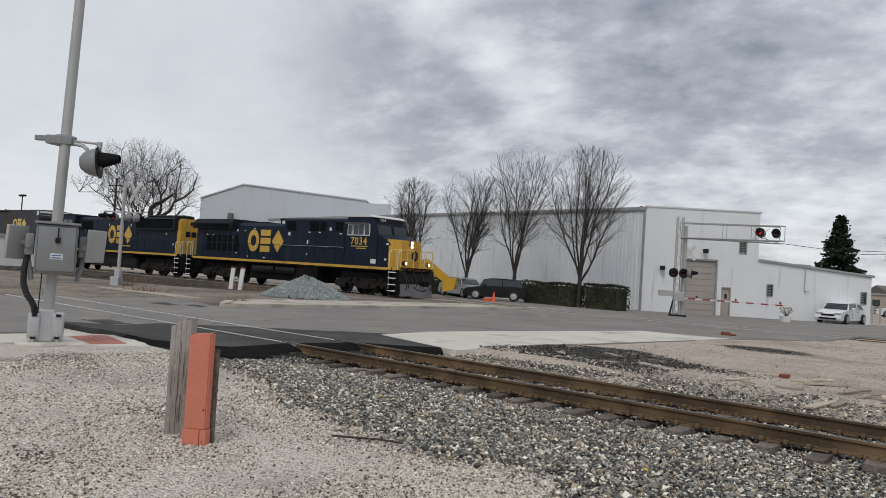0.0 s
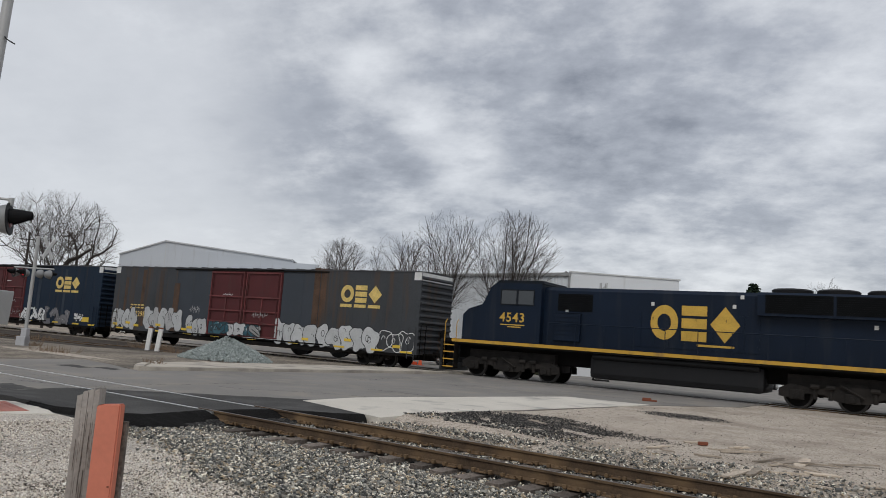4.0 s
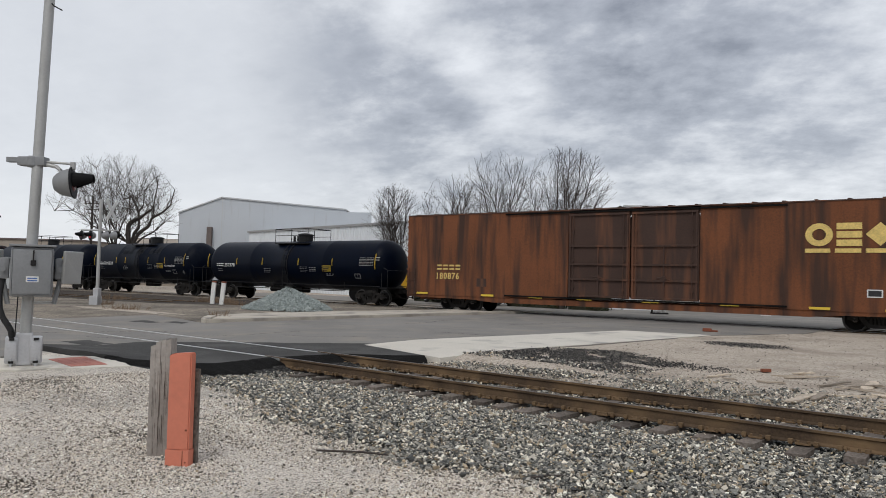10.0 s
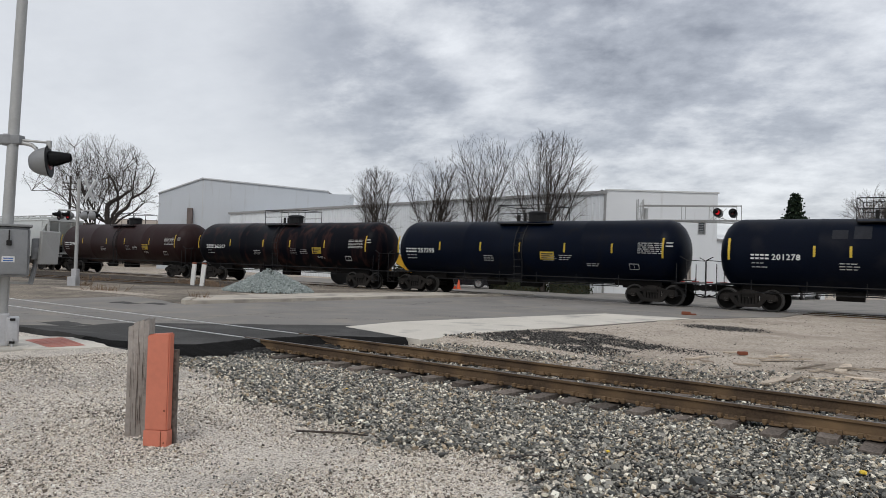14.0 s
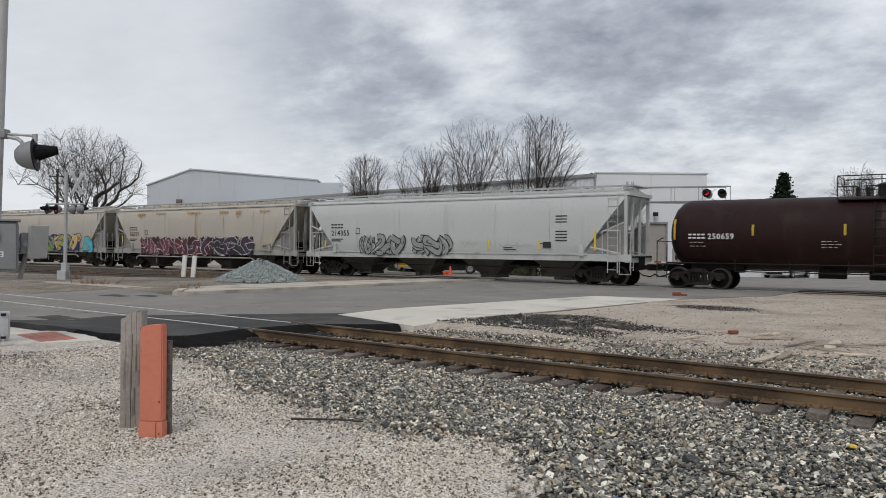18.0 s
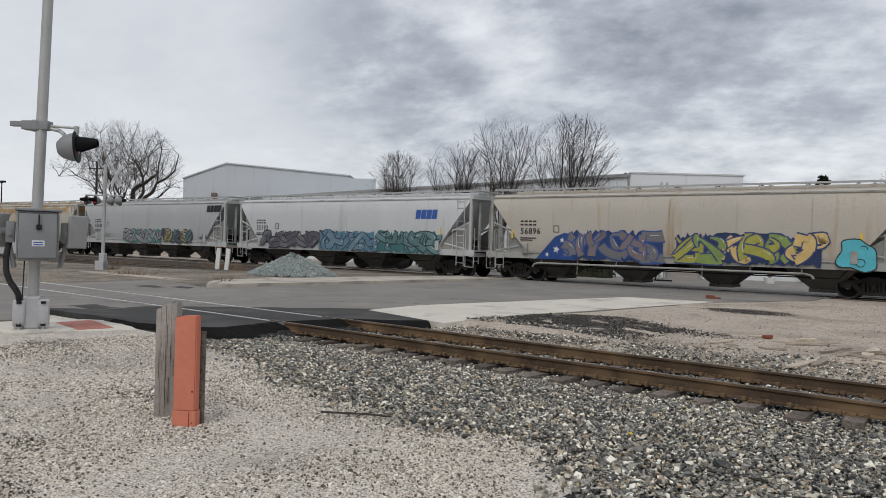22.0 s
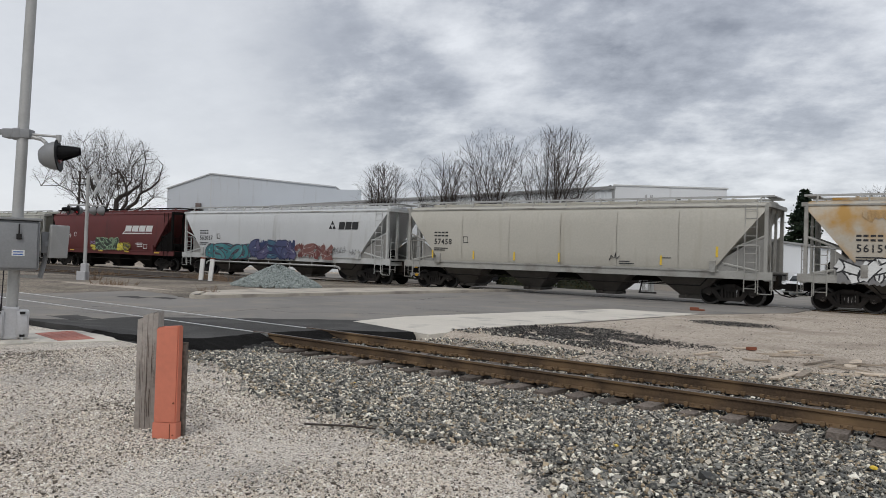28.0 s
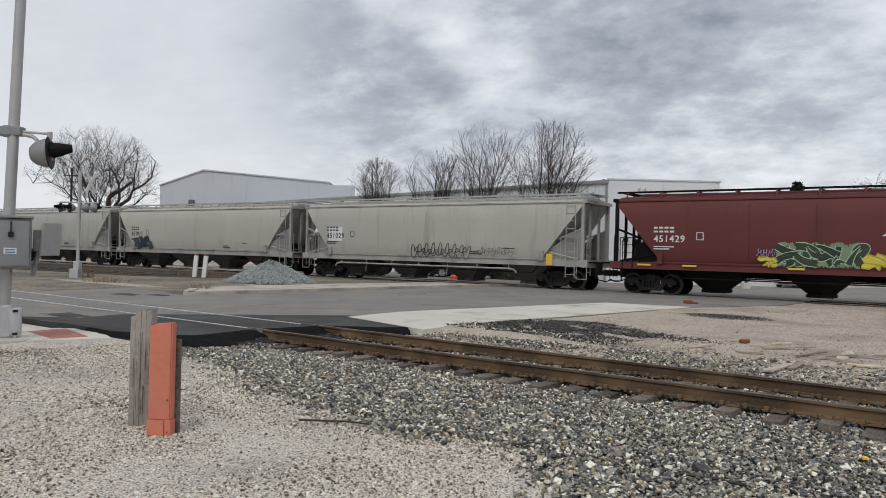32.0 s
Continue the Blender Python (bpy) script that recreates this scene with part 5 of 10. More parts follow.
def rust_run(car, x, w, top, h, y, seed):
    """A ragged ochre rust stain running down from the roof edge."""
    rng = random.Random(seed)
    bm = B()
    k = max(14, int(w * 9))
    hi, lo = [], []
    for i in range(k + 1):
        px = x + w * i / k
        hi.append(bm.verts.new((px, y + 0.005 + 0.03 * max(0.0, (top - 3.6) / 0.35), top)))
        z = top - h * rng.uniform(0.25, 1.0) * (0.4 + 0.6 * math.sin(math.pi * (i + 0.5) / (k + 1)))
        lo.append(bm.verts.new((px, y - 0.002, z)))
    for i in range(k):
        bm.faces.new((hi[i], hi[i + 1], lo[i + 1], lo[i]))
    part("rust_run", bm, M["ochre_run"], car, "ochre rust stain below the roof edge")


def reflectors(car, xs, z, y, w=0.45, h=0.09, upright=False):
    key = ("reflector", w, h, upright)
    me = cached(key, lambda bm: plate(bm, -0.05, 0.05, 0, 0.45, 0) if upright else plate(bm, 0, w, 0, h, 0), M["reflector"])
    for x in xs:
        part("reflector", me, M["reflector"], car, "yellow reflective strip", at=pose(x, y, z))


# -- box cars --
def box_car(x, side, inner, doors, roof, label, seed):
    car = thing("box_car", pose(x, 0, 0), label, "box car", "freight train")
    CARS.append((car, x))
    L, W, Z0, Z1 = 12.9, 1.55, 0.78, 5.05
    seams = (-L, -6.3, -3.12, 3.12, 6.3, L)
    for i, (a, b) in enumerate(zip(seams, seams[1:])):
        if i == 2:
            continue
        proud = 0.0 if i in (0, 4) else -0.012
        for s in (-1, 1):
            bm = B()
            y = s * (W + proud)
            k = int((b - a) / 1.06)
            line = [(a, y)]
            for j in range(1, k):
                xx = a + (b - a) * j / k
                line += [(xx - 0.022, y), (xx - 0.016, y + s * 0.009), (xx + 0.016, y + s * 0.009), (xx + 0.022, y)]
            prism(bm, line + [(b, y), (b, y - s * 0.08), (a, y - s * 0.08)], "z", Z0 + 0.04 * (i in (1, 3)), Z1)
            part("side_panel", bm, side if i in (0, 4) else inner, car)
    # plug doors with ribs, rods and handles
    for k, (a, b) in enumerate(((-3.08, -0.04), (0.04, 3.08))):
        bm = B()
        box(bm, a, b, W - 0.09, W - 0.01, 0.95, Z1 - 0.12)
        part("door", bm, doors, car, "plug door")
        bm = B()
        box(bm, a, b, -W + 0.01, -W + 0.09, 0.95, Z1 - 0.12)
        d = part("door", bm, doors, car, "ribbed double plug door")
        for z in (0.97, 1.75, 2.45, 3.3, 4.78):
            bm = B()
            box(bm, a + 0.03, b - 0.03, -W - 0.07, -W + 0.01, z, z + 0.09, 0.012)
            part("door_rib", bm, M["door_edge"] if doors is M["door_red"] else doors, d)
        for xx in (a + 0.05, (a + b) / 2 - 0.04, b - 0.13):
            bm = B()
            box(bm, xx, xx + 0.08, -W - 0.055, -W + 0.01, 1.0, 4.85 if xx != (a + b) / 2 - 0.04 else 3.3, 0.01)
            part("door_post", bm, M["door_edge"] if doors is M["door_red"] else doors, d)
        bm = B()
        for xx in (a + 0.25, b - 0.28):
            rod(bm, (xx, -W - 0.06, 0.95), (xx, -W - 0.06, 4.85), 0.024, 0.024, 6)
            for z in (1.3, 2.6, 4.0):
                box(bm, xx - 0.05, xx + 0.05, -W - 0.08, -W, z, z + 0.1)
        pipe(bm, [((a + b) / 2 - 0.3, -W - 0.07, 1.95), ((a + b) / 2 + 0.3, -W - 0.07, 1.85)], 0.03)
        lathe(bm, [(-W - 0.09, 0.11), (-W - 0.06, 0.13), (-W, 0.08)], 10, ((a + b) / 2, 0, 1.9), "y")
        part("lock_rod", bm, doors, d, "door locking rods and gear")
    bm = B()
    for z in (Z1 - 0.12, 0.86):
        box(bm, -6.6, 6.6, -W - 0.06, -W + 0.02, z, z + 0.07)
    part("door_track", bm, M["under"], car)
    # ends with deep ribs
    for s in (-1, 1):
        bm = B()
        xa, xb = s * (L - 0.12), s * (L - 0.02)
        line = [(xb, Z0)]
        z = 1.05
        while z < Z1 - 0.25:
            line += [(xb, z), (xb + s * 0.11, z + 0.06), (xb + s * 0.11, z + 0.12), (xb, z + 0.20)]
            z += 0.33
        prism(bm, line + [(xb, Z1 + 0.05), (xa, Z1 + 0.05), (xa, Z0)], "y", -W + 0.03, W - 0.03)
        e = part("end_wall", bm, side, car, "ribbed end wall")
        bm = B()
        for z in np.arange(1.0, 2.3, 0.36):
            rod(bm, (s * (L + 0.1), -W + 0.12, float(z)), (s * (L + 0.1), -W + 0.6, float(z)), 0.018, 0.018, 5)
        for yy in (-W + 0.12, -W + 0.6):
            rod(bm, (s * (L + 0.1), yy, 0.55), (s * (L + 0.1), yy, 2.3), 0.022, 0.022, 5)
        rod(bm, (s * (L + 0.1), -W + 0.2, 2.35), (s * (L + 0.1), 0.9, 2.35), 0.02, 0.02, 5)
        part("end_ladder", bm, M["under"], e)
        bm = B()
        lathe(bm, [(s * (L + 0.16), 0.26), (s * (L + 0.19), 0.28), (s * (L + 0.22), 0.24)], 14, (0, 0.6, 1.9), "x")
        part("brake_wheel", bm, M["under"], e)
        bm = B()
        box(bm, min(xa, xb + s * 0.3), max(xa, xb + s * 0.3), -0.9, 0.9, 0.78, 0.86)
        part("end_platform", bm, M["under"], car)
        bm = B()
        box(bm, min(s * (L - 0.45), s * (L + 0.0)), max(s * (L - 0.45), s * (L + 0.0)), -W - 0.012, W + 0.012, Z1 - 0.42, Z1 + 0.012)
        part("white_corner_panel", bm, M["white_mark"] if seed != 3 else side, car, "white-painted upper corner" if seed != 3 else "")
        coupler(car, s * (L + 0.55), s)
        ladder(car, s * (L - 0.35), -W - 0.05, 0.55, 2.2, side)
    bm = B()
    prism(bm, [(-W - 0.03, Z1), (W + 0.03, Z1), (W, Z1 + 0.05), (0, Z1 + 0.13), (-W, Z1 + 0.05)], "x", -L, L)
    for i in range(22):
        xx = -L + 0.6 + i * (2 * L - 1.2) / 21
        prism(bm, [(-W - 0.02, Z1 + 0.03), (W + 0.02, Z1 + 0.03), (W, Z1 + 0.09), (0, Z1 + 0.17), (-W, Z1 + 0.09)], "x", xx - 0.05, xx + 0.05)
    part("roof", bm, roof, car)
    bm = B()
    for s in (-1, 1):
        y = s * (W - 0.03)
        prism(bm, [(-L, 0.78), (L, 0.78), (L, 0.66), (8.6, 0.62), (7.4, 0.52), (-7.4, 0.52), (-8.6, 0.62), (-L, 0.66)], "y", min(y, y - s * 0.1), max(y, y - s * 0.1))
    box(bm, -L, L, -0.35, 0.35, 0.5, 0.8)
    for xx in (-4, 0, 4):
        box(bm, xx - 0.1, xx + 0.1, -1.5, 1.5, 0.6, 0.8)
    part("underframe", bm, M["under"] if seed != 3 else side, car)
    for xx in (-9.8, 9.8):
        freight_truck(car, xx)
    reflectors(car, [-12.2, -8.0, -5.2, -2.6, 0.6, 4.0, 7.4, 10.0, 11.9], 0.82, -W - 0.036, 0.75, 0.10)
    return car, -W - 0.012


# -- tank cars --
def tank_car(x, length, shell_mat, label, number, seed, words="", trucks=0.0, strips=(), panel=0.0, data=0.0, mark=0.0):
    """strips: places of the upright yellow strips; panel, data, mark: where the warning panel, the white table and the car number begin."""
    car = thing("tank_car", pose(x, 0, 0), label, "tank car", "freight train")
    CARS.append((car, x))
    L, R, zc = length / 2, 1.5, 2.36
    bm = B()
    prof = [(-L, 0.06), (-L + 0.05, 0.45), (-L + 0.16, 0.85), (-L + 0.34, 1.18), (-L + 0.55, 1.38), (-L + 0.8, 1.48), (-L + 0.95, R)]
    mid = [(-L * 0.42, R), (-L * 0.415, R + 0.012), (-L * 0.4, R), (0.0, R), (0.02, R + 0.012), (0.04, R), (L * 0.4, R), (L * 0.415, R + 0.012), (L * 0.42, R)]
    lathe(bm, prof + mid + [(-a, r) for a, r in prof[::-1]], 48, (0, 0, zc), "x")
    sh = part("tank_shell", bm, shell_mat, car, smooth=True)
    # manway with platform and railing
    bm = B()
    lathe(bm, [(zc + R - 0.1, 0.46), (zc + R + 0.34, 0.46), (zc + R + 0.36, 0.52), (zc + R + 0.42, 0.52), (zc + R + 0.5, 0.3)], 18, (0.25, 0, 0), "z")
    dome = part("manway", bm, M["black"], car, "domed manway housing")
    bm = B()
    for xx in (-0.9, -0.55):
        rod(bm, (xx, 0.1, zc + R), (xx, 0.1, zc + R + 0.35), 0.08, 0.08, 8)
    part("valve", bm, M["iron"], dome)
    bm = B()
    zz = zc + R + 0.02
    box(bm, -1.5, 1.5, -1.02, -0.6, zz - 0.22, zz - 0.18)
    box(bm, -1.5, 1.5, 0.6, 1.02, zz - 0.22, zz - 0.18)
    part("platform", bm, M["iron"], car, "manway platform grating")
    bm = B()
    for y in (-1.0, 1.0):
        for xx in (-1.5, 0.0, 1.5):
            rod(bm, (xx, y, zz - 0.2), (xx, y, zz + 0.72), 0.022, 0.022, 5)
        rod(bm, (-1.5, y, zz + 0.72), (1.5, y, zz + 0.72), 0.022, 0.022, 5)
        rod(bm, (-1.5, y, zz + 0.3), (1.5, y, zz + 0.3), 0.018, 0.018, 5)
    for xx in (-1.5, 1.5):
        rod(bm, (xx, -1.0, zz + 0.72), (xx, 1.0, zz + 0.72), 0.022, 0.022, 5)
    part("platform_railing", bm, M["black"], car)
    # side ladder, running rails, sills, end platforms
    bm = B()
    for xx in (-0.22, 0.22):
        pts = [(xx, -math.sqrt(max(0, (R + 0.06) ** 2 - (z - zc) ** 2)) if abs(z - zc) < R + 0.06 else -0.4, z) for z in np.linspace(0.75, 3.6, 9)]
        pts = [(p[0], min(p[1], -1.45) if p[2] < zc else p[1], float(p[2])) for p in pts]
        pipe(bm, pts, 0.022, 5)
    for z in np.arange(0.85, 3.5, 0.34):
        y = -1.56 if z < zc else -math.sqrt(max(0.01, (R + 0.06) ** 2 - (z - zc) ** 2))
        rod(bm, (-0.22, y, float(z)), (0.22, y, float(z)), 0.016, 0.016, 5)
    part("ladder", bm, M["black"], car)
    bm = B()
    for s in (-1, 1):
        rod(bm, (-L + 0.2, s * 1.5, 1.12), (L - 0.2, s * 1.5, 1.12), 0.024, 0.024, 6)
        rod(bm, (-5.2, s * 1.45, 0.80), (5.2, s * 1.45, 0.80), 0.024, 0.024, 6)
        for xx in np.linspace(-5.2, 5.2, 6):
            rod(bm, (float(xx), s * 1.45, 0.80), (float(xx), s * 1.48, 1.3), 0.018, 0.018, 5)
    part("running_rail", bm, M["black"], car)
    for s in (-1, 1):
        bm = B()
        xa, xb = sorted((s * (L - 3.0), s * (L + 0.35)))
        box(bm, xa, xb, -0.32, 0.32, 0.72, 1.0)
        xa, xb = sorted((s * (L - 3.2), s * (L - 1.0)))
        box(bm, xa, xb, -0.75, 0.75, 0.82, 1.15)
        part("stub_sill", bm, M["under"], car)
    for s in (-1, 1):
        bm = B()
        xa, xb = sorted((s * (L - 0.35), s * (L + 0.30)))
        box(bm, xa, xb, -1.45, 1.45, 1.02, 1.07)
        for y in (-1.42, 1.42):
            pipe(bm, [(s * (L + 0.28), y, 0.45), (s * (L + 0.28), y, 2.05), (s * (L + 0.0), y, 2.2)], 0.022, 5)
            pipe(bm, [(s * (L - 0.15), y, 0.45), (s * (L - 0.15), y, 1.9)], 0.02, 5)
            for z in (0.5, 0.8):
                rod(bm, (s * (L + 0.28), y, z), (s * (L - 0.15), y, z), 0.018, 0.018, 5)
        rod(bm, (s * (L + 0.28), -1.42, 2.05), (s * (L + 0.28), 1.42, 2.05), 0.02, 0.02, 5)
        part("end_platform", bm, M["black"], car, "end platform with grab irons")
        coupler(car, s * (L + 0.35), s)
    bm = B()
    box(bm, -0.45, 0.45, -0.4, 0.4, 0.55, 0.95, 0.05)
    part("outlet_box", bm, M["under"], car)
    bm = B()
    rod(bm, (-2.2, -0.55, 0.75), (-1.2, -0.55, 0.75), 0.18, 0.18, 10)
    rod(bm, (-1.7, -0.55, 0.75), (-1.7, -0.3, 0.95), 0.05, 0.05, 6)
    part("brake_cylinder", bm, M["under"], car)
    for xx in (-trucks, trucks):
        freight_truck(car, xx)

    def on_shell(x0, x1, z0, z1, mat_, name, lab=""):
        b = B()
        k = 4
        for i in range(k):
            za, zb = z0 + (z1 - z0) * i / k, z0 + (z1 - z0) * (i + 1) / k
            ya, yb = (-math.sqrt((R + 0.006) ** 2 - (z - zc) ** 2) for z in (za, zb))
            b.faces.new([b.verts.new(p) for p in ((x0, ya, za), (x1, ya, za), (x1, yb, zb), (x0, yb, zb))])
        bmesh.ops.solidify(b, geom=b.faces[:], thickness=0.004)
        return part(name, b, mat_, sh, lab)

    for k, xx in enumerate(strips):
        tall = k in (0, len(strips) - 1)
        on_shell(xx - 0.045, xx + 0.045, 2.1 if tall else 2.28, 3.0 if tall else 2.72, M["reflector"], "reflector")
    pn = on_shell(panel, panel + 0.74, 1.92, 2.30, M["reflector"], "hazard_panel", "yellow warning panel")
    for i in range(3):
        b = B()
        w = 0.62 - 0.14 * i
        z = 2.20 - 0.10 * i
        y = -math.sqrt((R + 0.016) ** 2 - (z - zc) ** 2)
        box(b, panel + 0.06, panel + 0.06 + w, y - 0.002, y + 0.002, z - 0.025, z + 0.02)
        part("panel_writing", b, M["black_mark"], pn)
    rng = random.Random(seed)
    # ruled table of test dates
    for i in range(6):
        z = 2.30 + 0.088 * i
        xx = data
        while xx < data + 1.05:
            w = rng.uniform(0.10, 0.30)
            on_shell(xx, min(xx + w, data + 1.1), z, z + 0.032, M["white_mark"], "data_panel")
            xx += w + 0.05
    for xx, z, n, step in ((mark + 0.05, 1.98, 2, 0.16), (-2.0, 2.02, 3, 0.11), (1.35, 2.16, 4, 0.10), (2.2, 2.12, 3, 0.10), (3.6, 1.76, 2, 0.09)):
        for i in range(n):
            a = xx
            for _ in range(3):
                w = rng.uniform(0.09, 0.22)
                on_shell(a, a + w, z - step * i, z - step * i + 0.034, M["white_mark"] if n < 4 else M["faint_mark"], "stencil")
                a += w + 0.05
    # framed mark low at the end
    for a, b_, c, d in ((5.9, 6.36, 1.56, 1.59), (5.9, 6.36, 1.80, 1.83), (5.9, 5.93, 1.59, 1.80), (6.33, 6.36, 1.59, 1.80), (6.12, 6.14, 1.59, 1.80)):
        on_shell(a - 8.2 + L, b_ - 8.2 + L, c, d, M["white_mark"], "stencil")
    if words:
        b = B()
        b.faces.new([b.verts.new((px, -math.sqrt((R + 0.008) ** 2 - (pz - zc) ** 2), pz)) for px, pz in ((L - 1.0, 1.50), (L - 0.86, 1.66), (L - 1.0, 1.82), (L - 1.14, 1.66))])
        bmesh.ops.solidify(b, geom=b.faces[:], thickness=0.004)
        part("placard", b, M["white_mark"], sh, "white diamond placard")
        for a, w, h in ((-2.3, 0.55, 0.35), (-1.55, 0.6, 0.5), (-0.45, 1.0, 0.62), (1.25, 0.5, 0.42), (2.0, 0.35, 0.6), (2.45, 0.35, 0.5)):
            on_shell(a, a + w, 3.0, 3.0 + h, M["tank_patch"], "paint_patch", "greyish touched-up paint")
    lettering(number, 0.235, mark + 0.80, -R - 0.008, 2.14, M["white_mark"], sh)
    bars(sh, mark_rows(mark, 2.15, 0.74, 0.23, 4), -R - 0.006, M["white_mark"], "company_mark", "company mark as plain blocks")
    for i in range(2):
        on_shell(L - 0.62, L - 0.3, 2.75 - 0.14 * i, 2.80 - 0.14 * i, M["white_mark"], "stencil")
    if words:
        lettering(words, 0.12, 3.55, -R + 0.012, 2.06, M["white_mark"], sh)
    return car


# -- covered hoppers --
def hopper_car(x, body, sill, label, length=19.2, bays=4, side_number="", ink=None, frame_mat=None, rail=False):
    car = thing("hopper_car", pose(x, 0, 0), label, "hopper car", "freight train")
    CARS.append((car, x))
    ink = ink or M["black_mark"]
    L = length / 2
    top, low = 4.28, 1.42
    prof = [(1.46, 1.40), (1.53, 1.62), (1.575, 2.1), (1.585, 2.8), (1.57, 3.4), (1.52, 3.9), (1.40, 4.18), (1.10, 4.30), (0.45, 4.40)]

    def xe(z):
        return L - 0.28 - max(0.0, min(1.0, (4.0 - z) / (4.0 - 1.62))) * 1.95

    bm = B()
    rows = []
    ring = [(-y, z) for y, z in prof] + [(y, z) for y, z in prof[::-1]]
    for y, z in ring:
        e = xe(z)
        rows.append([bm.verts.new((s * e * 1.0, y, z)) for s in (-1, -0.5, 0, 0.5, 1)])
    for a, b in zip(rows, rows[1:] + rows[:1]):
        for i in range(4):
            bm.faces.new((a[i], a[i + 1], b[i + 1], b[i]))
    k = len(rows)
    for i in range(len(prof) - 1):
        for c in (0, 4):
            bm.faces.new((rows[i][c], rows[i + 1][c], rows[k - 2 - i][c], rows[k - 1 - i][c]))
    hull = part("hull", bm, body, car, smooth=True)
    for side in (-1, 1):
        bm = B()
        box(bm, -L + 0.3, L - 0.3, side * 1.455 - 0.025, side * 1.455 + 0.025, 4.12, 4.18)
        part("top_chord", bm, sill, car, "thin chord along the roof edge")
    # side sill, end sills and posts
    bm = B()
    for s in (-1, 1):
        y = s * 1.52
        box(bm, -L, L, min(y, y - s * 0.12), max(y, y - s * 0.12), 1.12, 1.44, 0.01)
        box(bm, -L + 2.1, L - 2.1, min(y + s * 0.05, y), max(y + s * 0.05, y), 1.40, 1.47)
    part("side_sill", bm, sill, car)
    for s in (-1, 1):
        bm = B()
        for y in (-1.42, 1.42):
            box(bm, s * (L - 0.28) - 0.07, s * (L - 0.28) + 0.07, y - 0.07, y + 0.07, 1.1, 4.2)
            rod(bm, (s * (L - 0.5), y, 1.45), (s * (L - 2.0), y * 0.98, 1.75), 0.06, 0.06, 6)
            rod(bm, (s * (L - 0.3), y, 2.9), (s * (xe(2.4)), y * 0.95, 2.4), 0.05, 0.05, 6)
        for y in (-0.5, 0.5):
            box(bm, s * (L - 0.34) - 0.05, s * (L - 0.34) + 0.05, y - 0.06, y + 0.06, 1.1, 4.1)
        xa, xb = sorted((s * (L - 0.1), s * (L - 0.3)))
        box(bm, xa, xb, -1.5, 1.5, 1.08, 1.44)
        box(bm, xa, xb, -1.5, 1.5, 4.1, 4.26)
        part("end_frame", bm, frame_mat or sill, car, "open end frame with posts and braces")
        for side in (-1, 1):
            bm = B()
            k = 0.33 if s > 0 else 1.15
            prism(bm, [(s * (L - 2.3), 1.44), (s * (L - k), 1.44), (s * (L - k), 1.85 + 0.62 * (2.15 - k)), (s * (L - 2.15), 1.85)], "y", side * 1.40 - 0.015, side * 1.40 + 0.015)
            part("end_side_sheet", bm, frame_mat or M["end_sheet"], car, "flat side sheet below the end slope")
        bm = B()
        xa, xb = sorted((s * (L - 2.0), s * (L - 0.05)))
        box(bm, xa, xb, -1.4, 1.4, 1.30, 1.36)
        xa, xb = sorted((s * (L - 2.4), s * (L + 0.0)))
        box(bm, xa, xb, -0.3, 0.3, 0.72, 1.3)
        rod(bm, (s * (L - 1.2), -0.75, 1.75), (s * (L - 1.2), 0.2, 1.75), 0.26, 0.26, 12)
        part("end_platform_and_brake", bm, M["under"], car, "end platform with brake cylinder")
        ladder(car, s * (L - 0.85), -1.56, 0.6, 4.2 if s > 0 else 2.4, frame_mat or sill, 0.46)
        ladder(car, s * (L - 0.12), -1.1, 0.7, 2.6, frame_mat or sill, 0.42, along="y")
        bm = B()
        pipe(bm, [(s * (L - 1.35), -1.54, 1.4), (s * (L - 1.35), -1.56, 2.5), (s * (L - 0.5), -1.56, 2.5), (s * (L - 0.5), -1.54, 1.4)], 0.024, 5)
        rod(bm, (s * (L - 0.02), -1.5, 0.55), (s * (L - 0.02), -1.5, 1.3), 0.02, 0.02, 5)
        rod(bm, (s * (L - 0.55), -1.5, 0.55), (s * (L - 0.02), -1.5, 0.55), 0.02, 0.02, 5)
        rod(bm, (s * (L - 0.55), -1.5, 0.55), (s * (L - 0.55), -1.5, 1.3), 0.02, 0.02, 5)
        part("grab_iron", bm, frame_mat or sill, car)
        bm = B()
        box(bm, s * (L - 2.35) - 0.12, s * (L - 2.35) + 0.12, -1.64, -1.5, 1.36, 1.85, 0.01)
        part("sill_bracket", bm, sill, car)
        coupler(car, s * (L + 0.05), s)
    # hopper chutes
    span = 2 * L - 3.2 if bays == 4 else 2 * L - 4.6
    for i in range(bays):
        c = -span / 2 + span * (i + 0.5) / bays
        h = 1.66
        bm = B()
        lo, hi = 0.30, 1.42
        a = [bm.verts.new(p) for p in ((c - h, -1.44, hi), (c + h, -1.44, hi), (c + h, 1.44, hi), (c - h, 1.44, hi))]
        b = [bm.verts.new(p) for p in ((c - 0.42, -0.55, lo), (c + 0.42, -0.55, lo), (c + 0.42, 0.55, lo), (c - 0.42, 0.55, lo))]
        for j in range(4):
            bm.faces.new((a[j], a[(j + 1) % 4], b[(j + 1) % 4], b[j]))
        bm.faces.new(a), bm.faces.new(b)
        box(bm, c - 0.5, c + 0.5, -0.62, 0.62, lo - 0.12, lo + 0.02, 0.02)
        rod(bm, (c - 0.1, -0.9, lo), (c - 0.1, 0.9, lo), 0.05, 0.05, 8)
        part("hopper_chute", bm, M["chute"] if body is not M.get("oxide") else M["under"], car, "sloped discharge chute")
    bm = B()
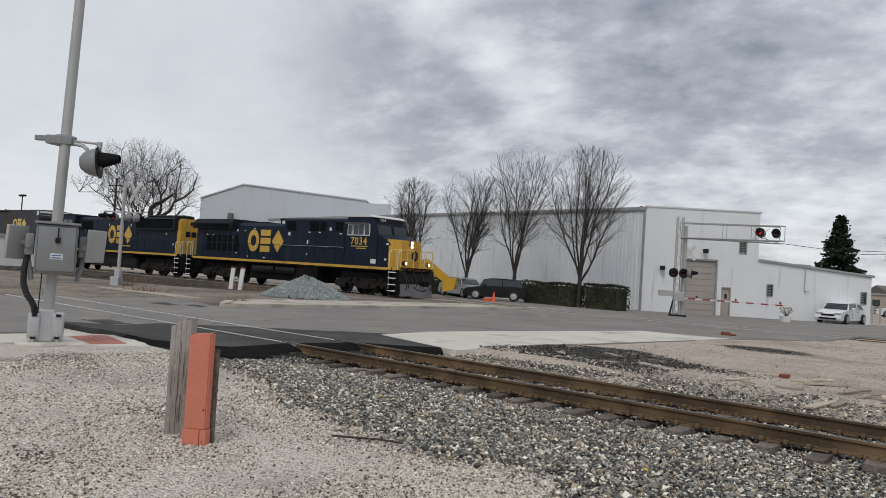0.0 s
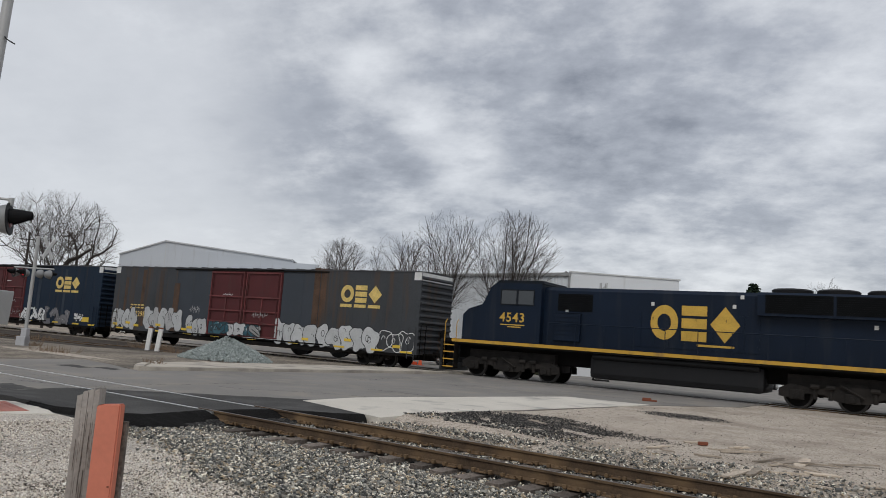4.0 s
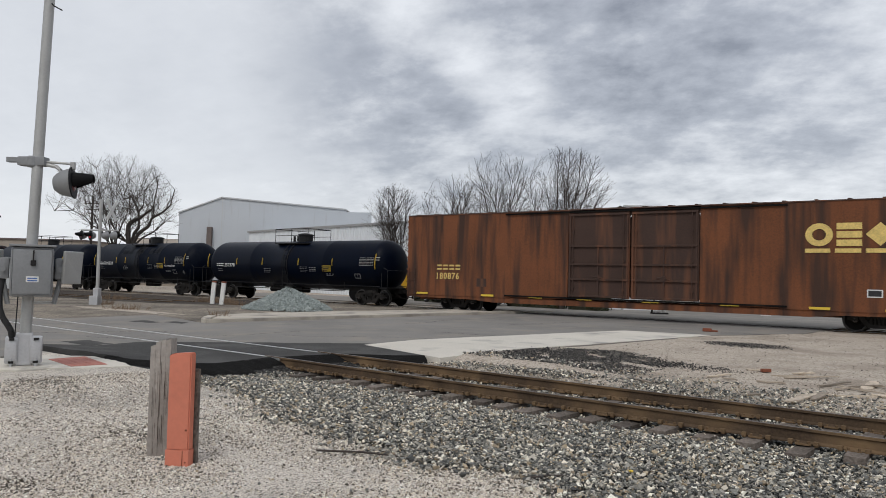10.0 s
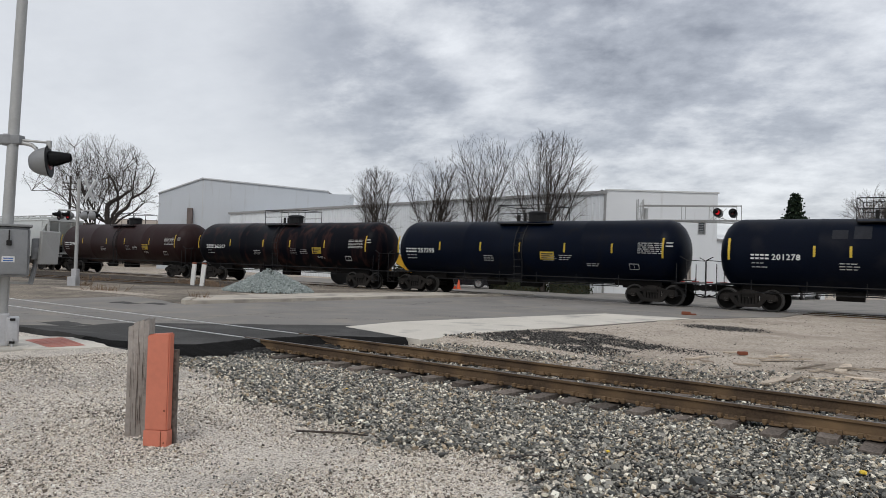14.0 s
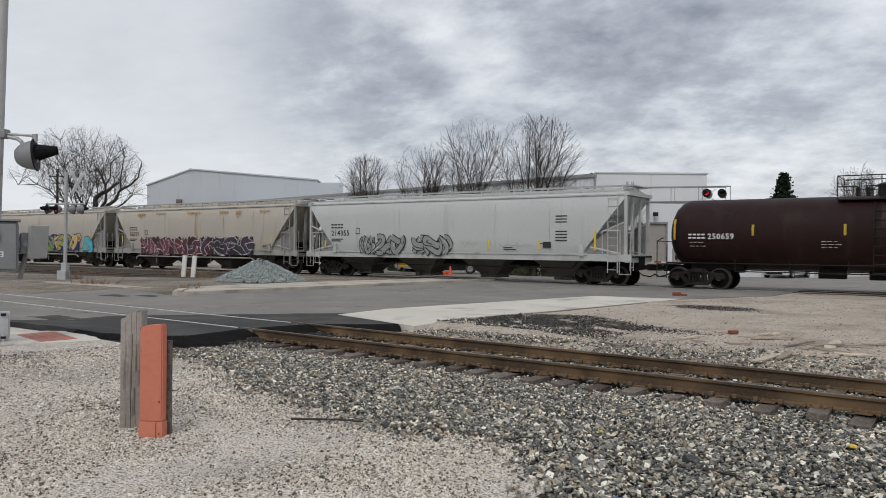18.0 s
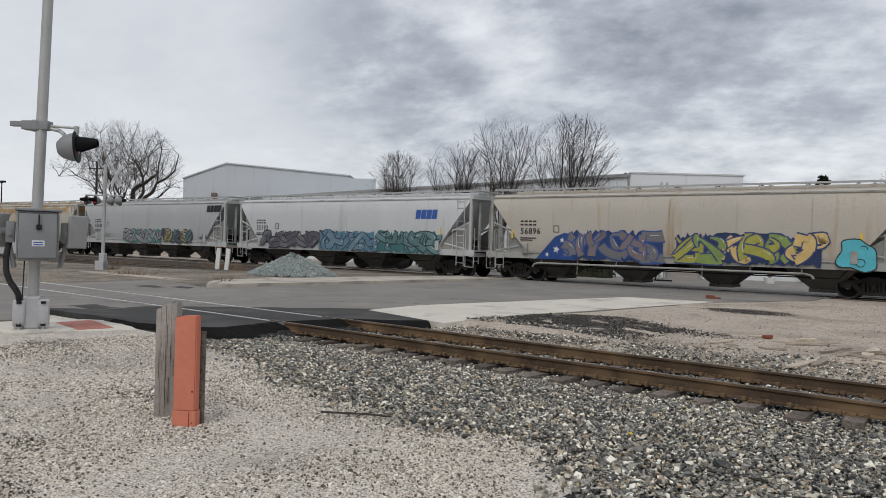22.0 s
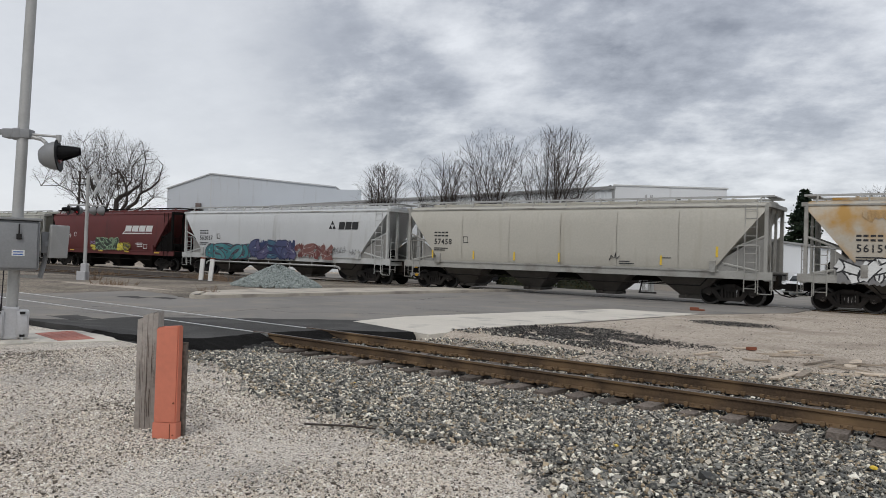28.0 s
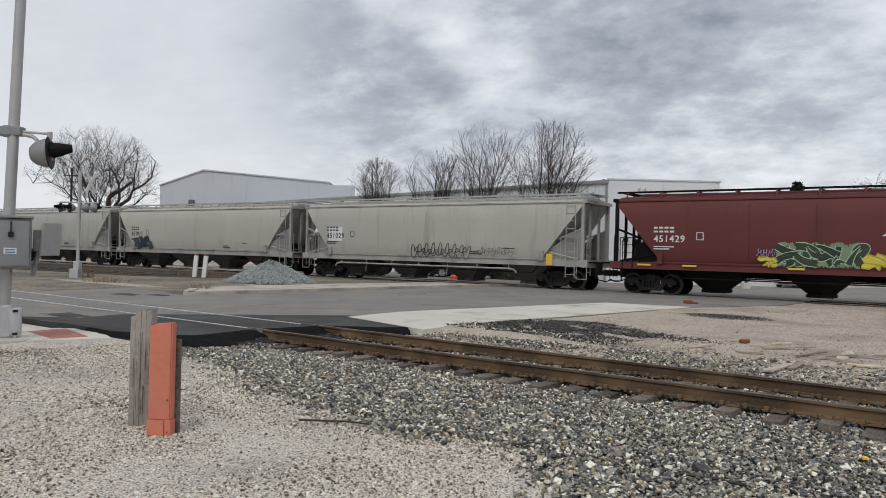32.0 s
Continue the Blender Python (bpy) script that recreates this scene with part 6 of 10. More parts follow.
    for s in (-1, 1):
        pipe(bm, [(-L + 2.6, s * 1.4, 1.1), (-L + 2.9, s * 1.4, 0.78), (L - 2.9, s * 1.4, 0.78), (L - 2.6, s * 1.4, 1.1)], 0.028, 6)
    box(bm, -L + 2.2, L - 2.2, -0.16, 0.16, 0.85, 1.3)
    part("side_rod", bm, M["under"], car)
    if rail:
        bm = B()
        pipe(bm, [(-L + 2.75, -1.50, 0.72), (-L + 2.85, -1.52, 0.86), (-L + 3.1, -1.53, 0.92), (L - 4.1, -1.53, 0.92), (L - 3.85, -1.52, 0.86), (L - 3.75, -1.50, 0.72)], 0.045, 8)
        for i in range(7):
            xx = -L + 3.2 + (2 * L - 7.4) * i / 6
            rod(bm, (xx, -1.5, 0.45 if i % 3 == 1 else 0.92), (xx, -1.46, 1.15), 0.022, 0.022, 5)
        part("side_pipe", bm, sill, car, "pale pipe slung below the side sill")
    # roof: hatch trough and running boards on brackets
    bm = B()
    box(bm, -L + 1.0, L - 1.0, -0.28, 0.28, 4.38, 4.52, 0.03)
    for i in range(9):
        xx = -L + 1.9 + (2 * L - 3.8) * i / 8
        box(bm, xx - 0.06, xx + 0.06, -0.36, 0.36, 4.40, 4.56)
    part("roof_hatch", bm, body, car, "long roof hatch cover")
    plank = M["galv"] if body is not M.get("oxide") else M["under"]
    for s in (-1, 1):
        for y0, y1, z0, z1 in ((0.57, 0.67, 4.56, 4.60), (0.73, 0.83, 4.56, 4.60), (0.89, 1.012, 4.53, 4.61)):
            bm = B()
            box(bm, -L + 0.1, L - 0.1, min(s * y0, s * y1), max(s * y0, s * y1), z0, z1)
            part("running_board", bm, plank, car, "long roof running board")
        bm = B()
        xa, xb = sorted((s * (L - 0.55), s * (L - 0.1)))
        box(bm, xa, xb, -0.56, 0.56, 4.56, 4.60)
        part("end_board", bm, plank, car, "short running board across the roof end")
    for s in (-1, 1):
        def leg(bm):
            rod(bm, (0, s * 1.14, -0.04), (0, s * 1.0, 0.27), 0.04, 0.04, 5)
            box(bm, -0.03, 0.03, min(s * 0.5, s * 1.02), max(s * 0.5, s * 1.02), 0.24, 0.27)
        me = cached(("bracket", s, sill.name), leg, sill)
        for i in range(11):
            part("board_bracket", me, sill, car, at=pose(-L + 0.6 + (2 * L - 1.2) * i / 10, 0, 4.28))
    for i in range(1, 6):
        bm = B()
        xx = -L + 1.0 + (2 * L - 2.0) * i / 6
        e = 0.014
        for (y0, z0), (y1, z1) in zip(prof, prof[1:6]):
            q = [(xx - e, -y0 - 0.004, z0), (xx + e, -y0 - 0.004, z0), (xx + e, -y1 - 0.004, z1), (xx - e, -y1 - 0.004, z1)]
            bm.faces.new([bm.verts.new(p) for p in q])
        bmesh.ops.solidify(bm, geom=bm.faces[:], thickness=0.006)
        part("weld_seam", bm, body, hull)
    for xx in (-L + 1.75, L - 1.75):
        freight_truck(car, xx)
    y = -1.592
    if side_number:
        lettering(side_number, 0.30, -L + 2.05, y, 2.33, ink, hull)
        bars(hull, mark_rows(-L + 2.05, 2.74, 0.95, 0.27, 4), y, ink, "company_mark", "company mark as plain blocks")
        bars(hull, [(-L + 2.05, 2.1, 0.9, 0.05), (-L + 2.05, 2.0, 0.7, 0.05), (-L + 3.9, 2.72, 0.3, 0.03), (-L + 3.9, 2.42, 0.3, 0.03), (-L + 3.9, 2.45, 0.03, 0.28), (-L + 4.17, 2.45, 0.03, 0.28)], y, ink)
    rng = random.Random(int(-x * 10))
    bars(hull, [(L - 4.6, 1.9 + 0.11 * i, rng.uniform(0.4, 0.9), 0.04) for i in range(5)] + [(L - 6.5, 1.7, 0.5, 0.04), (L - 6.5, 1.6, 0.7, 0.04)], y + 0.03, ink)
    return car, y


# -- locomotives --
def six_axle_truck_mesh(bm):
    for s in (-1, 1):
        y0, y1 = (0.95, 1.10) if s > 0 else (-1.10, -0.95)
        prism(bm, [(-2.6, 0.75), (-2.2, 0.95), (-1.2, 0.82), (-0.5, 0.98), (0.5, 0.98), (1.2, 0.82), (2.2, 0.95), (2.6, 0.75), (2.6, 0.45), (2.1, 0.40), (1.6, 0.62), (1.0, 0.62), (0.5, 0.38), (-0.5, 0.38), (-1.0, 0.62), (-1.6, 0.62), (-2.1, 0.40), (-2.6, 0.45)], "y", y0, y1)
        for x in (-1.93, 0, 1.93):
            box(bm, x - 0.26, x + 0.26, s * 1.1 - 0.08, s * 1.1 + 0.08, 0.36, 0.74, 0.03)
            rod(bm, (x, s * 1.1, 0.52), (x, s * 1.24, 0.52), 0.13, 0.11, 12)
        for x in (-1.3, -0.75, 0.75, 1.3):
            rod(bm, (x, s * 1.06, 0.42), (x, s * 1.06, 0.82), 0.09, 0.09, 8)
            rod(bm, (x - 0.15, s * 1.16, 0.9), (x + 0.15, s * 1.16, 0.9), 0.09, 0.09, 8)
        rod(bm, (-0.4, s * 1.16, 1.0), (0.4, s * 1.2, 0.6), 0.05, 0.05, 6)
    box(bm, -0.5, 0.5, -1.0, 1.0, 0.7, 1.1)
    box(bm, -2.5, 2.5, -0.45, 0.45, 0.5, 0.9)
    box(bm, -2.3, 2.3, -0.9, 0.9, 0.85, 1.32)


def loco_truck(car, x):
    t = part("truck", cached("six_axle", six_axle_truck_mesh, M["truck"]), M["truck"], car, "six-wheel locomotive truck", at=pose(x, 0, 0))
    for d in (-1.93, 0, 1.93):
        wheelset(t, d, 0.52)


def handrail(car, x0, x1, y, z0, z1, n, material):
    bm = B()
    for i in range(n + 1):
        x = x0 + (x1 - x0) * i / n
        rod(bm, (x, y, z0), (x, y, z1), 0.018, 0.018, 5)
    rod(bm, (x0, y, z1), (x1, y, z1), 0.02, 0.02, 5)
    return part("handrail", bm, material, car)


def steps(car, x, s, material):
    """Corner steps, with stanchions."""
    bm = B()
    for z in (0.36, 0.72, 1.08, 1.42):
        box(bm, x - 0.32, x + 0.32, s * 1.5 - 0.16, s * 1.5 + 0.16, z, z + 0.035)
    box(bm, x - 0.35, x - 0.32, s * 1.5 - 0.2, s * 1.5 + 0.2, 0.3, 1.6)
    box(bm, x + 0.32, x + 0.35, s * 1.5 - 0.2, s * 1.5 + 0.2, 0.3, 1.6)
    part("steps", bm, M["under"], car)
    bm = B()
    for d in (-0.33, 0.33):
        pipe(bm, [(x + d, s * 1.58, 0.45), (x + d, s * 1.60, 2.55), (x + d, s * 1.45, 2.72)], 0.022, 5)
    for z in (0.385, 0.745, 1.105, 1.445):
        box(bm, x - 0.32, x + 0.32, s * 1.655 - 0.012, s * 1.655 + 0.012, z - 0.03, z + 0.03)
    part("step_edge", bm, material, car, "pale step edges and grab rails")


def pilot(car, x, s):
    bm = B()
    xa, xb = sorted((s * (x - 0.12), s * x))
    box(bm, xa, xb, -1.5, 1.5, 0.55, 1.75)
    part("pilot_plate", bm, M["black"], car)
    bm = B()
    for side in (-1, 1):
        v = [bm.verts.new(p) for p in ((s * (x + 0.55), 0, 0.12), (s * (x + 0.05), side * 1.45, 0.12), (s * (x + 0.0), side * 1.45, 0.78), (s * (x + 0.32), 0, 0.85))]
        bm.faces.new(v)
    bmesh.ops.solidify(bm, geom=bm.faces[:], thickness=0.04)
    part("snow_plough", bm, M["grey_box"], car, "scuffed grey snow plough")
    for y in (-0.9, -0.6, 0.6, 0.9):
        bm = B()
        pipe(bm, [(s * x, y, 1.2), (s * (x + 0.22), y, 1.0), (s * (x + 0.18), y, 0.6)], 0.03, 6)
        part("air_hose", bm, M["rubber"], car)
    coupler(car, s * (x + 0.35), s)


def underbody(car, x0, x1, zdeck):
    bm = B()
    box(bm, x0, x1, -1.0, 1.0, zdeck - 0.32, zdeck - 0.19)
    for s in (-1, 1):
        y = s * 1.52
        box(bm, x0 + 0.7, x1 - 0.7, min(y, y - s * 0.25), max(y, y - s * 0.25), zdeck - 0.24, zdeck)
    box(bm, x0, x1, -1.3, 1.3, zdeck - 0.2, zdeck)
    box(bm, x0 + 0.6, x1 - 0.6, -0.55, 0.55, 0.85, zdeck - 0.3)
    part("frame", bm, M["under"], car)
    bm = B()
    for s in (-1, 1):
        y = s * 1.525
        box(bm, x0 + 0.65, x1 - 0.65, min(y, y + s * 0.012), max(y, y + s * 0.012), zdeck - 0.16, zdeck - 0.01)
    part("side_stripe", bm, M["yellow"], car, "yellow stripe along the walkway edge")


def hood(car, x0, x1, w, z0, z1, material, name="hood", chamfer=0.18):
    bm = B()
    prism(bm, [(-w, z0), (w, z0), (w, z1 - chamfer), (w - chamfer, z1), (-w + chamfer, z1), (-w, z1 - chamfer)], "x", x0, x1)
    return part(name, bm, material, car)


def hood_doors(car, parent, x0, x1, n, w, z0, z1):
    for s in (-1, 1):
        for i in range(n):
            a, b = x0 + (x1 - x0) * i / n, x0 + (x1 - x0) * (i + 1) / n
            bm = B()
            box(bm, a + 0.03, b - 0.03, min(s * w, s * (w + 0.022)), max(s * w, s * (w + 0.022)), z0, z1, 0.006)
            for z in (z0 + 0.25, z1 - 0.3):
                rod(bm, (b - 0.12, s * (w + 0.03), z), (b - 0.12, s * (w + 0.03), z + 0.12), 0.014, 0.014, 5)
            part("hood_door", bm, M["navy"], parent)


def grille(parent, x0, x1, w, z0, z1, slats, name="grille"):
    bm = B()
    box(bm, x0, x1, -w - 0.02, -w, z0, z1)
    for i in range(slats):
        z = z0 + (z1 - z0) * (i + 0.5) / slats
        box(bm, x0 + 0.03, x1 - 0.03, -w - 0.045, -w - 0.02, z - 0.012, z + 0.012)
    part(name, bm, M["grille"], parent)


def cab_windows(cab, xs, w, z0, z1, rim):
    for a, b in xs:
        bm = B()
        box(bm, a, b, -w - 0.012, -w - 0.004, z0, z1)
        g = part("cab_window", bm, M["window"], cab)
        bm = B()
        for x0, x1, c, d in ((a - 0.05, b + 0.05, z1, z1 + 0.05), (a - 0.05, b + 0.05, z0 - 0.05, z0), (a - 0.05, a, z0, z1), (b, b + 0.05, z0, z1)):
            box(bm, x0, x1, -w - 0.03, -w, c, d)
        part("window_frame", bm, rim, g)


def lead_locomotive(x):
    car = thing("lead_locomotive", pose(x, 0, 0), "dark blue diesel locomotive with a yellow nose, headlights lit", "locomotive", "freight train")
    CARS.append((car, x))
    zd = 1.72
    underbody(car, -10.9, 9.9, zd)
    h1 = hood(car, -10.45, -5.9, 1.45, 3.75, 4.45, M["navy_roof"], "radiator_housing", 0.30)
    grille(h1, -10.1, -6.2, 1.45, 3.82, 4.1, 4)
    h2 = hood(car, -10.4, -0.33, 1.08, zd, 4.2, M["navy"], "engine_hood", 0.2)
    hood_doors(car, h2, -10.0, -5.6, 6, 1.08, 1.95, 3.6)
    hood_doors(car, h2, -5.4, -0.6, 7, 1.08, 1.95, 3.85)
    for i in range(6):
        grille(h2, -9.1 + 0.62 * i, -8.65 + 0.62 * i, 1.1, 2.2, 3.3, 10)
    h3 = hood(car, -0.33, 5.45, 1.42, zd, 4.52, M["navy"], "equipment_cabinet", 0.12)
    for a, b in ((-0.1, 0.75), (2.1, 2.9), (3.05, 3.55), (4.4, 5.05)):
        grille(h3, a, b, 1.42, 3.72, 4.32, 7)
    hood_doors(car, h3, 1.8, 5.3, 4, 1.42, 1.95, 3.5)
    # cab with raked windscreen, and the nose
    bm = B()
    prism(bm, [(5.45, zd), (8.0, zd), (8.0, 3.25), (7.6, 4.35), (7.35, 4.62), (5.45, 4.62)], "y", -1.5, 1.5)
    cab = part("cab", bm, M["navy"], car)
    bm = B()
    prism(bm, [(5.3, 4.62), (7.5, 4.62), (7.2, 4.78), (5.4, 4.80)], "y", -1.44, 1.44)
    part("cab_roof", bm, M["cab_white"], cab, "white cab roof")
    cab_windows(cab, ((5.60, 5.90), (6.04, 6.44), (6.50, 6.88), (6.98, 7.33)), 1.5, 3.55, 4.12, M["cab_white"])
    bm = B()
    box(bm, 5.6, 7.3, -1.85, -1.5, 4.2, 4.24)
    part("sun_visor", bm, M["grey_box"], cab)
    bm = B()
    for y0, y1 in ((-1.3, -0.12), (0.12, 1.3)):
        q = [(7.975, y0, 3.38), (7.975, y1, 3.38), (7.69, y1, 4.18), (7.69, y0, 4.18)]
        bm.faces.new([bm.verts.new((p[0] + 0.02, p[1], p[2])) for p in q])
    bmesh.ops.solidify(bm, geom=bm.faces[:], thickness=0.012)
    part("windscreen", bm, M["window"], cab)
    bm = B()
    box(bm, 7.3, 7.62, -1.15, 1.15, 4.36, 4.62, 0.02)
    part("number_board_housing", bm, M["black"], cab)
    lettering("7034", 0.17, 7.66, -1.0, 4.40, M["white_mark"], cab).rotation_euler = (0, 0, radians(90))
    # nose: blue sides, yellow front
    bm = B()
    prism(bm, [(8.0, zd), (8.9, zd), (8.9, 3.05), (8.75, 3.3), (8.0, 3.62)], "y", -1.46, 1.46)
    part("nose_side", bm, M["navy"], car)
    bm = B()
    prism(bm, [(8.9, -1.46), (9.42, -0.88), (9.42, 0.88), (8.9, 1.46)], "z", zd, 2.98)
    prism(bm, [(8.76, -1.44), (9.34, -0.86), (9.34, 0.86), (8.76, 1.44)], "z", 2.98, 3.34)
    nose = part("nose", bm, M["yellow"], car, "blunt yellow nose")
    bm = B()
    box(bm, 9.33, 9.40, -0.17, 0.17, 2.84, 3.36, 0.02)
    hh = part("headlight_housing", bm, M["black"], nose)
    for z in (2.99, 3.21):
        bm = B()
        lathe(bm, [(9.40, 0.10), (9.44, 0.10), (9.445, 0.02)], 14, (0, 0.0, z), "x")
        part("headlight", bm, M["warm_lamp"], hh, "lit warm headlight")
    bm = B()
    box(bm, 9.42, 9.45, -0.80, -0.22, 1.85, 2.82, 0.01)
    part("nose_door", bm, M["yellow"], nose, "yellow nose door")
    bm = B()
    lathe(bm, [(9.42, 0.30), (9.435, 0.30), (9.436, 0.17), (9.42, 0.17)], 20, (0, 0.28, 2.45), "x")
    part("nose_emblem", bm, M["navy"], nose, "dark blue emblem ring")
    for y in (-0.88, 0.88):
        bm = B()
        pipe(bm, [(9.44, y * 0.9, 1.9), (9.52, y * 0.9, 2.0), (9.52, y * 0.9, 2.8), (9.44, y * 0.9, 2.9)], 0.018, 6)
        part("nose_grab", bm, M["yellow"], nose)
    pilot(car, 9.9, 1)
    for y in (-1.05, 1.05):
        bm = B()
        lathe(bm, [(9.72, 0.13), (9.9, 0.13), (9.91, 0.10)], 14, (0, y, 1.98), "x")
        dl = part("ditch_light", bm, M["black"], car, "black ditch light housing")
        bm = B()
        lathe(bm, [(9.905, 0.095), (9.93, 0.09), (9.935, 0.02)], 12, (0, y, 1.98), "x")
        part("lamp_lens", bm, M["warm_lamp"], dl, "lit ditch light")
    for y0, y1 in ((-1.42, -0.3), (0.3, 1.42)):
        bm = B()
        for y in (y0, (y0 + y1) / 2, y1):
            rod(bm, (9.85, y, zd), (9.85, y, 2.75), 0.025, 0.025, 5)
        for z in (2.2, 2.75):
            rod(bm, (9.85, y0, z), (9.85, y1, z), 0.025, 0.025, 5)
        if y0 < 0:
            rod(bm, (9.85, y0, 2.75), (9.2, y0, 2.75), 0.022, 0.022, 5)
            rod(bm, (9.5, y0, zd), (9.5, y0, 2.75), 0.022, 0.022, 5)
        part("front_railing", bm, M["yellow_faded"], car, "yellow front platform railing")
    bm = B()
    box(bm, 9.3, 9.9, -1.5, 1.5, zd - 0.16, zd + 0.02)
    part("front_platform", bm, M["yellow"], car)
    # coupler levers and hoses hanging at the front
    for y in (-1.25, -0.35, 0.35, 1.2):
        bm = B()
        pipe(bm, [(9.92, y, 1.5), (10.12, y * 0.97, 1.25), (10.2, y * 0.95, 0.8), (10.1, y * 0.9, 0.45)], 0.028, 6)
        part("cable_hose", bm, M["rubber"], car)
    for s in (-1, 1):
        steps(car, 9.45, s, M["white_mark"])
        steps(car, -10.45, s, M["white_mark"])
    handrail(car, -10.1, -0.6, -1.5, zd, 2.75, 9, M["navy"])
    handrail(car, -10.1, -0.6, 1.5, zd, 2.75, 9, M["navy"])
    handrail(car, -0.5, 5.2, -1.5, 2.7, 2.76, 4, M["grey_box"])
    # tanks and gear below the deck
    bm = B()
    for x0, x1 in ((-3.4, -1.2), (-1.0, 0.9)):
        rod(bm, (x0, -1.2, 1.15), (x1, -1.2, 1.15), 0.26, 0.26, 16)
    part("air_reservoir", bm, M["black"], car)
    bm = B()
    box(bm, -4.0, 2.2, -1.15, 1.15, 0.45, 1.45, 0.12)
    box(bm, 1.05, 3.05, -1.45, -0.8, 0.6, 1.5, 0.03)
    box(bm, -5.0, -4.15, -1.4, -0.9, 0.7, 1.45, 0.03)
    part("fuel_tank", bm, M["under"], car)
    for xx in (-6.9, 6.9):
        loco_truck(car, xx)
    coupler(car, -11.1, -1)
    bm = B()
    for i in range(4):
        box(bm, -5.0 + i * 0.5, -4.7 + i * 0.5, -0.5, 0.5, 4.2, 4.28)
    box(bm, -5.6, -3.0, -0.7, 0.7, 4.2, 4.32, 0.02)
    rod(bm, (-1.9, -0.4, 4.2), (-1.9, -0.4, 4.5), 0.05)
    for d in (-0.15, 0, 0.15):
        rod(bm, (-1.9, -0.4 + d, 4.5), (-1.5, -0.4 + d, 4.52), 0.03, 0.08, 8)
    part("roof_gear", bm, M["black"], car, "exhaust hatch and horn on the roof")
    emblem(car, -4.42, 2.25, 3.75, 1.5, -1.11, M["yellow_mark"], False)
    lettering("7034", 0.45, 5.82, -1.504, 2.97, M["yellow_mark"], cab)
    bars(car, [(5.9, 2.84, 1.35, 0.05), (6.3, 2.72, 0.8, 0.05)], -1.503, M["yellow_mark"])
    for xx, z, w, h in ((-9.2, 3.3, 0.16, 0.07), (-8.5, 3.27, 0.12, 0.07), (-6.35, 3.15, 0.24, 0.06), (-5.7, 3.6, 0.15, 0.14), (-4.85, 3.62, 0.12, 0.08), (-3.85, 3.78, 0.16, 0.06), (-5.7, 2.05, 0.14, 0.1), (-4.45, 1.88, 0.2, 0.06), (-2.75, 1.84, 0.28, 0.07),
                        (0.1, 3.4, 0.2, 0.2), (1.9, 2.9, 0.14, 0.22), (2.0, 3.6, 0.18, 0.06), (2.95, 3.6, 0.18, 0.06), (3.9, 3.75, 0.2, 0.2), (4.8, 3.55, 0.2, 0.06), (1.9, 2.2, 0.1, 0.1), (8.7, 3.0, 0.18, 0.1), (8.6, 2.1, 0.16, 0.1), (7.55, 1.88, 0.42, 0.26)):
        bm = B()
        plate(bm, xx, xx + w, z, z + h, -1.504 if xx > 5.45 and xx < 8 else -1.465 if xx > 8 else -1.447 if xx > -0.4 else -1.107)
        part("warning_decal", bm, M["white_mark"], car)
    return car


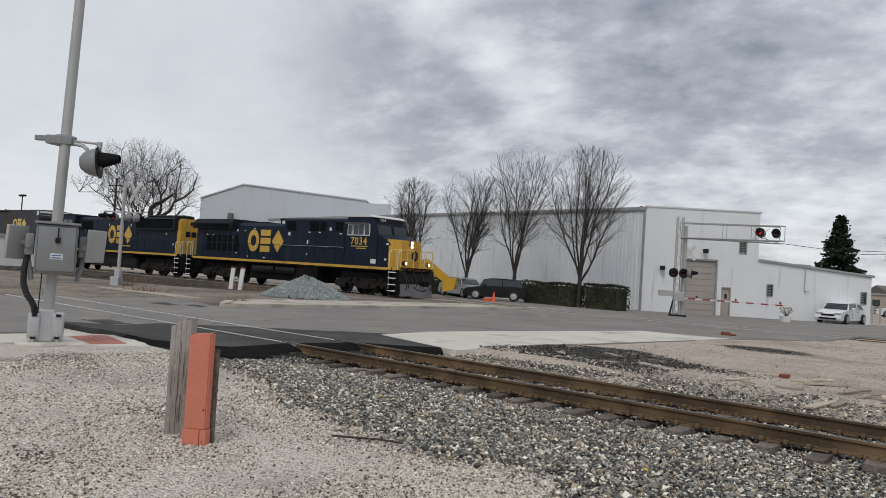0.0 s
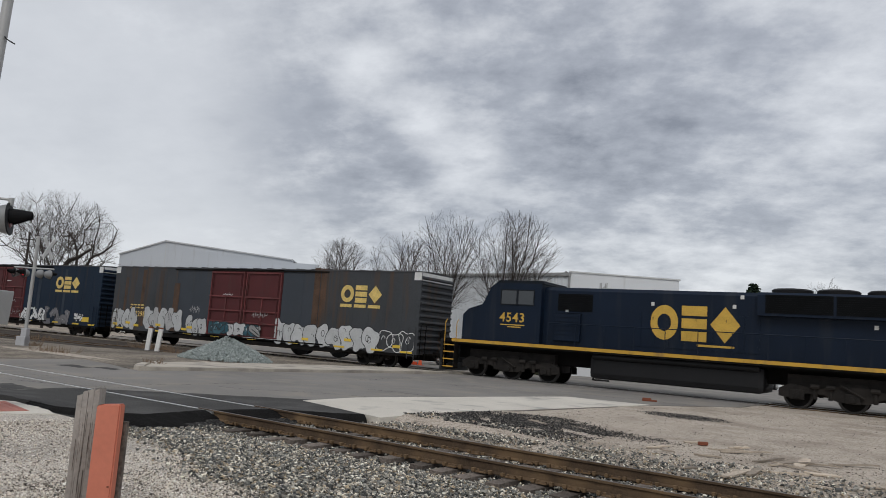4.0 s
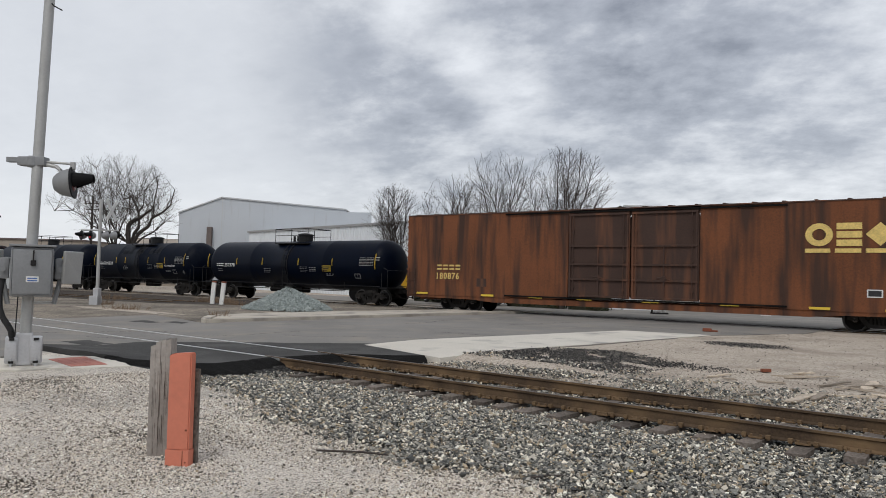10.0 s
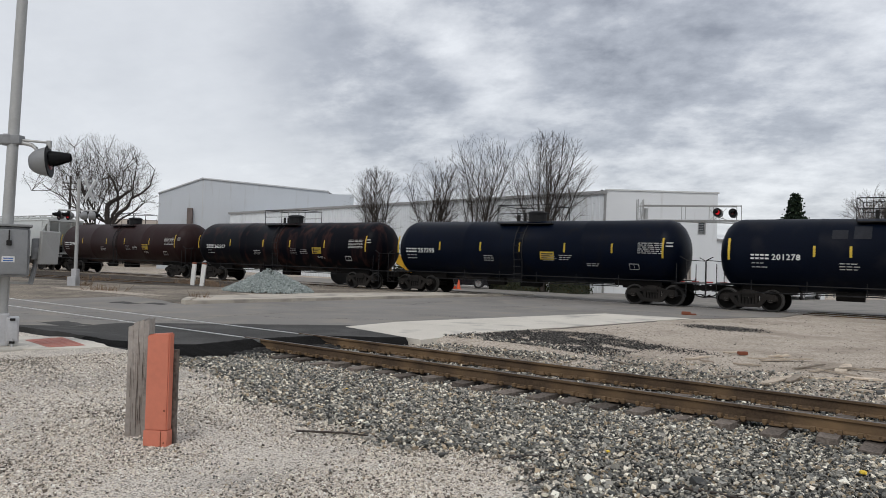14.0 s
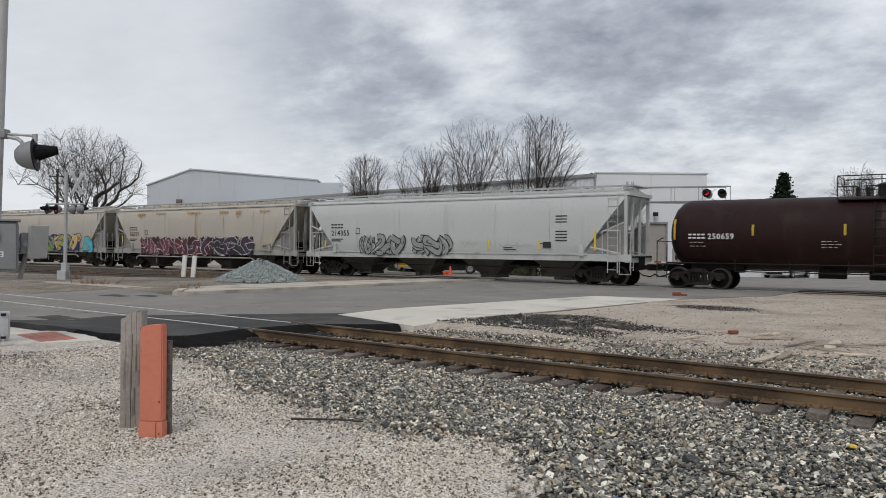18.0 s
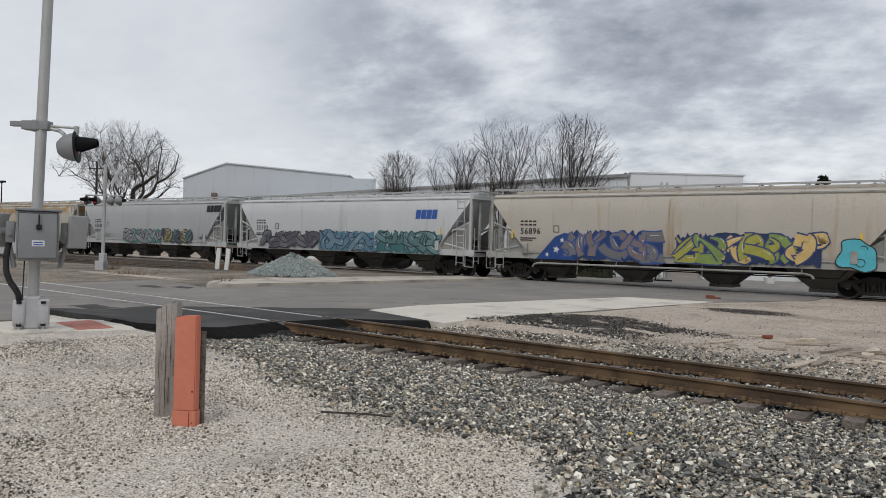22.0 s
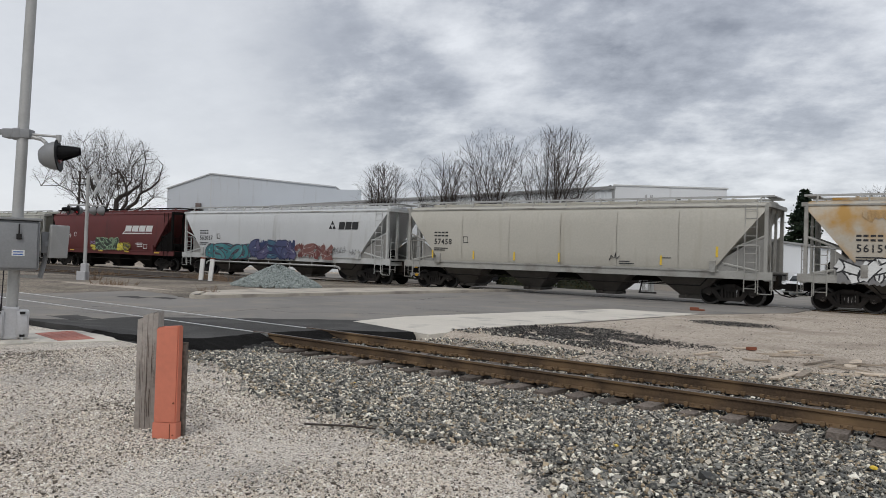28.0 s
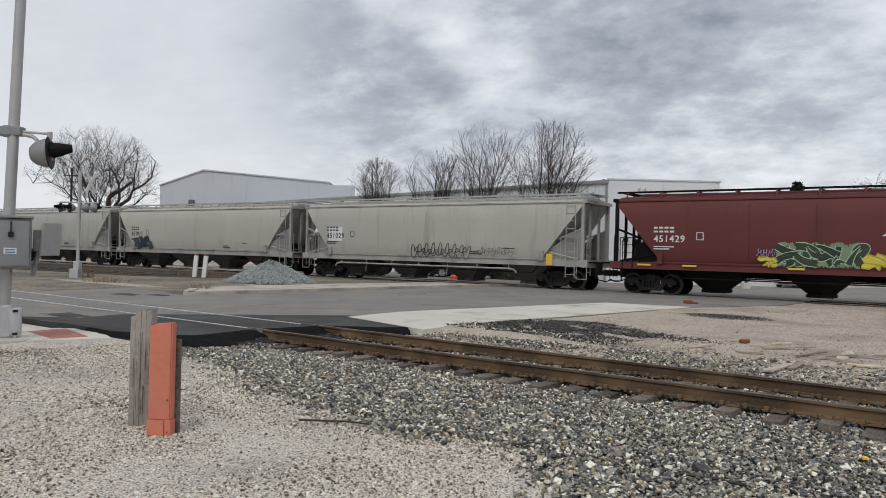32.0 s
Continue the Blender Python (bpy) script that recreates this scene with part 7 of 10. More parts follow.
def second_locomotive(x):
    """Faces backwards: its cab is at the rear."""
    car = thing("second_locomotive", pose(x, 0, 0), "dark blue diesel locomotive running backwards, yellow hood end", "locomotive", "freight train")
    CARS.append((car, x))
    zd = 1.78
    underbody(car, -11.0, 10.9, zd)
    h = hood(car, -5.6, 9.7, 1.12, zd, 4.5, M["navy"], "engine_hood", 0.16)
    hood_doors(car, h, -1.5, 4.0, 9, 1.12, 2.0, 3.5)
    rad = hood(car, 3.9, 9.55, 1.45, 3.55, 4.5, M["navy"], "radiator_housing", 0.12)
    grille(rad, 4.2, 6.65, 1.45, 3.66, 4.4, 9, "radiator_intake")
    grille(rad, 6.75, 9.3, 1.45, 3.66, 4.4, 9, "radiator_intake")
    bm = B()
    prism(bm, [(-1.13, zd), (1.13, zd), (1.13, 4.3), (0.95, 4.46), (-0.95, 4.46), (-1.13, 4.3)], "x", 9.5, 9.95)
    end = part("hood_end", bm, M["yellow"], car, "yellow hood end")
    bm = B()
    for y0, y1 in ((-0.7, -0.3), (-0.2, 0.2), (0.3, 0.7)):
        box(bm, 9.95, 9.962, y0, y1, 3.1, 3.5)
    part("emblem", bm, M["navy"], end, "dark blue emblem blocks")
    bm = B()
    box(bm, 9.95, 10.0, -0.35, 0.35, 4.0, 4.25, 0.02)
    part("rear_light", bm, M["black"], end)
    for i, c in enumerate((5.0, 6.7, 8.5)):
        bm = B()
        lathe(bm, [(4.55, 0.78), (4.68, 0.80), (4.74, 0.72), (4.75, 0.15), (4.8, 0.12)], 22, (c, 0, 0), "z")
        part("roof_fan", bm, M["black"], car, "round roof fan")
    bm = B()
    box(bm, -5.0, -3.7, -1.3, -1.1, 2.0, 3.3, 0.04)
    for i in range(6):
        box(bm, -4.95, -3.75, -1.33, -1.3, 2.3 + i * 0.2, 2.36 + i * 0.2)
    part("blower_duct", bm, M["navy"], car, "slatted blower housing")
    grille(h, -4.9, -3.2, 1.12, 3.4, 4.2, 9)
    bm = B()
    prism(bm, [(-8.8, zd), (-5.6, zd), (-5.6, 4.6), (-8.0, 4.6), (-8.3, 4.4), (-8.8, 3.4)], "y", -1.5, 1.5)
    cab = part("cab", bm, M["navy"], car)
    bm = B()
    prism(bm, [(-8.1, 4.6), (-5.5, 4.6), (-5.6, 4.75), (-7.9, 4.75)], "y", -1.42, 1.42)
    part("cab_roof", bm, M["navy_roof"], cab)
    cab_windows(cab, ((-7.7, -6.9), (-6.8, -6.0)), 1.5, 3.6, 4.25, M["navy_roof"])
    bm = B()
    prism(bm, [(-9.9, zd), (-8.8, zd), (-8.8, 3.55), (-9.6, 3.3), (-9.9, 3.0)], "y", -1.35, 1.35)
    part("nose", bm, M["navy"], car)
    lettering("4543", 0.45, -7.75, -1.504, 2.75, M["yellow_mark"], cab)
    bars(car, [(-7.7, 2.58, 1.3, 0.05), (-7.3, 2.48, 0.7, 0.05)], -1.503, M["yellow_mark"])
    emblem(car, -0.5, 2.35, 3.75, 1.5, -1.146, M["yellow_mark"], False)
    bars(car, [(1.5, 2.15, 1.5, 0.09)], -1.147, M["yellow_mark"])
    pilot(car, 11.0, -1)
    bm = B()
    box(bm, 10.8, 10.92, -1.5, 1.5, 0.5, 1.75)
    part("rear_pilot", bm, M["black"], car)
    coupler(car, 11.2, 1)
    for s in (-1, 1):
        steps(car, 10.45, s, M["white_mark"])
        steps(car, -10.4, s, M["yellow"])
    handrail(car, -5.2, 9.8, -1.5, zd, 2.8, 11, M["navy"])
    handrail(car, -5.2, 9.8, 1.5, zd, 2.8, 11, M["navy"])
    bm = B()
    for y in (-1.4, -0.7, 0.7, 1.4):
        rod(bm, (10.75, y, zd), (10.75, y, 2.75), 0.022, 0.022, 5)
    rod(bm, (10.75, -1.4, 2.75), (10.75, 1.4, 2.75), 0.022, 0.022, 5)
    part("end_railing", bm, M["white_mark"], car)
    bm = B()
    box(bm, -3.2, 4.2, -1.2, 1.2, 0.42, 1.5, 0.25)
    rod(bm, (-3.0, -1.25, 1.42), (4.0, -1.25, 1.42), 0.13, 0.13, 12)
    part("fuel_tank", bm, M["black"], car, "rounded black fuel tank")
    for xx in (-7.3, 7.3):
        loco_truck(car, xx)
    bm = B()
    for xx, z in ((-4.5, 3.3), (-0.5, 3.8), (2.9, 3.8), (8.0, 3.2), (9.0, 2.4), (3.2, 4.2)):
        plate(bm, xx, xx + 0.14, z, z + 0.16, -1.147 if z < 3.55 or xx < 3.4 else -1.5)
    part("warning_decal", bm, M["white_mark"], car)
    return car


# ---- the train's make-up; x is each vehicle's place along the train ----
M["box_grey"] = surf("weathered_grey_blue_paint", (0.042, 0.046, 0.051), 0.75, var=0.25, scale=0.5, fine=14, bump=0.04, stain=(0.075, 0.046, 0.029), stain_at=0.57, streak=True)
M["box_slate"] = surf("slate_blue_paint", (0.040, 0.048, 0.060), 0.75, var=0.16, scale=0.6, fine=14, bump=0.04, stain=(0.05, 0.05, 0.05), stain_at=0.62, streak=True)
M["box_navy"] = surf("faded_navy_paint", (0.0105, 0.0215, 0.040), 0.7, spec=0.22, var=0.18, scale=0.5, fine=14, bump=0.04, stain=(0.032, 0.03, 0.03), stain_at=0.63, streak=True)
M["box_rust"] = surf("rusted_orange_brown_paint", (0.165, 0.057, 0.022), 0.9, var=0.32, scale=0.45, fine=16, bump=0.12, stain=(0.052, 0.025, 0.016), stain_at=0.49, streak=True)
M["box_rust_dark"] = surf("dark_rusted_door_paint", (0.055, 0.030, 0.022), 0.9, var=0.28, scale=0.6, fine=16, bump=0.1, stain=(0.15, 0.06, 0.03), stain_at=0.56, streak=True)
M["door_red"] = surf("oxide_red_door_paint", (0.080, 0.013, 0.0145), 0.75, var=0.18, scale=0.8, fine=16, bump=0.05, stain=(0.07, 0.025, 0.022), stain_at=0.6, streak=True)
M["door_edge"] = surf("scuffed_red_door_edge", (0.15, 0.035, 0.035), 0.75, var=0.3, scale=1.5, fine=18, stain=(0.07, 0.03, 0.028), stain_at=0.56)
M["box_roof"] = surf("dark_box_roof", (0.05, 0.05, 0.052), 0.8, var=0.25)
M["tank_patch"] = surf("touched_up_tank_paint", (0.022, 0.024, 0.03), 0.55, spec=0.16, var=0.3, scale=3)
M["tank_black"] = surf("satin_black_tank_paint", (0.0014, 0.0036, 0.0105), 0.40, spec=0.08, var=0.3, scale=0.7, fine=18, bump=0.03, stain=(0.006, 0.006, 0.008), stain_at=0.62, streak=True)
M["tank_faded"] = surf("faded_black_tank_paint", (0.0019, 0.0042, 0.011), 0.45, spec=0.08, var=0.3, scale=0.5, fine=18, bump=0.03, stain=(0.010, 0.011, 0.016), stain_at=0.58)
M["tank_brown"] = surf("black_paint_gone_brown", (0.0022, 0.0027, 0.0055), 0.45, spec=0.08, var=0.3, scale=0.5, fine=18, bump=0.03, stain=(0.04, 0.017, 0.014), stain_at=0.56, streak=True)
M["tank_maroon"] = surf("rust_maroon_tank_paint", (0.022, 0.0085, 0.008), 0.5, spec=0.18, var=0.3, scale=0.5, fine=18, bump=0.03, stain=(0.028, 0.016, 0.014), stain_at=0.55, streak=True)
M["hop_pale"] = surf("pale_grey_hopper_paint", (0.50, 0.515, 0.50), 0.6, var=0.07, scale=0.5, fine=12, bump=0.02, stain=(0.40, 0.40, 0.37), stain_at=0.64, streak=True)
M["hop_white"] = surf("off_white_hopper_paint", (0.54, 0.55, 0.55), 0.6, var=0.07, scale=0.5, fine=12, bump=0.02, stain=(0.40, 0.40, 0.38), stain_at=0.62, streak=True)
M["hop_tan"] = surf("tan_hopper_paint", (0.46, 0.42, 0.36), 0.65, var=0.09, scale=0.5, fine=12, bump=0.02, stain=(0.36, 0.24, 0.11), stain_at=0.63, streak=True)
M["hop_cream"] = surf("cream_hopper_paint", (0.45, 0.43, 0.375), 0.65, var=0.09, scale=0.5, fine=12, bump=0.02, stain=(0.38, 0.35, 0.29), stain_at=0.62, streak=True)
M["hop_ochre"] = surf("ochre_streaked_hopper_paint", (0.46, 0.42, 0.35), 0.65, var=0.1, scale=0.5, fine=12, bump=0.02, stain=(0.42, 0.24, 0.06), stain_at=0.54)
M["hop_grey"] = surf("plain_grey_hopper_paint", (0.40, 0.405, 0.405), 0.6, var=0.08, scale=0.5, fine=12, bump=0.02, stain=(0.31, 0.31, 0.30), stain_at=0.62, streak=True)
M["hop_olive"] = surf("grimy_cream_hopper_paint", (0.41, 0.405, 0.355), 0.65, var=0.09, scale=0.5, fine=12, bump=0.02, stain=(0.30, 0.29, 0.24), stain_at=0.6, streak=True)
M["oxide"] = surf("oxide_red_hopper_paint", (0.115, 0.022, 0.020), 0.65, var=0.14, scale=0.6, fine=12, bump=0.03, stain=(0.07, 0.02, 0.018), stain_at=0.62, streak=True)
M["sill_pale"] = surf("pale_sill_paint", (0.46, 0.465, 0.45), 0.7, var=0.14, scale=1.5, stain=(0.27, 0.25, 0.22), stain_at=0.6)
M["sill_grey"] = surf("dirty_grey_sill_paint", (0.33, 0.325, 0.30), 0.75, var=0.18, scale=1.5, stain=(0.16, 0.145, 0.125), stain_at=0.58)

M["rust_streak"] = surf("brown_rust_streak", (0.085, 0.047, 0.028), 0.85, var=0.5, scale=1.2, fine=14, stain=(0.05, 0.046, 0.045), stain_at=0.5, streak=True)
M["navy_streak"] = surf("chalky_navy_streak", (0.022, 0.033, 0.050), 0.8, var=0.5, scale=1.2, fine=14, stain=(0.011, 0.021, 0.038), stain_at=0.5, streak=True)
M["ochre_run"] = surf("ochre_rust_run", (0.46, 0.29, 0.12), 0.8, var=0.3, scale=2.5, fine=18, stain=(0.44, 0.38, 0.29), stain_at=0.52, streak=True)



def fading(m):
    """Let a rust run thin out in streaks towards its lower edge."""
    n, l = m.node_tree.nodes, m.node_tree.links
    tc, mp, st = n.new("ShaderNodeTexCoord"), n.new("ShaderNodeMapping"), n.new("ShaderNodeTexNoise")
    mp.inputs["Scale"].default_value = (2.0, 2.0, 0.35)
    st.inputs["Scale"].default_value, st.inputs["Detail"].default_value = 1.6, 6
    l.new(tc.outputs["Object"], mp.inputs[0]), l.new(mp.outputs[0], st.inputs["Vector"])
    sep, add, mr = n.new("ShaderNodeSeparateXYZ"), n.new("ShaderNodeMath"), n.new("ShaderNodeMapRange")
    l.new(tc.outputs["Generated"], sep.inputs[0])
    l.new(st.outputs["Fac"], add.inputs[0]), l.new(sep.outputs["Z"], add.inputs[1])
    mr.inputs["From Min"].default_value, mr.inputs["From Max"].default_value = 0.55, 1.5
    mr.inputs["To Max"].default_value = 0.9
    l.new(add.outputs[0], mr.inputs["Value"])
    tr, mx = n.new("ShaderNodeBsdfTransparent"), n.new("ShaderNodeMixShader")
    l.new(mr.outputs[0], mx.inputs[0]), l.new(tr.outputs[0], mx.inputs[1]), l.new(n["Principled BSDF"].outputs[0], mx.inputs[2])
    l.new(mx.outputs[0], n["Material Output"].inputs["Surface"])


fading(M["ochre_run"])

WHITE, DARK = (0.66, 0.67, 0.66), (0.02, 0.02, 0.022)


def blocks(car, x, z, w, h, n, y, material, slant=0.0, label="company emblem as plain slanted blocks"):
    """A company name drawn as plain blocks, each its own part."""
    first = None
    cell = w / n
    for i in range(n):
        a, b = x + cell * i, x + cell * (i + 0.88)
        bm = B()
        prism(bm, [(a, z), (b, z), (b + slant * h, z + h), (a + slant * h, z + h)], "y", y - 0.006, y)
        p = part("company_emblem" if first is None else "emblem_block", bm, material, car if first is None else first, label if first is None else "")
        first = first or p
    return first


def make_train():
    lead_locomotive(-39.5)
    second_locomotive(-61.9)
    # grey box car with white graffiti
    c, y = box_car(-87.2, M["box_grey"], M["box_slate"], M["door_red"], M["box_roof"], "weathered grey box car with red doors and white graffiti", 1)
    emblem(c, 7.6, 3.32, 2.85, 0.95, y - 0.004, M["yellow_faded"])
    bars(c, mark_rows(-10.9, 2.27, 1.5, 0.3, 4), y, M["yellow_faded"], "company_mark")
    lettering("180298", 0.36, -10.9, y - 0.004, 1.74, M["yellow_faded"], c)
    for sx, sw, seed in ((-9.9, 0.5, 1), (-8.1, 0.4, 2), (-6.55, 0.55, 3), (5.55, 0.45, 4), (6.05, 0.5, 5), (-11.7, 0.3, 6)):
        bars(c, [(sx, 0.85 + 0.25 * (seed % 3), sw, 4.1 - 0.3 * (seed % 4))], y + 0.004, M["rust_streak"], "rust_streak", "brown rust streak down the side")
    bubbles(c, -12.8, -10.2, 0.84, 2.3, y, [(0.50, 0.51, 0.51), (0.44, 0.45, 0.45)], DARK, 4, 11)
    bubbles(c, -9.3, -5.5, 0.98, 2.55, y, [(0.48, 0.49, 0.49), (0.42, 0.42, 0.42)], (0.10, 0.10, 0.10), 5, 12)
    bubbles(c, -4.95, -3.2, 0.8, 2.1, y, [(0.46, 0.47, 0.47)], DARK, 3, 19)
    graffiti(c, -2.8, -1.1, 1.0, 1.8, y - 0.085, [(0.04, 0.15, 0.20), (0.07, 0.22, 0.28)], DARK, 3, 13, (0.05, 0.17, 0.22))
    bubbles(c, -1.1, 0.3, 0.95, 1.85, y - 0.085, [(0.50, 0.5, 0.5)], DARK, 2, 18)
    graffiti(c, 0.5, 1.7, 0.98, 1.75, y - 0.085, [(0.04, 0.15, 0.20), (0.5, 0.5, 0.48)], DARK, 2, 14, (0.05, 0.15, 0.2))
    bubbles(c, 2.75, 6.0, 0.76, 2.2, y - 0.01, [(0.52, 0.53, 0.53), (0.47, 0.48, 0.48)], DARK, 4, 15)
    bubbles(c, 6.2, 10.3, 0.70, 2.2, y, [(0.52, 0.53, 0.53), (0.47, 0.48, 0.48)], DARK, 5, 16)
    bubbles(c, 10.5, 12.6, 0.85, 2.0, y, None, WHITE, 3, 17)
    for i, x in enumerate((-12.6, -11.2, -10.3, -8.0, -5.4, -4.9, 5.0, 8.1, 11.4)):
        bars(c, [(x, 1.05 + 0.14 * (i % 2), 0.5, 0.15)], y - 0.03, M["reflector"], "reflector", "yellow reflective panel")
    scribble(c, -1.8, -0.9, 3.4, 3.55, y - 0.085, WHITE, 3)
    scribble(c, 0.9, 2.2, 2.15, 2.5, y - 0.085, (0.5, 0.5, 0.5), 33)
    scribble(c, -4.8, -3.9, 2.2, 2.7, y, (0.45, 0.45, 0.45), 34, 10)
    # navy box car
    c, y = box_car(-114.57, M["box_navy"], M["box_navy"], M["door_red"], M["box_roof"], "faded navy box car with red doors, lightly sprayed", 2)
    emblem(c, 7.25, 3.36, 3.05, 0.90, y - 0.004, M["yellow_faded"])
    lettering("180127", 0.35, -10.95, y - 0.004, 1.67, M["yellow_faded"], c)
    bars(c, mark_rows(-10.9, 2.17, 1.45, 0.33, 4), y - 0.004, M["yellow_faded"], "company_mark")
    bars(c, [(-7.6, 1.0, 0.07, 3.8), (-4.6, 1.0, 0.5, 3.9), (4.9, 1.1, 0.4, 3.8), (8.3, 1.2, 0.3, 3.6)], y + 0.006, M["navy_streak"], "faded_streak", "faded streak in the paint")
    bubbles(c, -9.1, -3.4, 0.80, 1.95, y, [(0.20, 0.29, 0.35), (0.03, 0.04, 0.05), (0.24, 0.33, 0.39)], (0.02, 0.03, 0.04), 7, 21)
    bars(c, [(-7.6, 1.3, 0.85, 0.55)], y - 0.03, M["box_grey"], "patch", "grey repair patch")
    bars(c, [(-11.95, 1.28, 0.66, 0.32)], y - 0.004, M["reflector"], "reflector")
    bars(c, [(-11.95, 1.05, 0.9, 0.12)], y - 0.004, M["reflector"], "reflector")
    bars(c, [(10.98, 1.05, 0.9, 0.34)], y - 0.004, M["reflector"], "reflector")
    scribble(c, -12.5, -11.2, 2.0, 2.5, y, WHITE, 6)
    scribble(c, -2.3, -1.0, 2.2, 2.6, y - 0.075, (0.55, 0.55, 0.55), 7, 6, 0.02)
    scribble(c, 0.7, 2.2, 2.1, 2.5, y - 0.075, (0.55, 0.55, 0.55), 8, 6, 0.02)
    scribble(c, -2.9, -0.4, 1.2, 1.7, y - 0.075, (0.4, 0.4, 0.4), 71, 10)
    scribble(c, 0.4, 2.9, 1.2, 1.7, y - 0.075, (0.4, 0.4, 0.4), 72, 10)
    bars(c, [(-1.9, 3.78, 0.62, 0.05)], y - 0.085, M["white_mark"])
    bars(c, [(0.5, 3.78, 0.62, 0.05)], y - 0.085, M["white_mark"])
    graffiti(c, 2.9, 6.15, 0.70, 1.92, y - 0.01, [WHITE], DARK, 5, 22)
    graffiti(c, 6.3, 9.3, 0.70, 1.95, y, [(0.24, 0.23, 0.25), (0.30, 0.29, 0.31)], (0.1, 0.1, 0.1), 4, 23)
    graffiti(c, 10.1, 11.1, 0.95, 1.7, y, [WHITE], DARK, 2, 24)
    # rusty brown box car
    c, y = box_car(-142.0, M["box_rust"], M["box_rust"], M["box_rust_dark"], M["box_rust_dark"], "rusty orange-brown box car with dark double doors", 3)
    emblem(c, 7.25, 3.29, 3.12, 0.90, y - 0.004, M["yellow_faded"])
    lettering("180876", 0.34, -10.95, y - 0.004, 1.66, M["yellow_faded"], c)
    bars(c, mark_rows(-10.85, 2.14, 1.6, 0.3, 4), y - 0.004, M["yellow_faded"], "company_mark")
    bars(c, [(9.4, 1.35, 0.52, 0.30)], y - 0.003, M["white_mark"], "data_panel")
    bars(c, [(9.44, 1.39, 0.44, 0.22)], y - 0.006, M["black_mark"], "data_panel")
    bars(c, [(-8.3, 1.3, 0.6, 0.42)], y - 0.003, M["box_rust_dark"], "data_panel", "faded stencil panel")
    bars(c, [(12.1, 1.4, 0.3, 0.3)], y - 0.003, M["reflector"], "reflector")
    # tank cars
    tank_car(-164.93, 16.4, M["tank_black"], "glossy black tank car with yellow strips", "257370", 1, "", 6.86, (-7.82, -4.73, -2.15, 1.21, 4.14, 7.56), 3.31, 6.35, -6.79)
    tank_car(-181.45, 13.5, M["tank_faded"], "faded black tank car with yellow strips", "201278", 2, "POLYMERIC MDI", 5.42, (-6.11, -2.89, -1.62, 1.43, 3.55, 5.9), 2.60, 4.78, -5.25)
    tank_car(-197.54, 15.9, M["tank_black"], "clean black tank car with yellow strips", "257395", 3, "", 6.61, (-7.5, -4.73, -2.21, 0.05, 2.48, 4.85, 7.2), 1.20, 6.06, -6.93)
    tank_car(-214.82, 16.2, M["tank_brown"], "black tank car with a rusty brown top", "262307", 4, "", 6.76, (-7.50, -4.25, -1.1, 1.3, 4.2, 7.4), 3.2, 6.1, -6.61)
    tank_car(-232.3, 16.4, M["tank_maroon"], "rust-maroon tank car with yellow strips", "250659", 5, "", 6.85, (-7.7, -4.51, -1.17, 1.22, 4.3, 7.30), 3.39, 6.09, -7.11)
    # covered hoppers
    c, y = hopper_car(-251.89, M["hop_pale"], M["sill_pale"], "pale grey covered hopper with black line graffiti", 19.96, 4, "214355")
    graffiti(c, -5.55, -2.8, 1.2, 2.45, y, [(0.46, 0.475, 0.46)], (0.012, 0.012, 0.013), 4, 31, wild=0.6)
    graffiti(c, -1.95, 0.4, 1.22, 2.4, y, [(0.46, 0.475, 0.46)], (0.012, 0.012, 0.013), 3, 32, wild=0.6)
    scribble(c, 1.0, 2.1, 1.75, 2.15, y, (0.42, 0.40, 0.38), 9)
    scribble(c, 3.2, 5.0, 1.75, 1.95, y, (0.3, 0.31, 0.3), 91, 5)
    scribble(c, 8.75, 9.6, 2.9, 3.3, y + 0.02, DARK, 92, 7)
    reflectors(c, (-8.4, -2.9, 0.1, 2.66, 5.45), 1.62, y + 0.01, upright=True)
    bars(c, [(8.24, 1.62, 0.1, 0.9)], y, M["reflector"], "reflector", "tall yellow reflective strip")
    bars(c, [(5.65, 1.72, 0.42, 0.28)], y, M["black_mark"], "data_panel", "small black data panel")
    for k in range(7):
        bars(c, [(6.3, 2.05 + 0.14 * k + (0.3 if k > 3 else 0), 0.6, 0.05)], y, M["black_mark"], "stencil")
    c, y = hopper_car(-272.10, M["hop_tan"], M["sill_grey"], "tan covered hopper with maroon graffiti", 18.94, 4, "56529", rail=True)
    graffiti(c, -6.0, -2.3, 0.98, 2.34, y, [(0.20, 0.035, 0.06), (0.26, 0.05, 0.09)], WHITE, 4, 41, (0.10, 0.025, 0.035))
    graffiti(c, -2.1, 1.9, 1.0, 2.34, y, [(0.18, 0.03, 0.05), (0.10, 0.03, 0.06)], WHITE, 4, 42, (0.08, 0.02, 0.03))
    graffiti(c, 2.05, 5.7, 1.02, 2.34, y, [(0.05, 0.03, 0.05), (0.08, 0.04, 0.08)], WHITE, 4, 43, (0.03, 0.02, 0.03))
    scribble(c, 6.55, 7.2, 1.5, 1.85, y, DARK, 10)
    reflectors(c, (-8.3, 7.3), 1.9, y + 0.01, upright=True)
    for k, (x, w, h) in enumerate(((-6.5, 0.9, 0.5), (-4.4, 1.2, 0.3), (-0.9, 1.4, 0.35), (2.4, 0.9, 0.45), (4.0, 0.5, 0.7), (6.2, 0.9, 0.35))):
        rust_run(c, x, w, 3.95, h, y, 60 + k)
    c, y = hopper_car(-292.22, M["hop_tan"], M["sill_grey"], "tan covered hopper with blue and yellow graffiti", 19.16, 4, "56896", rail=True)
    bm = B()
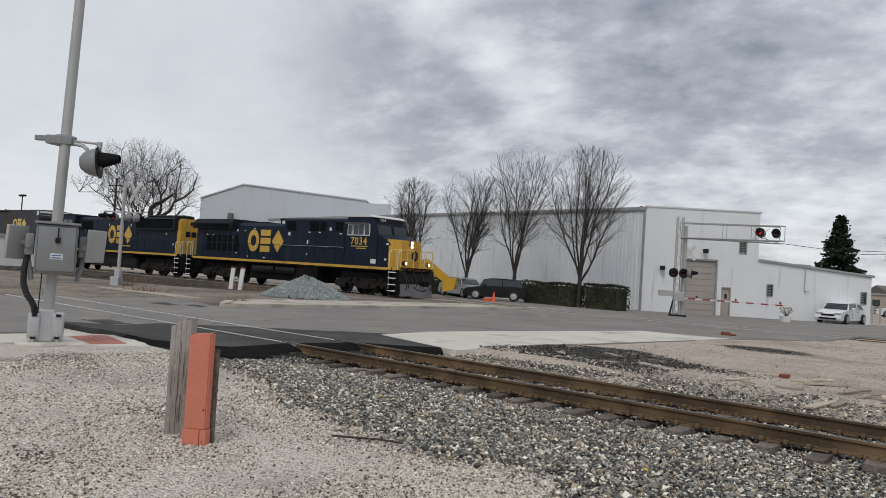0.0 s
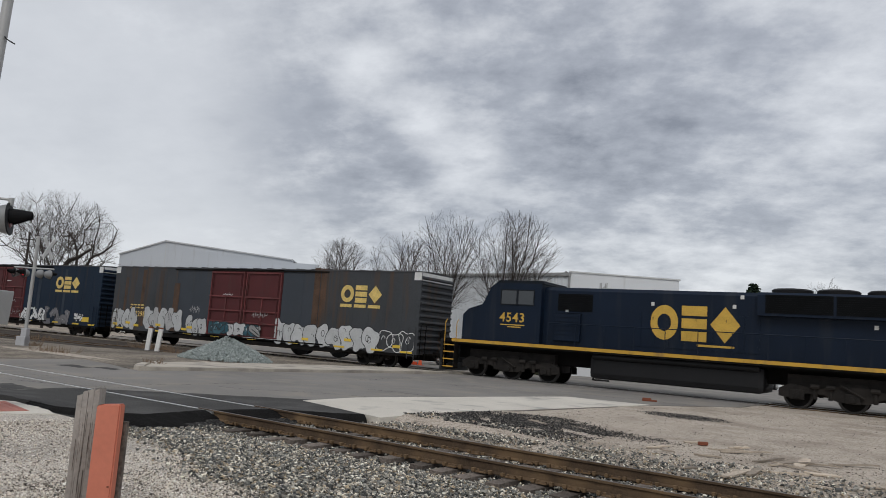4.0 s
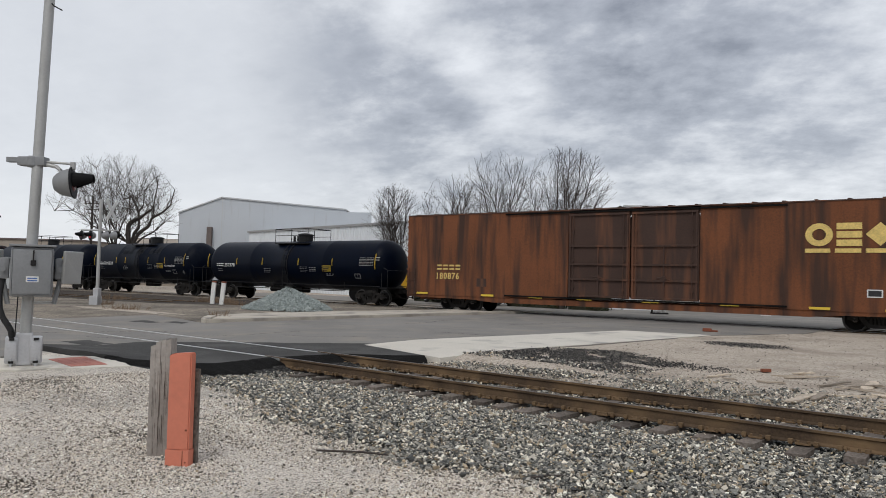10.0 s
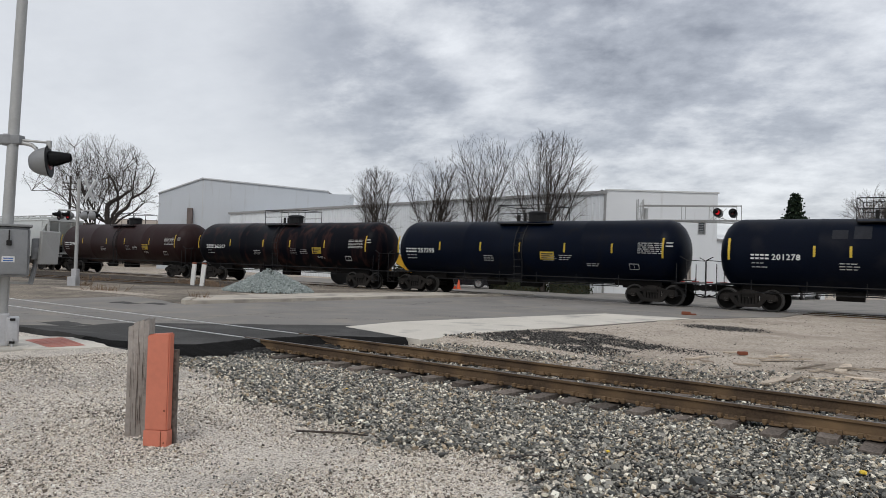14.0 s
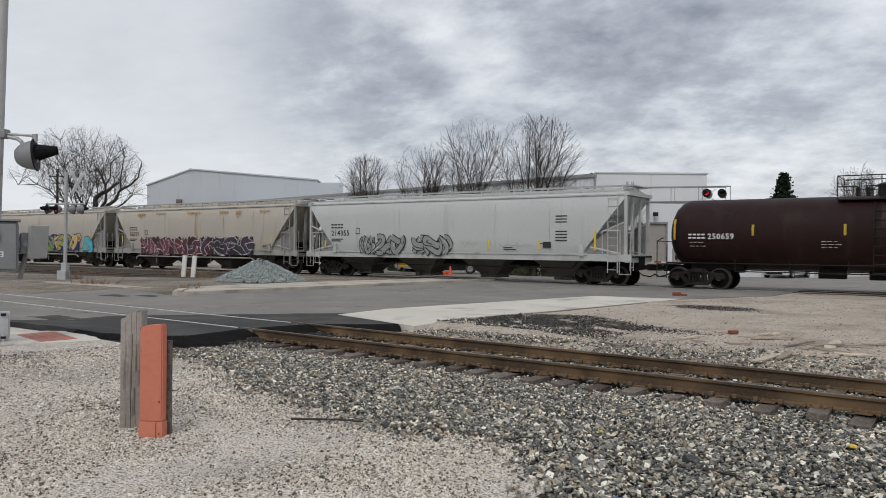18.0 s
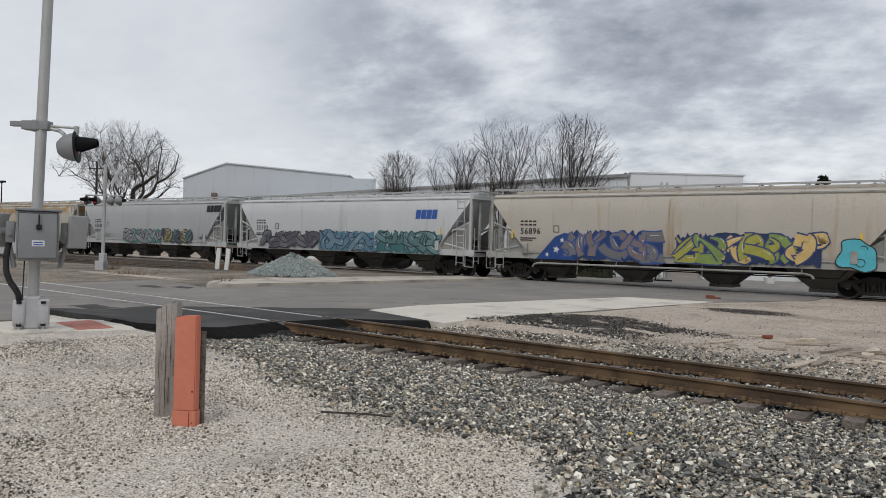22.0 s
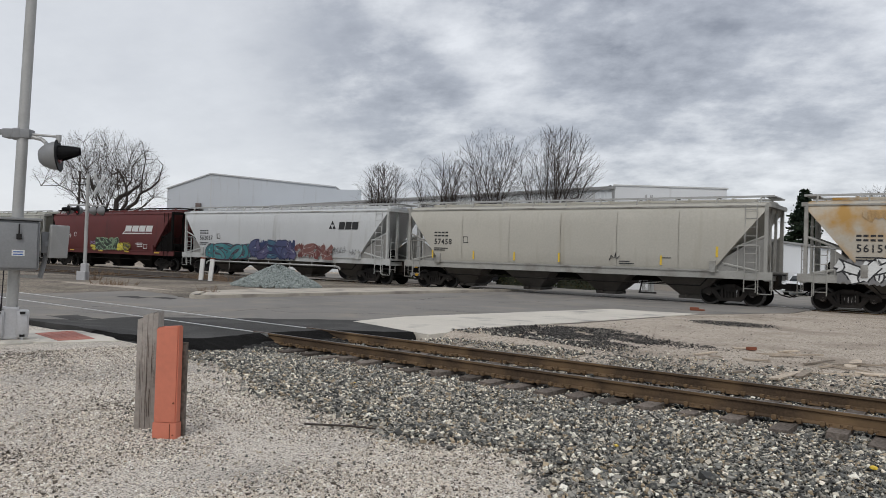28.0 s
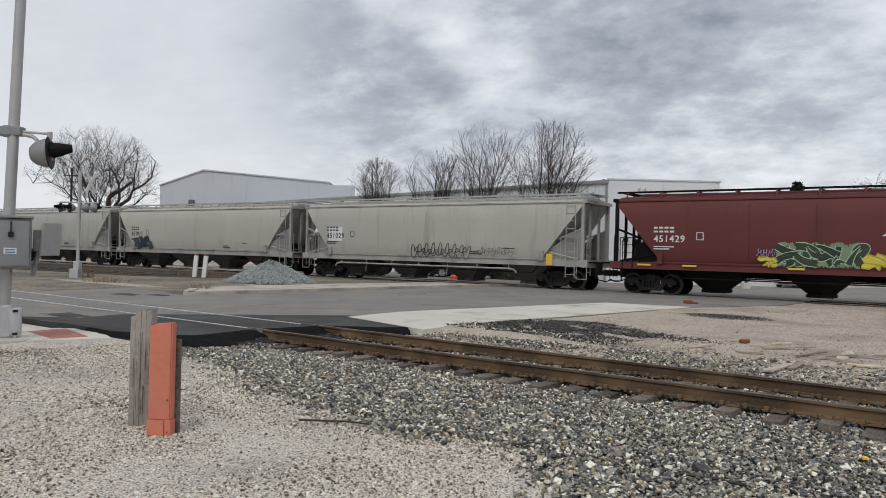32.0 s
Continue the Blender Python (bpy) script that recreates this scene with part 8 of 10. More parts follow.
    va = [bm.verts.new((px, y - 0.004, pz)) for px, pz in ((-6.6, 1.12), (-4.6, 1.12), (-4.5, 1.9), (-4.7, 2.35), (-5.1, 2.4), (-5.35, 2.15), (-5.6, 2.2), (-5.8, 1.7), (-6.3, 1.4))]
    bmesh.ops.triangulate(bm, faces=[bm.faces.new(va)])
    field = part("graffiti_ground", bm, paint((0.012, 0.055, 0.22)), c, "blue sprayed field with white stars")
    for sx, sz, r in ((-5.5, 1.6, 0.2), (-5.2, 2.05, 0.14), (-6.0, 1.35, 0.12), (-4.85, 1.45, 0.12)):
        bm = B()
        bm.faces.new([bm.verts.new((sx + (r if i % 2 == 0 else r * 0.4) * math.sin(0.2 + i * math.pi / 5), y - 0.007, sz + (r if i % 2 == 0 else r * 0.4) * math.cos(0.2 + i * math.pi / 5))) for i in range(10)])
        part("star", bm, paint(WHITE), field, "white sprayed star")
    graffiti(c, -5.1, -0.25, 1.09, 2.6, y, [(0.26, 0.25, 0.26), (0.32, 0.25, 0.25)], (0.03, 0.07, 0.24), 5, 52, (0.03, 0.09, 0.33))
    graffiti(c, 0.35, 6.1, 1.15, 2.55, y, [(0.58, 0.56, 0.10), (0.35, 0.48, 0.12), (0.60, 0.42, 0.16)], (0.03, 0.05, 0.16), 6, 53, (0.03, 0.07, 0.22))
    bubbles(c, 6.75, 7.9, 1.08, 2.3, y, [(0.08, 0.42, 0.50)], DARK, 1, 54)
    reflectors(c, (-8.0, 7.45), 2.1, y + 0.01, upright=True)
    c, y = hopper_car(-312.21, M["hop_white"], M["sill_pale"], "off-white covered hopper with blue and teal graffiti", 19.28, 4, "55192")
    blocks(c, 5.75, 3.06, 1.5, 0.50, 4, y, M["blue_mark"], 0.15, "blue company emblem as plain slanted blocks")
    graffiti(c, -7.1, -2.1, 1.19, 2.33, y, [(0.24, 0.25, 0.27), (0.16, 0.15, 0.19)], DARK, 6, 61, None, wild=0.55)
    graffiti(c, -1.75, 2.75, 1.12, 2.4, y, [(0.18, 0.34, 0.46), (0.24, 0.40, 0.50)], (0.02, 0.03, 0.05), 5, 62, (0.20, 0.48, 0.66), wild=0.5)
    graffiti(c, 2.95, 7.4, 1.10, 2.45, y, [(0.22, 0.38, 0.40), (0.16, 0.30, 0.32)], (0.01, 0.03, 0.03), 5, 63, (0.10, 0.34, 0.36), wild=0.5)
    reflectors(c, (7.5,), 2.15, y + 0.01, upright=True)
    c, y = hopper_car(-332.49, M["hop_grey"], M["sill_pale"], "grey covered hopper with silver and teal graffiti", 18.96, 4, "15430")
    blocks(c, 7.3, 3.5, 1.6, 0.46, 4, y + 0.012, M["black_mark"], 0.2, "black company emblem as plain slanted blocks")
    graffiti(c, -3.0, 1.85, 1.17, 2.3, y, [(0.42, 0.44, 0.45), (0.34, 0.37, 0.38)], DARK, 6, 71, (0.12, 0.45, 0.40), wild=0.5)
    graffiti(c, 2.0, 5.6, 1.25, 2.32, y, [(0.10, 0.12, 0.16), (0.40, 0.33, 0.13), (0.14, 0.24, 0.26)], DARK, 6, 72, wild=0.7)
    scribble(c, 6.55, 7.5, 1.6, 1.95, y, DARK, 12, 6, 0.025)
    scribble(c, -6.3, -5.0, 1.5, 2.0, y, (0.25, 0.24, 0.24), 121, 12)
    c, y = hopper_car(-352.36, M["hop_ochre"], M["sill_grey"], "ochre-stained covered hopper with black and white graffiti", 19.26, 4, "56159")
    rust_run(c, -7.4, 15.0, 3.93, 1.15, y, 80)
    graffiti(c, -8.2, -4.6, 1.06, 2.1, y + 0.02, [WHITE], DARK, 4, 81, (0.5, 0.5, 0.5))
    bubbles(c, -4.9, -1.8, 1.06, 2.1, y, [WHITE, (0.6, 0.6, 0.6)], DARK, 3, 84)
    graffiti(c, -1.55, 2.6, 1.1, 2.35, y, [(0.33, 0.34, 0.36), (0.24, 0.25, 0.28)], DARK, 5, 82, wild=0.5)
    graffiti(c, 3.1, 6.4, 1.15, 2.2, y, [(0.30, 0.31, 0.34), (0.45, 0.46, 0.48)], DARK, 5, 83, DARK, wild=0.5)
    c, y = hopper_car(-372.35, M["hop_cream"], M["sill_grey"], "plain cream covered hopper", 18.92, 4, "57458")
    reflectors(c, (-7.55, -4.95, -2.55, -0.1, 4.85), 1.6, y + 0.015, 0.09, 0.42)
    reflectors(c, (7.28,), 2.0, y + 0.01, upright=True)
    scribble(c, 2.5, 3.0, 1.75, 2.1, y, DARK, 131, 4, 0.02)
    c, y = hopper_car(-392.28, M["hop_white"], M["sill_pale"], "white covered hopper with teal, blue and red graffiti", 18.9, 4, "562037", rail=True)
    blocks(c, 5.55, 3.08, 1.55, 0.44, 3, y, M["black_mark"], 0.15, "black company emblem as plain slanted blocks")
    for a in (90, 210, 330):
        bm = B()
        cx, cz = 5.05 + 0.17 * math.cos(radians(a)), 3.27 + 0.17 * math.sin(radians(a))
        prism(bm, [(cx + 0.15 * math.cos(radians(a + d)), cz + 0.15 * math.sin(radians(a + d))) for d in (0, 120, 240)], "y", y - 0.004, y)
        part("emblem_block", bm, M["black_mark"], c)
    graffiti(c, -6.5, -2.3, 1.05, 2.15, y, [(0.06, 0.30, 0.33), (0.10, 0.36, 0.38)], (0.06, 0.02, 0.04), 5, 91, (0.05, 0.36, 0.38), wild=0.5)
    graffiti(c, -2.15, 1.95, 1.15, 2.45, y, [(0.10, 0.12, 0.26), (0.15, 0.14, 0.28), (0.08, 0.20, 0.30)], (0.02, 0.02, 0.06), 5, 92, (0.06, 0.09, 0.24), wild=0.6)
    graffiti(c, 2.05, 5.1, 1.25, 2.3, y, [(0.22, 0.06, 0.05), (0.30, 0.12, 0.10)], (0.45, 0.40, 0.38), 4, 93, wild=0.5)
    scribble(c, 5.1, 6.2, 1.6, 2.1, y, (0.1, 0.1, 0.1), 13, 12)
    scribble(c, 6.5, 7.3, 1.6, 1.95, y, (0.1, 0.1, 0.1), 132, 9)
    scribble(c, -9.0, -8.2, 2.9, 3.4, y + 0.03, (0.3, 0.12, 0.1), 133, 9)
    c, y = hopper_car(-411.30, M["oxide"], M["oxide"], "oxide-red covered hopper with yellow-green graffiti", 17.06, 3, "451429", M["white_mark"], M["under"])
    blocks(c, 2.55, 2.84, 3.55, 0.44, 4, y, M["white_mark"], 0.35, "white company emblem as plain slanted blocks")
    bm = B()
    prism(bm, [(2.2, 2.64), (6.0, 2.68), (6.05, 2.75), (2.45, 2.74), (2.6, 2.95)], "y", y - 0.006, y)
    part("emblem_line", bm, M["white_mark"], c, "white line under the emblem")
    graffiti(c, -1.45, 1.5, 1.36, 2.42, y, [(0.03, 0.05, 0.03), (0.05, 0.07, 0.04)], (0.42, 0.62, 0.40), 4, 101, (0.42, 0.60, 0.36))
    graffiti(c, -2.1, -1.45, 1.34, 1.8, y, [(0.60, 0.50, 0.05)], (0.3, 0.25, 0.03), 2, 102)
    graffiti(c, 1.6, 3.2, 1.3, 2.0, y, [(0.60, 0.50, 0.05), (0.10, 0.09, 0.03)], (0.4, 0.33, 0.03), 2, 103)
    scribble(c, -2.2, -1.5, 1.8, 2.15, y, (0.35, 0.3, 0.55), 14)
    for k in range(3):
        bars(c, [(4.15, 1.72 + 0.12 * k, 0.7, 0.05)], y + 0.02, M["white_mark"], "stencil")
    bars(c, [(4.98, 1.58, 0.46, 0.32)], y + 0.02, M["white_mark"], "data_panel")
    bars(c, [(5.01, 1.61, 0.40, 0.26)], y + 0.017, M["oxide"], "data_panel")
    reflectors(c, (-7.2, -5.2, -1.0, 2.6, 6.4), 1.28, y, 0.6, 0.08)
    c, y = hopper_car(-430.2, M["hop_olive"], M["sill_grey"], "grimy cream covered hopper with black line tags", 18.56, 4, "451029", rail=True)
    bars(c, [(-7.1, 2.16, 1.1, 0.8)], y + 0.004, M["white_mark"], "patch", "white number patch")
    scribble(c, -0.9, 2.8, 1.3, 2.15, y, DARK, 15, 22, 0.022)
    scribble(c, 3.2, 5.4, 1.5, 2.0, y, DARK, 16, 16)
    bars(c, [(7.2, 1.15, 0.33, 0.55)], -1.60, M["reflector"], "reflector", "yellow painted sill post")
    c, y = hopper_car(-449.8, M["hop_cream"], M["sill_grey"], "cream covered hopper with a blue-black tag", 18.9, 4, "451017")
    graffiti(c, -6.9, -4.9, 1.35, 2.35, y, [(0.05, 0.09, 0.13), (0.02, 0.02, 0.025)], (0.02, 0.02, 0.025), 3, 111, wild=0.6)
    hopper_car(-469.6, M["hop_olive"], M["sill_grey"], "grimy cream covered hopper, end of view", 19.0, 4, "")


make_train()


# ---- crossing signals, poles and posts ----
CAM_TURN = 37.2      # things that face the lot


def flasher(parent, m, lit, name="flasher"):
    """A hooded crossing lamp: housing, round black backing, lens and hood; it looks along its own +x."""
    bm = B()
    lathe(bm, [(-0.33, 0.05), (-0.31, 0.13), (-0.24, 0.20), (-0.14, 0.25), (-0.04, 0.28), (0.02, 0.285)], 20, (0, 0, 0), "x")
    f = part(name, bm, M["grey_box"], parent, "grey lamp housing", smooth=True, at=m)
    bm = B()
    lathe(bm, [(0.02, 0.31), (0.035, 0.32), (0.045, 0.31)], 26, (0, 0, 0), "x")
    part("backing", bm, M["black"], f, "round black backing")
    bm = B()
    lathe(bm, [(0.045, 0.165), (0.065, 0.14), (0.075, 0.04)], 20, (0, 0, 0), "x")
    part("lens", bm, M["red_lens"] if lit else M["red_dark"], f, "red lens, lit" if lit else "dark red lens")
    bm = B()
    k = 15
    rows = []
    for x, r, dz in ((0.04, 0.18, 0.03), (0.20, 0.145, 0.045), (0.43, 0.085, 0.06)):
        rows.append([bm.verts.new((x, r * math.sin(radians(-140 + 280 * i / k)), dz + r * math.cos(radians(-140 + 280 * i / k)))) for i in range(k + 1)])
    for a, b in zip(rows, rows[1:]):
        for i in range(k):
            bm.faces.new((a[i], a[i + 1], b[i + 1], b[i]))
    bmesh.ops.solidify(bm, geom=bm.faces[:], thickness=0.008)
    part("hood", bm, M["black"], f, "black sun hood")
    return f


def make_near_signal():
    sg = thing("crossing_signal", pose(-14.02, 6.0, -0.06, 0, 0, CAM_TURN + 29), "galvanised crossing signal mast with a grey case and hooded lamp", "railway signal")
    bm = B()
    back = pose(0, 0, 0, 0, 0, -29)
    rod(bm, (0, 0, 0), (0.20, 0, 7.4), 0.095, 0.082, 20)
    part("mast", bm, M["galv"], sg, smooth=True, at=back)
    bm = B()
    lathe(bm, [(-0.2, 0.47), (0.03, 0.47), (0.06, 0.44)], 24, (0, 0, 0), "z")
    part("foundation", bm, M["concrete"], sg, "round concrete footing")
    bm = B()
    for a in range(4):
        c, s = math.cos(radians(45 + 90 * a)), math.sin(radians(45 + 90 * a))
        rod(bm, (0.26 * c, 0.26 * s, 0.05), (0.26 * c, 0.26 * s, 0.2), 0.02, 0.02, 6)
    box(bm, -0.13, 0.13, -0.13, 0.13, 0.06, 0.62, 0.03)
    part("base_casting", bm, M["alu"], sg, "cast aluminium base")
    for s in (-1, 1):
        bm = B()
        box(bm, s * 0.185 - 0.10, s * 0.185 + 0.10, -0.16, 0.10, 0.1, 0.56, 0.035)
        box(bm, s * 0.185 - 0.075, s * 0.185 + 0.075, -0.185, -0.15, 0.15, 0.5, 0.012)
        b = part("junction_box", bm, M["alu"], sg, "cast aluminium junction box", smooth=True)
        for z in (0.13, 0.52):
            bm = B()
            box(bm, s * 0.185 - 0.04, s * 0.185 + 0.04, -0.21, -0.16, z - 0.02, z + 0.02)
            part("latch", bm, M["iron"], b)
    # large equipment case
    bm = B()
    box(bm, -0.25, 0.40, -0.42, 0.12, 1.25, 2.10, 0.06)
    case = part("equipment_case", bm, M["grey_box"], sg, "grey steel equipment case", smooth=True)
    bm = B()
    box(bm, -0.22, 0.37, -0.455, -0.42, 1.29, 2.06, 0.03)
    part("case_door", bm, M["grey_box"], case, smooth=True)
    bm = B()
    box(bm, -0.28, 0.43, -0.46, 0.15, 2.10, 2.14, 0.012)
    part("case_lid", bm, M["grey_box"], case)
    bm = B()
    rod(bm, (0.09, -0.49, 1.85), (0.09, -0.49, 2.04), 0.012, 0.012, 6)
    box(bm, 0.05, 0.13, -0.5, -0.455, 1.78, 1.87, 0.01)
    part("hasp", bm, M["iron"], case)
    bm = B()
    box(bm, -0.01, 0.18, -0.459, -0.455, 1.50, 1.60)
    lab = part("maker_plate", bm, M["white_mark"], case, "small white label")
    bm = B()
    for i in range(2):
        box(bm, 0.01, 0.16, -0.462, -0.459, 1.517 + 0.04 * i, 1.535 + 0.04 * i)
    part("lettering", bm, M["blue_mark"], lab)
    # gate arm bearings either side, with plates
    for s in (-1, 1):
        bm = B()
        box(bm, 0.075 + s * 0.42 - 0.07, 0.075 + s * 0.42 + 0.07, -0.2, 0.1, 1.55, 1.92, 0.03)
        rod(bm, (0.075 + s * 0.36, 0, 1.75), (0.075 + s * 0.60, -0.05, 1.75), 0.06, 0.06, 10)
        arm = part("arm_bearing", bm, M["grey_box"], sg, "grey arm bearing", smooth=True)
        bm = B()
        box(bm, -0.03, 0.03, -0.22, 0.22, -0.29, 0.29, 0.018)
        part("counterweight_plate", bm, M["galv"], arm, "flat grey counterweight plate", at=pose(0.075 + s * 0.62, -0.10, 1.76, 0, 4, -42))
        bm = B()
        pipe(bm, [(0.075 + s * 0.44, -0.1, 1.55), (0.075 + s * 0.35, -0.1, 1.12)], 0.04, 8)
        rod(bm, (0.075 + s * 0.44, -0.2, 1.72), (0.075 + s * 0.44, -0.24, 1.72), 0.05, 0.05, 10)
        part("arm_brace", bm, M["grey_box"], arm)
    bm = B()
    box(bm, 0.0, 0.46, -0.06, 0.0, 1.12, 1.16)
    part("bracket_strap", bm, M["galv"], sg)
    # conduit hoses
    bm = B()
    pts = [(-0.36, -0.1, 1.55), (-0.40, -0.14, 1.30), (-0.39, -0.16, 1.05), (-0.33, -0.18, 0.88), (-0.25, -0.18, 0.76), (-0.20, -0.16, 0.66), (-0.19, -0.12, 0.55)]
    pipe(bm, pts, 0.05, 10)
    part("conduit_hose", bm, M["rubber"], sg, "thick dark grey cable hose", smooth=True)
    bm = B()
    pipe(bm, [(-0.12, -0.2, 1.27), (-0.13, -0.25, 0.9), (-0.14, -0.2, 0.56)], 0.01, 5)
    part("cable", bm, M["black"], sg)
    # cross arm with the hooded lamp
    bm = B()
    lathe(bm, [(3.50, 0.10), (3.53, 0.125), (3.66, 0.125), (3.69, 0.10)], 18, (0.03, 0, 0), "z")
    box(bm, -0.22, 0.26, -0.10, 0.10, 3.52, 3.68, 0.03)
    cl = part("arm_clamp", bm, M["grey_box"], sg, smooth=True, at=back)
    bm = B()
    box(bm, -0.44, -0.2, -0.05, 0.05, 3.58, 3.67, 0.012)
    part("arm_stub", bm, M["grey_box"], cl)
    bm = B()
    pipe(bm, [(0.22, 0, 3.60), (0.72, 0, 3.57), (0.72, 0, 3.46)], 0.022, 8)
    pipe(bm, [(0.22, 0, 3.56), (0.42, 0, 3.52), (0.50, 0, 3.46), (0.52, 0, 3.36)], 0.034, 8)
    lathe(bm, [(3.48, 0.045), (3.60, 0.045)], 10, (0.72, 0, 0), "z")
    part("cross_arm", bm, M["galv"], cl, smooth=True)
    flasher(sg, back @ pose(0.70, 0, 3.24, 0, -6, 14) @ Matrix.Scale(0.88, 4), False, "hooded_lamp")
    bm = B()
    pipe(bm, [(0.1, 0, 6.55), (0.28, -0.05, 6.35), (0.45, -0.08, 6.26)], 0.012, 5)
    part("stray_wire", bm, M["black"], sg, at=back)


def crossbuck(parent, m, size=0.62):
    for k, a in enumerate((45, -45)):
        bm = B()
        box(bm, -size, size, -0.012 - 0.03 * k, 0.012 - 0.03 * k, -0.11, 0.11)
        part("crossbuck_blade", bm, M["white_mark"], parent, "white crossing blade seen from behind", at=m @ pose(0, 0, 0, 0, a, 0))


def make_far_west_signal():
    sg = thing("flashing_signal", pose(-36.3, 18.65, 0.0, 0, 0, CAM_TURN - 8), "slim grey flashing signal mast with red lamps", "railway signal")
    bm = B()
    rod(bm, (0, 0, 0.2), (0.02, 0, 5.15), 0.085, 0.08, 14)
    part("mast", bm, M["galv"], sg, smooth=True)
    bm = B()
    box(bm, -0.3, 0.14, -0.2, 0.2, -0.1, 0.42, 0.03)
    box(bm, -0.14, 0.14, -0.14, 0.14, 0.0, 0.8, 0.03)
    part("base_box", bm, M["alu"], sg)
    bm = B()
    rod(bm, (-1.0, 0, 3.62), (1.0, 0, 3.62), 0.04, 0.04, 8)
    part("lamp_arm", bm, M["galv"], sg)
    for x, lit in ((-0.88, True), (-0.40, True), (0.45, False), (0.88, False)):
        flasher(sg, pose(x, -0.1, 3.36, 0, 0, -122 if lit else 60) @ Matrix.Scale(0.74, 4), x == -0.40)
    crossbuck(sg, pose(0.66, -0.12, 4.6, 0, 0, 97), 0.68)


def make_cantilever():
    cg = thing("cantilever_signal", pose(-17.7, 42.4, -0.05, 0, 0, CAM_TURN), "galvanised cantilever crossing signal over the road", "railway signal")
    bm = B()
    for x in (-0.16, 0.16):
        for y in (-0.16, 0.16):
            rod(bm, (x, y, 0), (x, y, 5.7), 0.03, 0.03, 6)
    for i in range(14):
        z0, z1 = 0.4 * i, 0.4 * (i + 1)
        s = 1 if i % 2 else -1
        for y in (-0.16, 0.16):
            rod(bm, (-0.16 * s, y, z0), (0.16 * s, y, z1), 0.014, 0.014, 5)
    rod(bm, (0.32, 0, 0), (0.32, 0, 5.2), 0.13, 0.12, 12)
    part("mast", bm, M["galv"], cg, "lattice and tube mast")
    bm = B()
    for z in (4.5, 5.35):
        for y in (-0.35, 0.35):
            rod(bm, (0.1, y, z), (5.8, y, z + 0.12), 0.035, 0.035, 6)
    n = 7
    for i in range(n + 1):
        x = 0.1 + 5.7 * i / n
        d = 0.12 * i / n
        for y in (-0.35, 0.35):
            if i in (0, 3, 5, n):
                rod(bm, (x, y, 4.5 + d), (x, y, 5.35 + d), 0.022, 0.022, 5)
            if i == 5:
                rod(bm, (x, y, 4.5 + d), (x + 0.75, y, 5.2 + d), 0.016, 0.016, 5)
                rod(bm, (x, y, 5.2 + d), (x + 0.75, y, 4.5 + d), 0.016, 0.016, 5)
        rod(bm, (x, -0.35, 4.5 + d), (x, 0.35, 4.5 + d), 0.018, 0.018, 5)
    box(bm, 0.1, 5.8, -0.3, 0.3, 4.46, 4.5)
    part("truss_arm", bm, M["galv"], cg, "railed truss arm")
    for x, a in ((4.35, -90), (5.25, -90), (4.75, 90), (5.6, 90)):
        flasher(cg, pose(x, 0.3 if a > 0 else -0.45, 5.05, 0, 0, a) @ Matrix.Scale(0.8, 4), a < 0 and x < 5)
    for x, a in ((-0.35, -90), (0.22, -90), (0.66, -20)):
        flasher(cg, pose(x, -0.35, 2.45, 0, 0, a) @ Matrix.Scale(0.85, 4), False)
    bm = B()
    rod(bm, (-0.5, -0.1, 2.45), (1.2, -0.1, 2.45), 0.035, 0.035, 6)
    part("lamp_arm", bm, M["galv"], cg)
    crossbuck(cg, pose(0.55, -0.3, 3.65, 0, 0, -62), 0.60)
    bm = B()
    box(bm, -0.28, 0.28, -0.5, -0.15, 0.85, 1.35, 0.03)
    box(bm, -1.15, -0.2, -0.42, -0.30, 1.1, 1.42, 0.02)
    part("gate_mechanism", bm, M["galv"], cg, "gate mechanism with counterweight")
    g = part("gate_arm", (lambda b: (box(b, 0.2, 6.1, -0.42, -0.36, 1.0, 1.07), b)[1])(B()), M["white_mark"], cg, "lowered gate arm in red and white bands", at=pose(0, 0, 0, 0, 0.8, 0))
    for i in range(7):
        bm = B()
        box(bm, 0.5 + 0.82 * i, 0.92 + 0.82 * i, -0.425, -0.355, 0.996, 1.074)
        part("band", bm, M["gate_red"], g)
    for x in (1.0, 3.2, 5.7):
        bm = B()
        lathe(bm, [(1.09, 0.05), (1.2, 0.06), (1.24, 0.02)], 10, (x, -0.39, 0), "z")
        part("gate_lamp", bm, M["red_dark"], g)
    bm = B()
    rod(bm, (-0.45, -0.3, 0), (-0.3, -0.35, 0.9), 0.05, 0.04, 6)
    box(bm, -0.35, 0.5, -0.4, 0.35, -0.15, 0.06)
    part("footing", bm, M["iron"], cg)


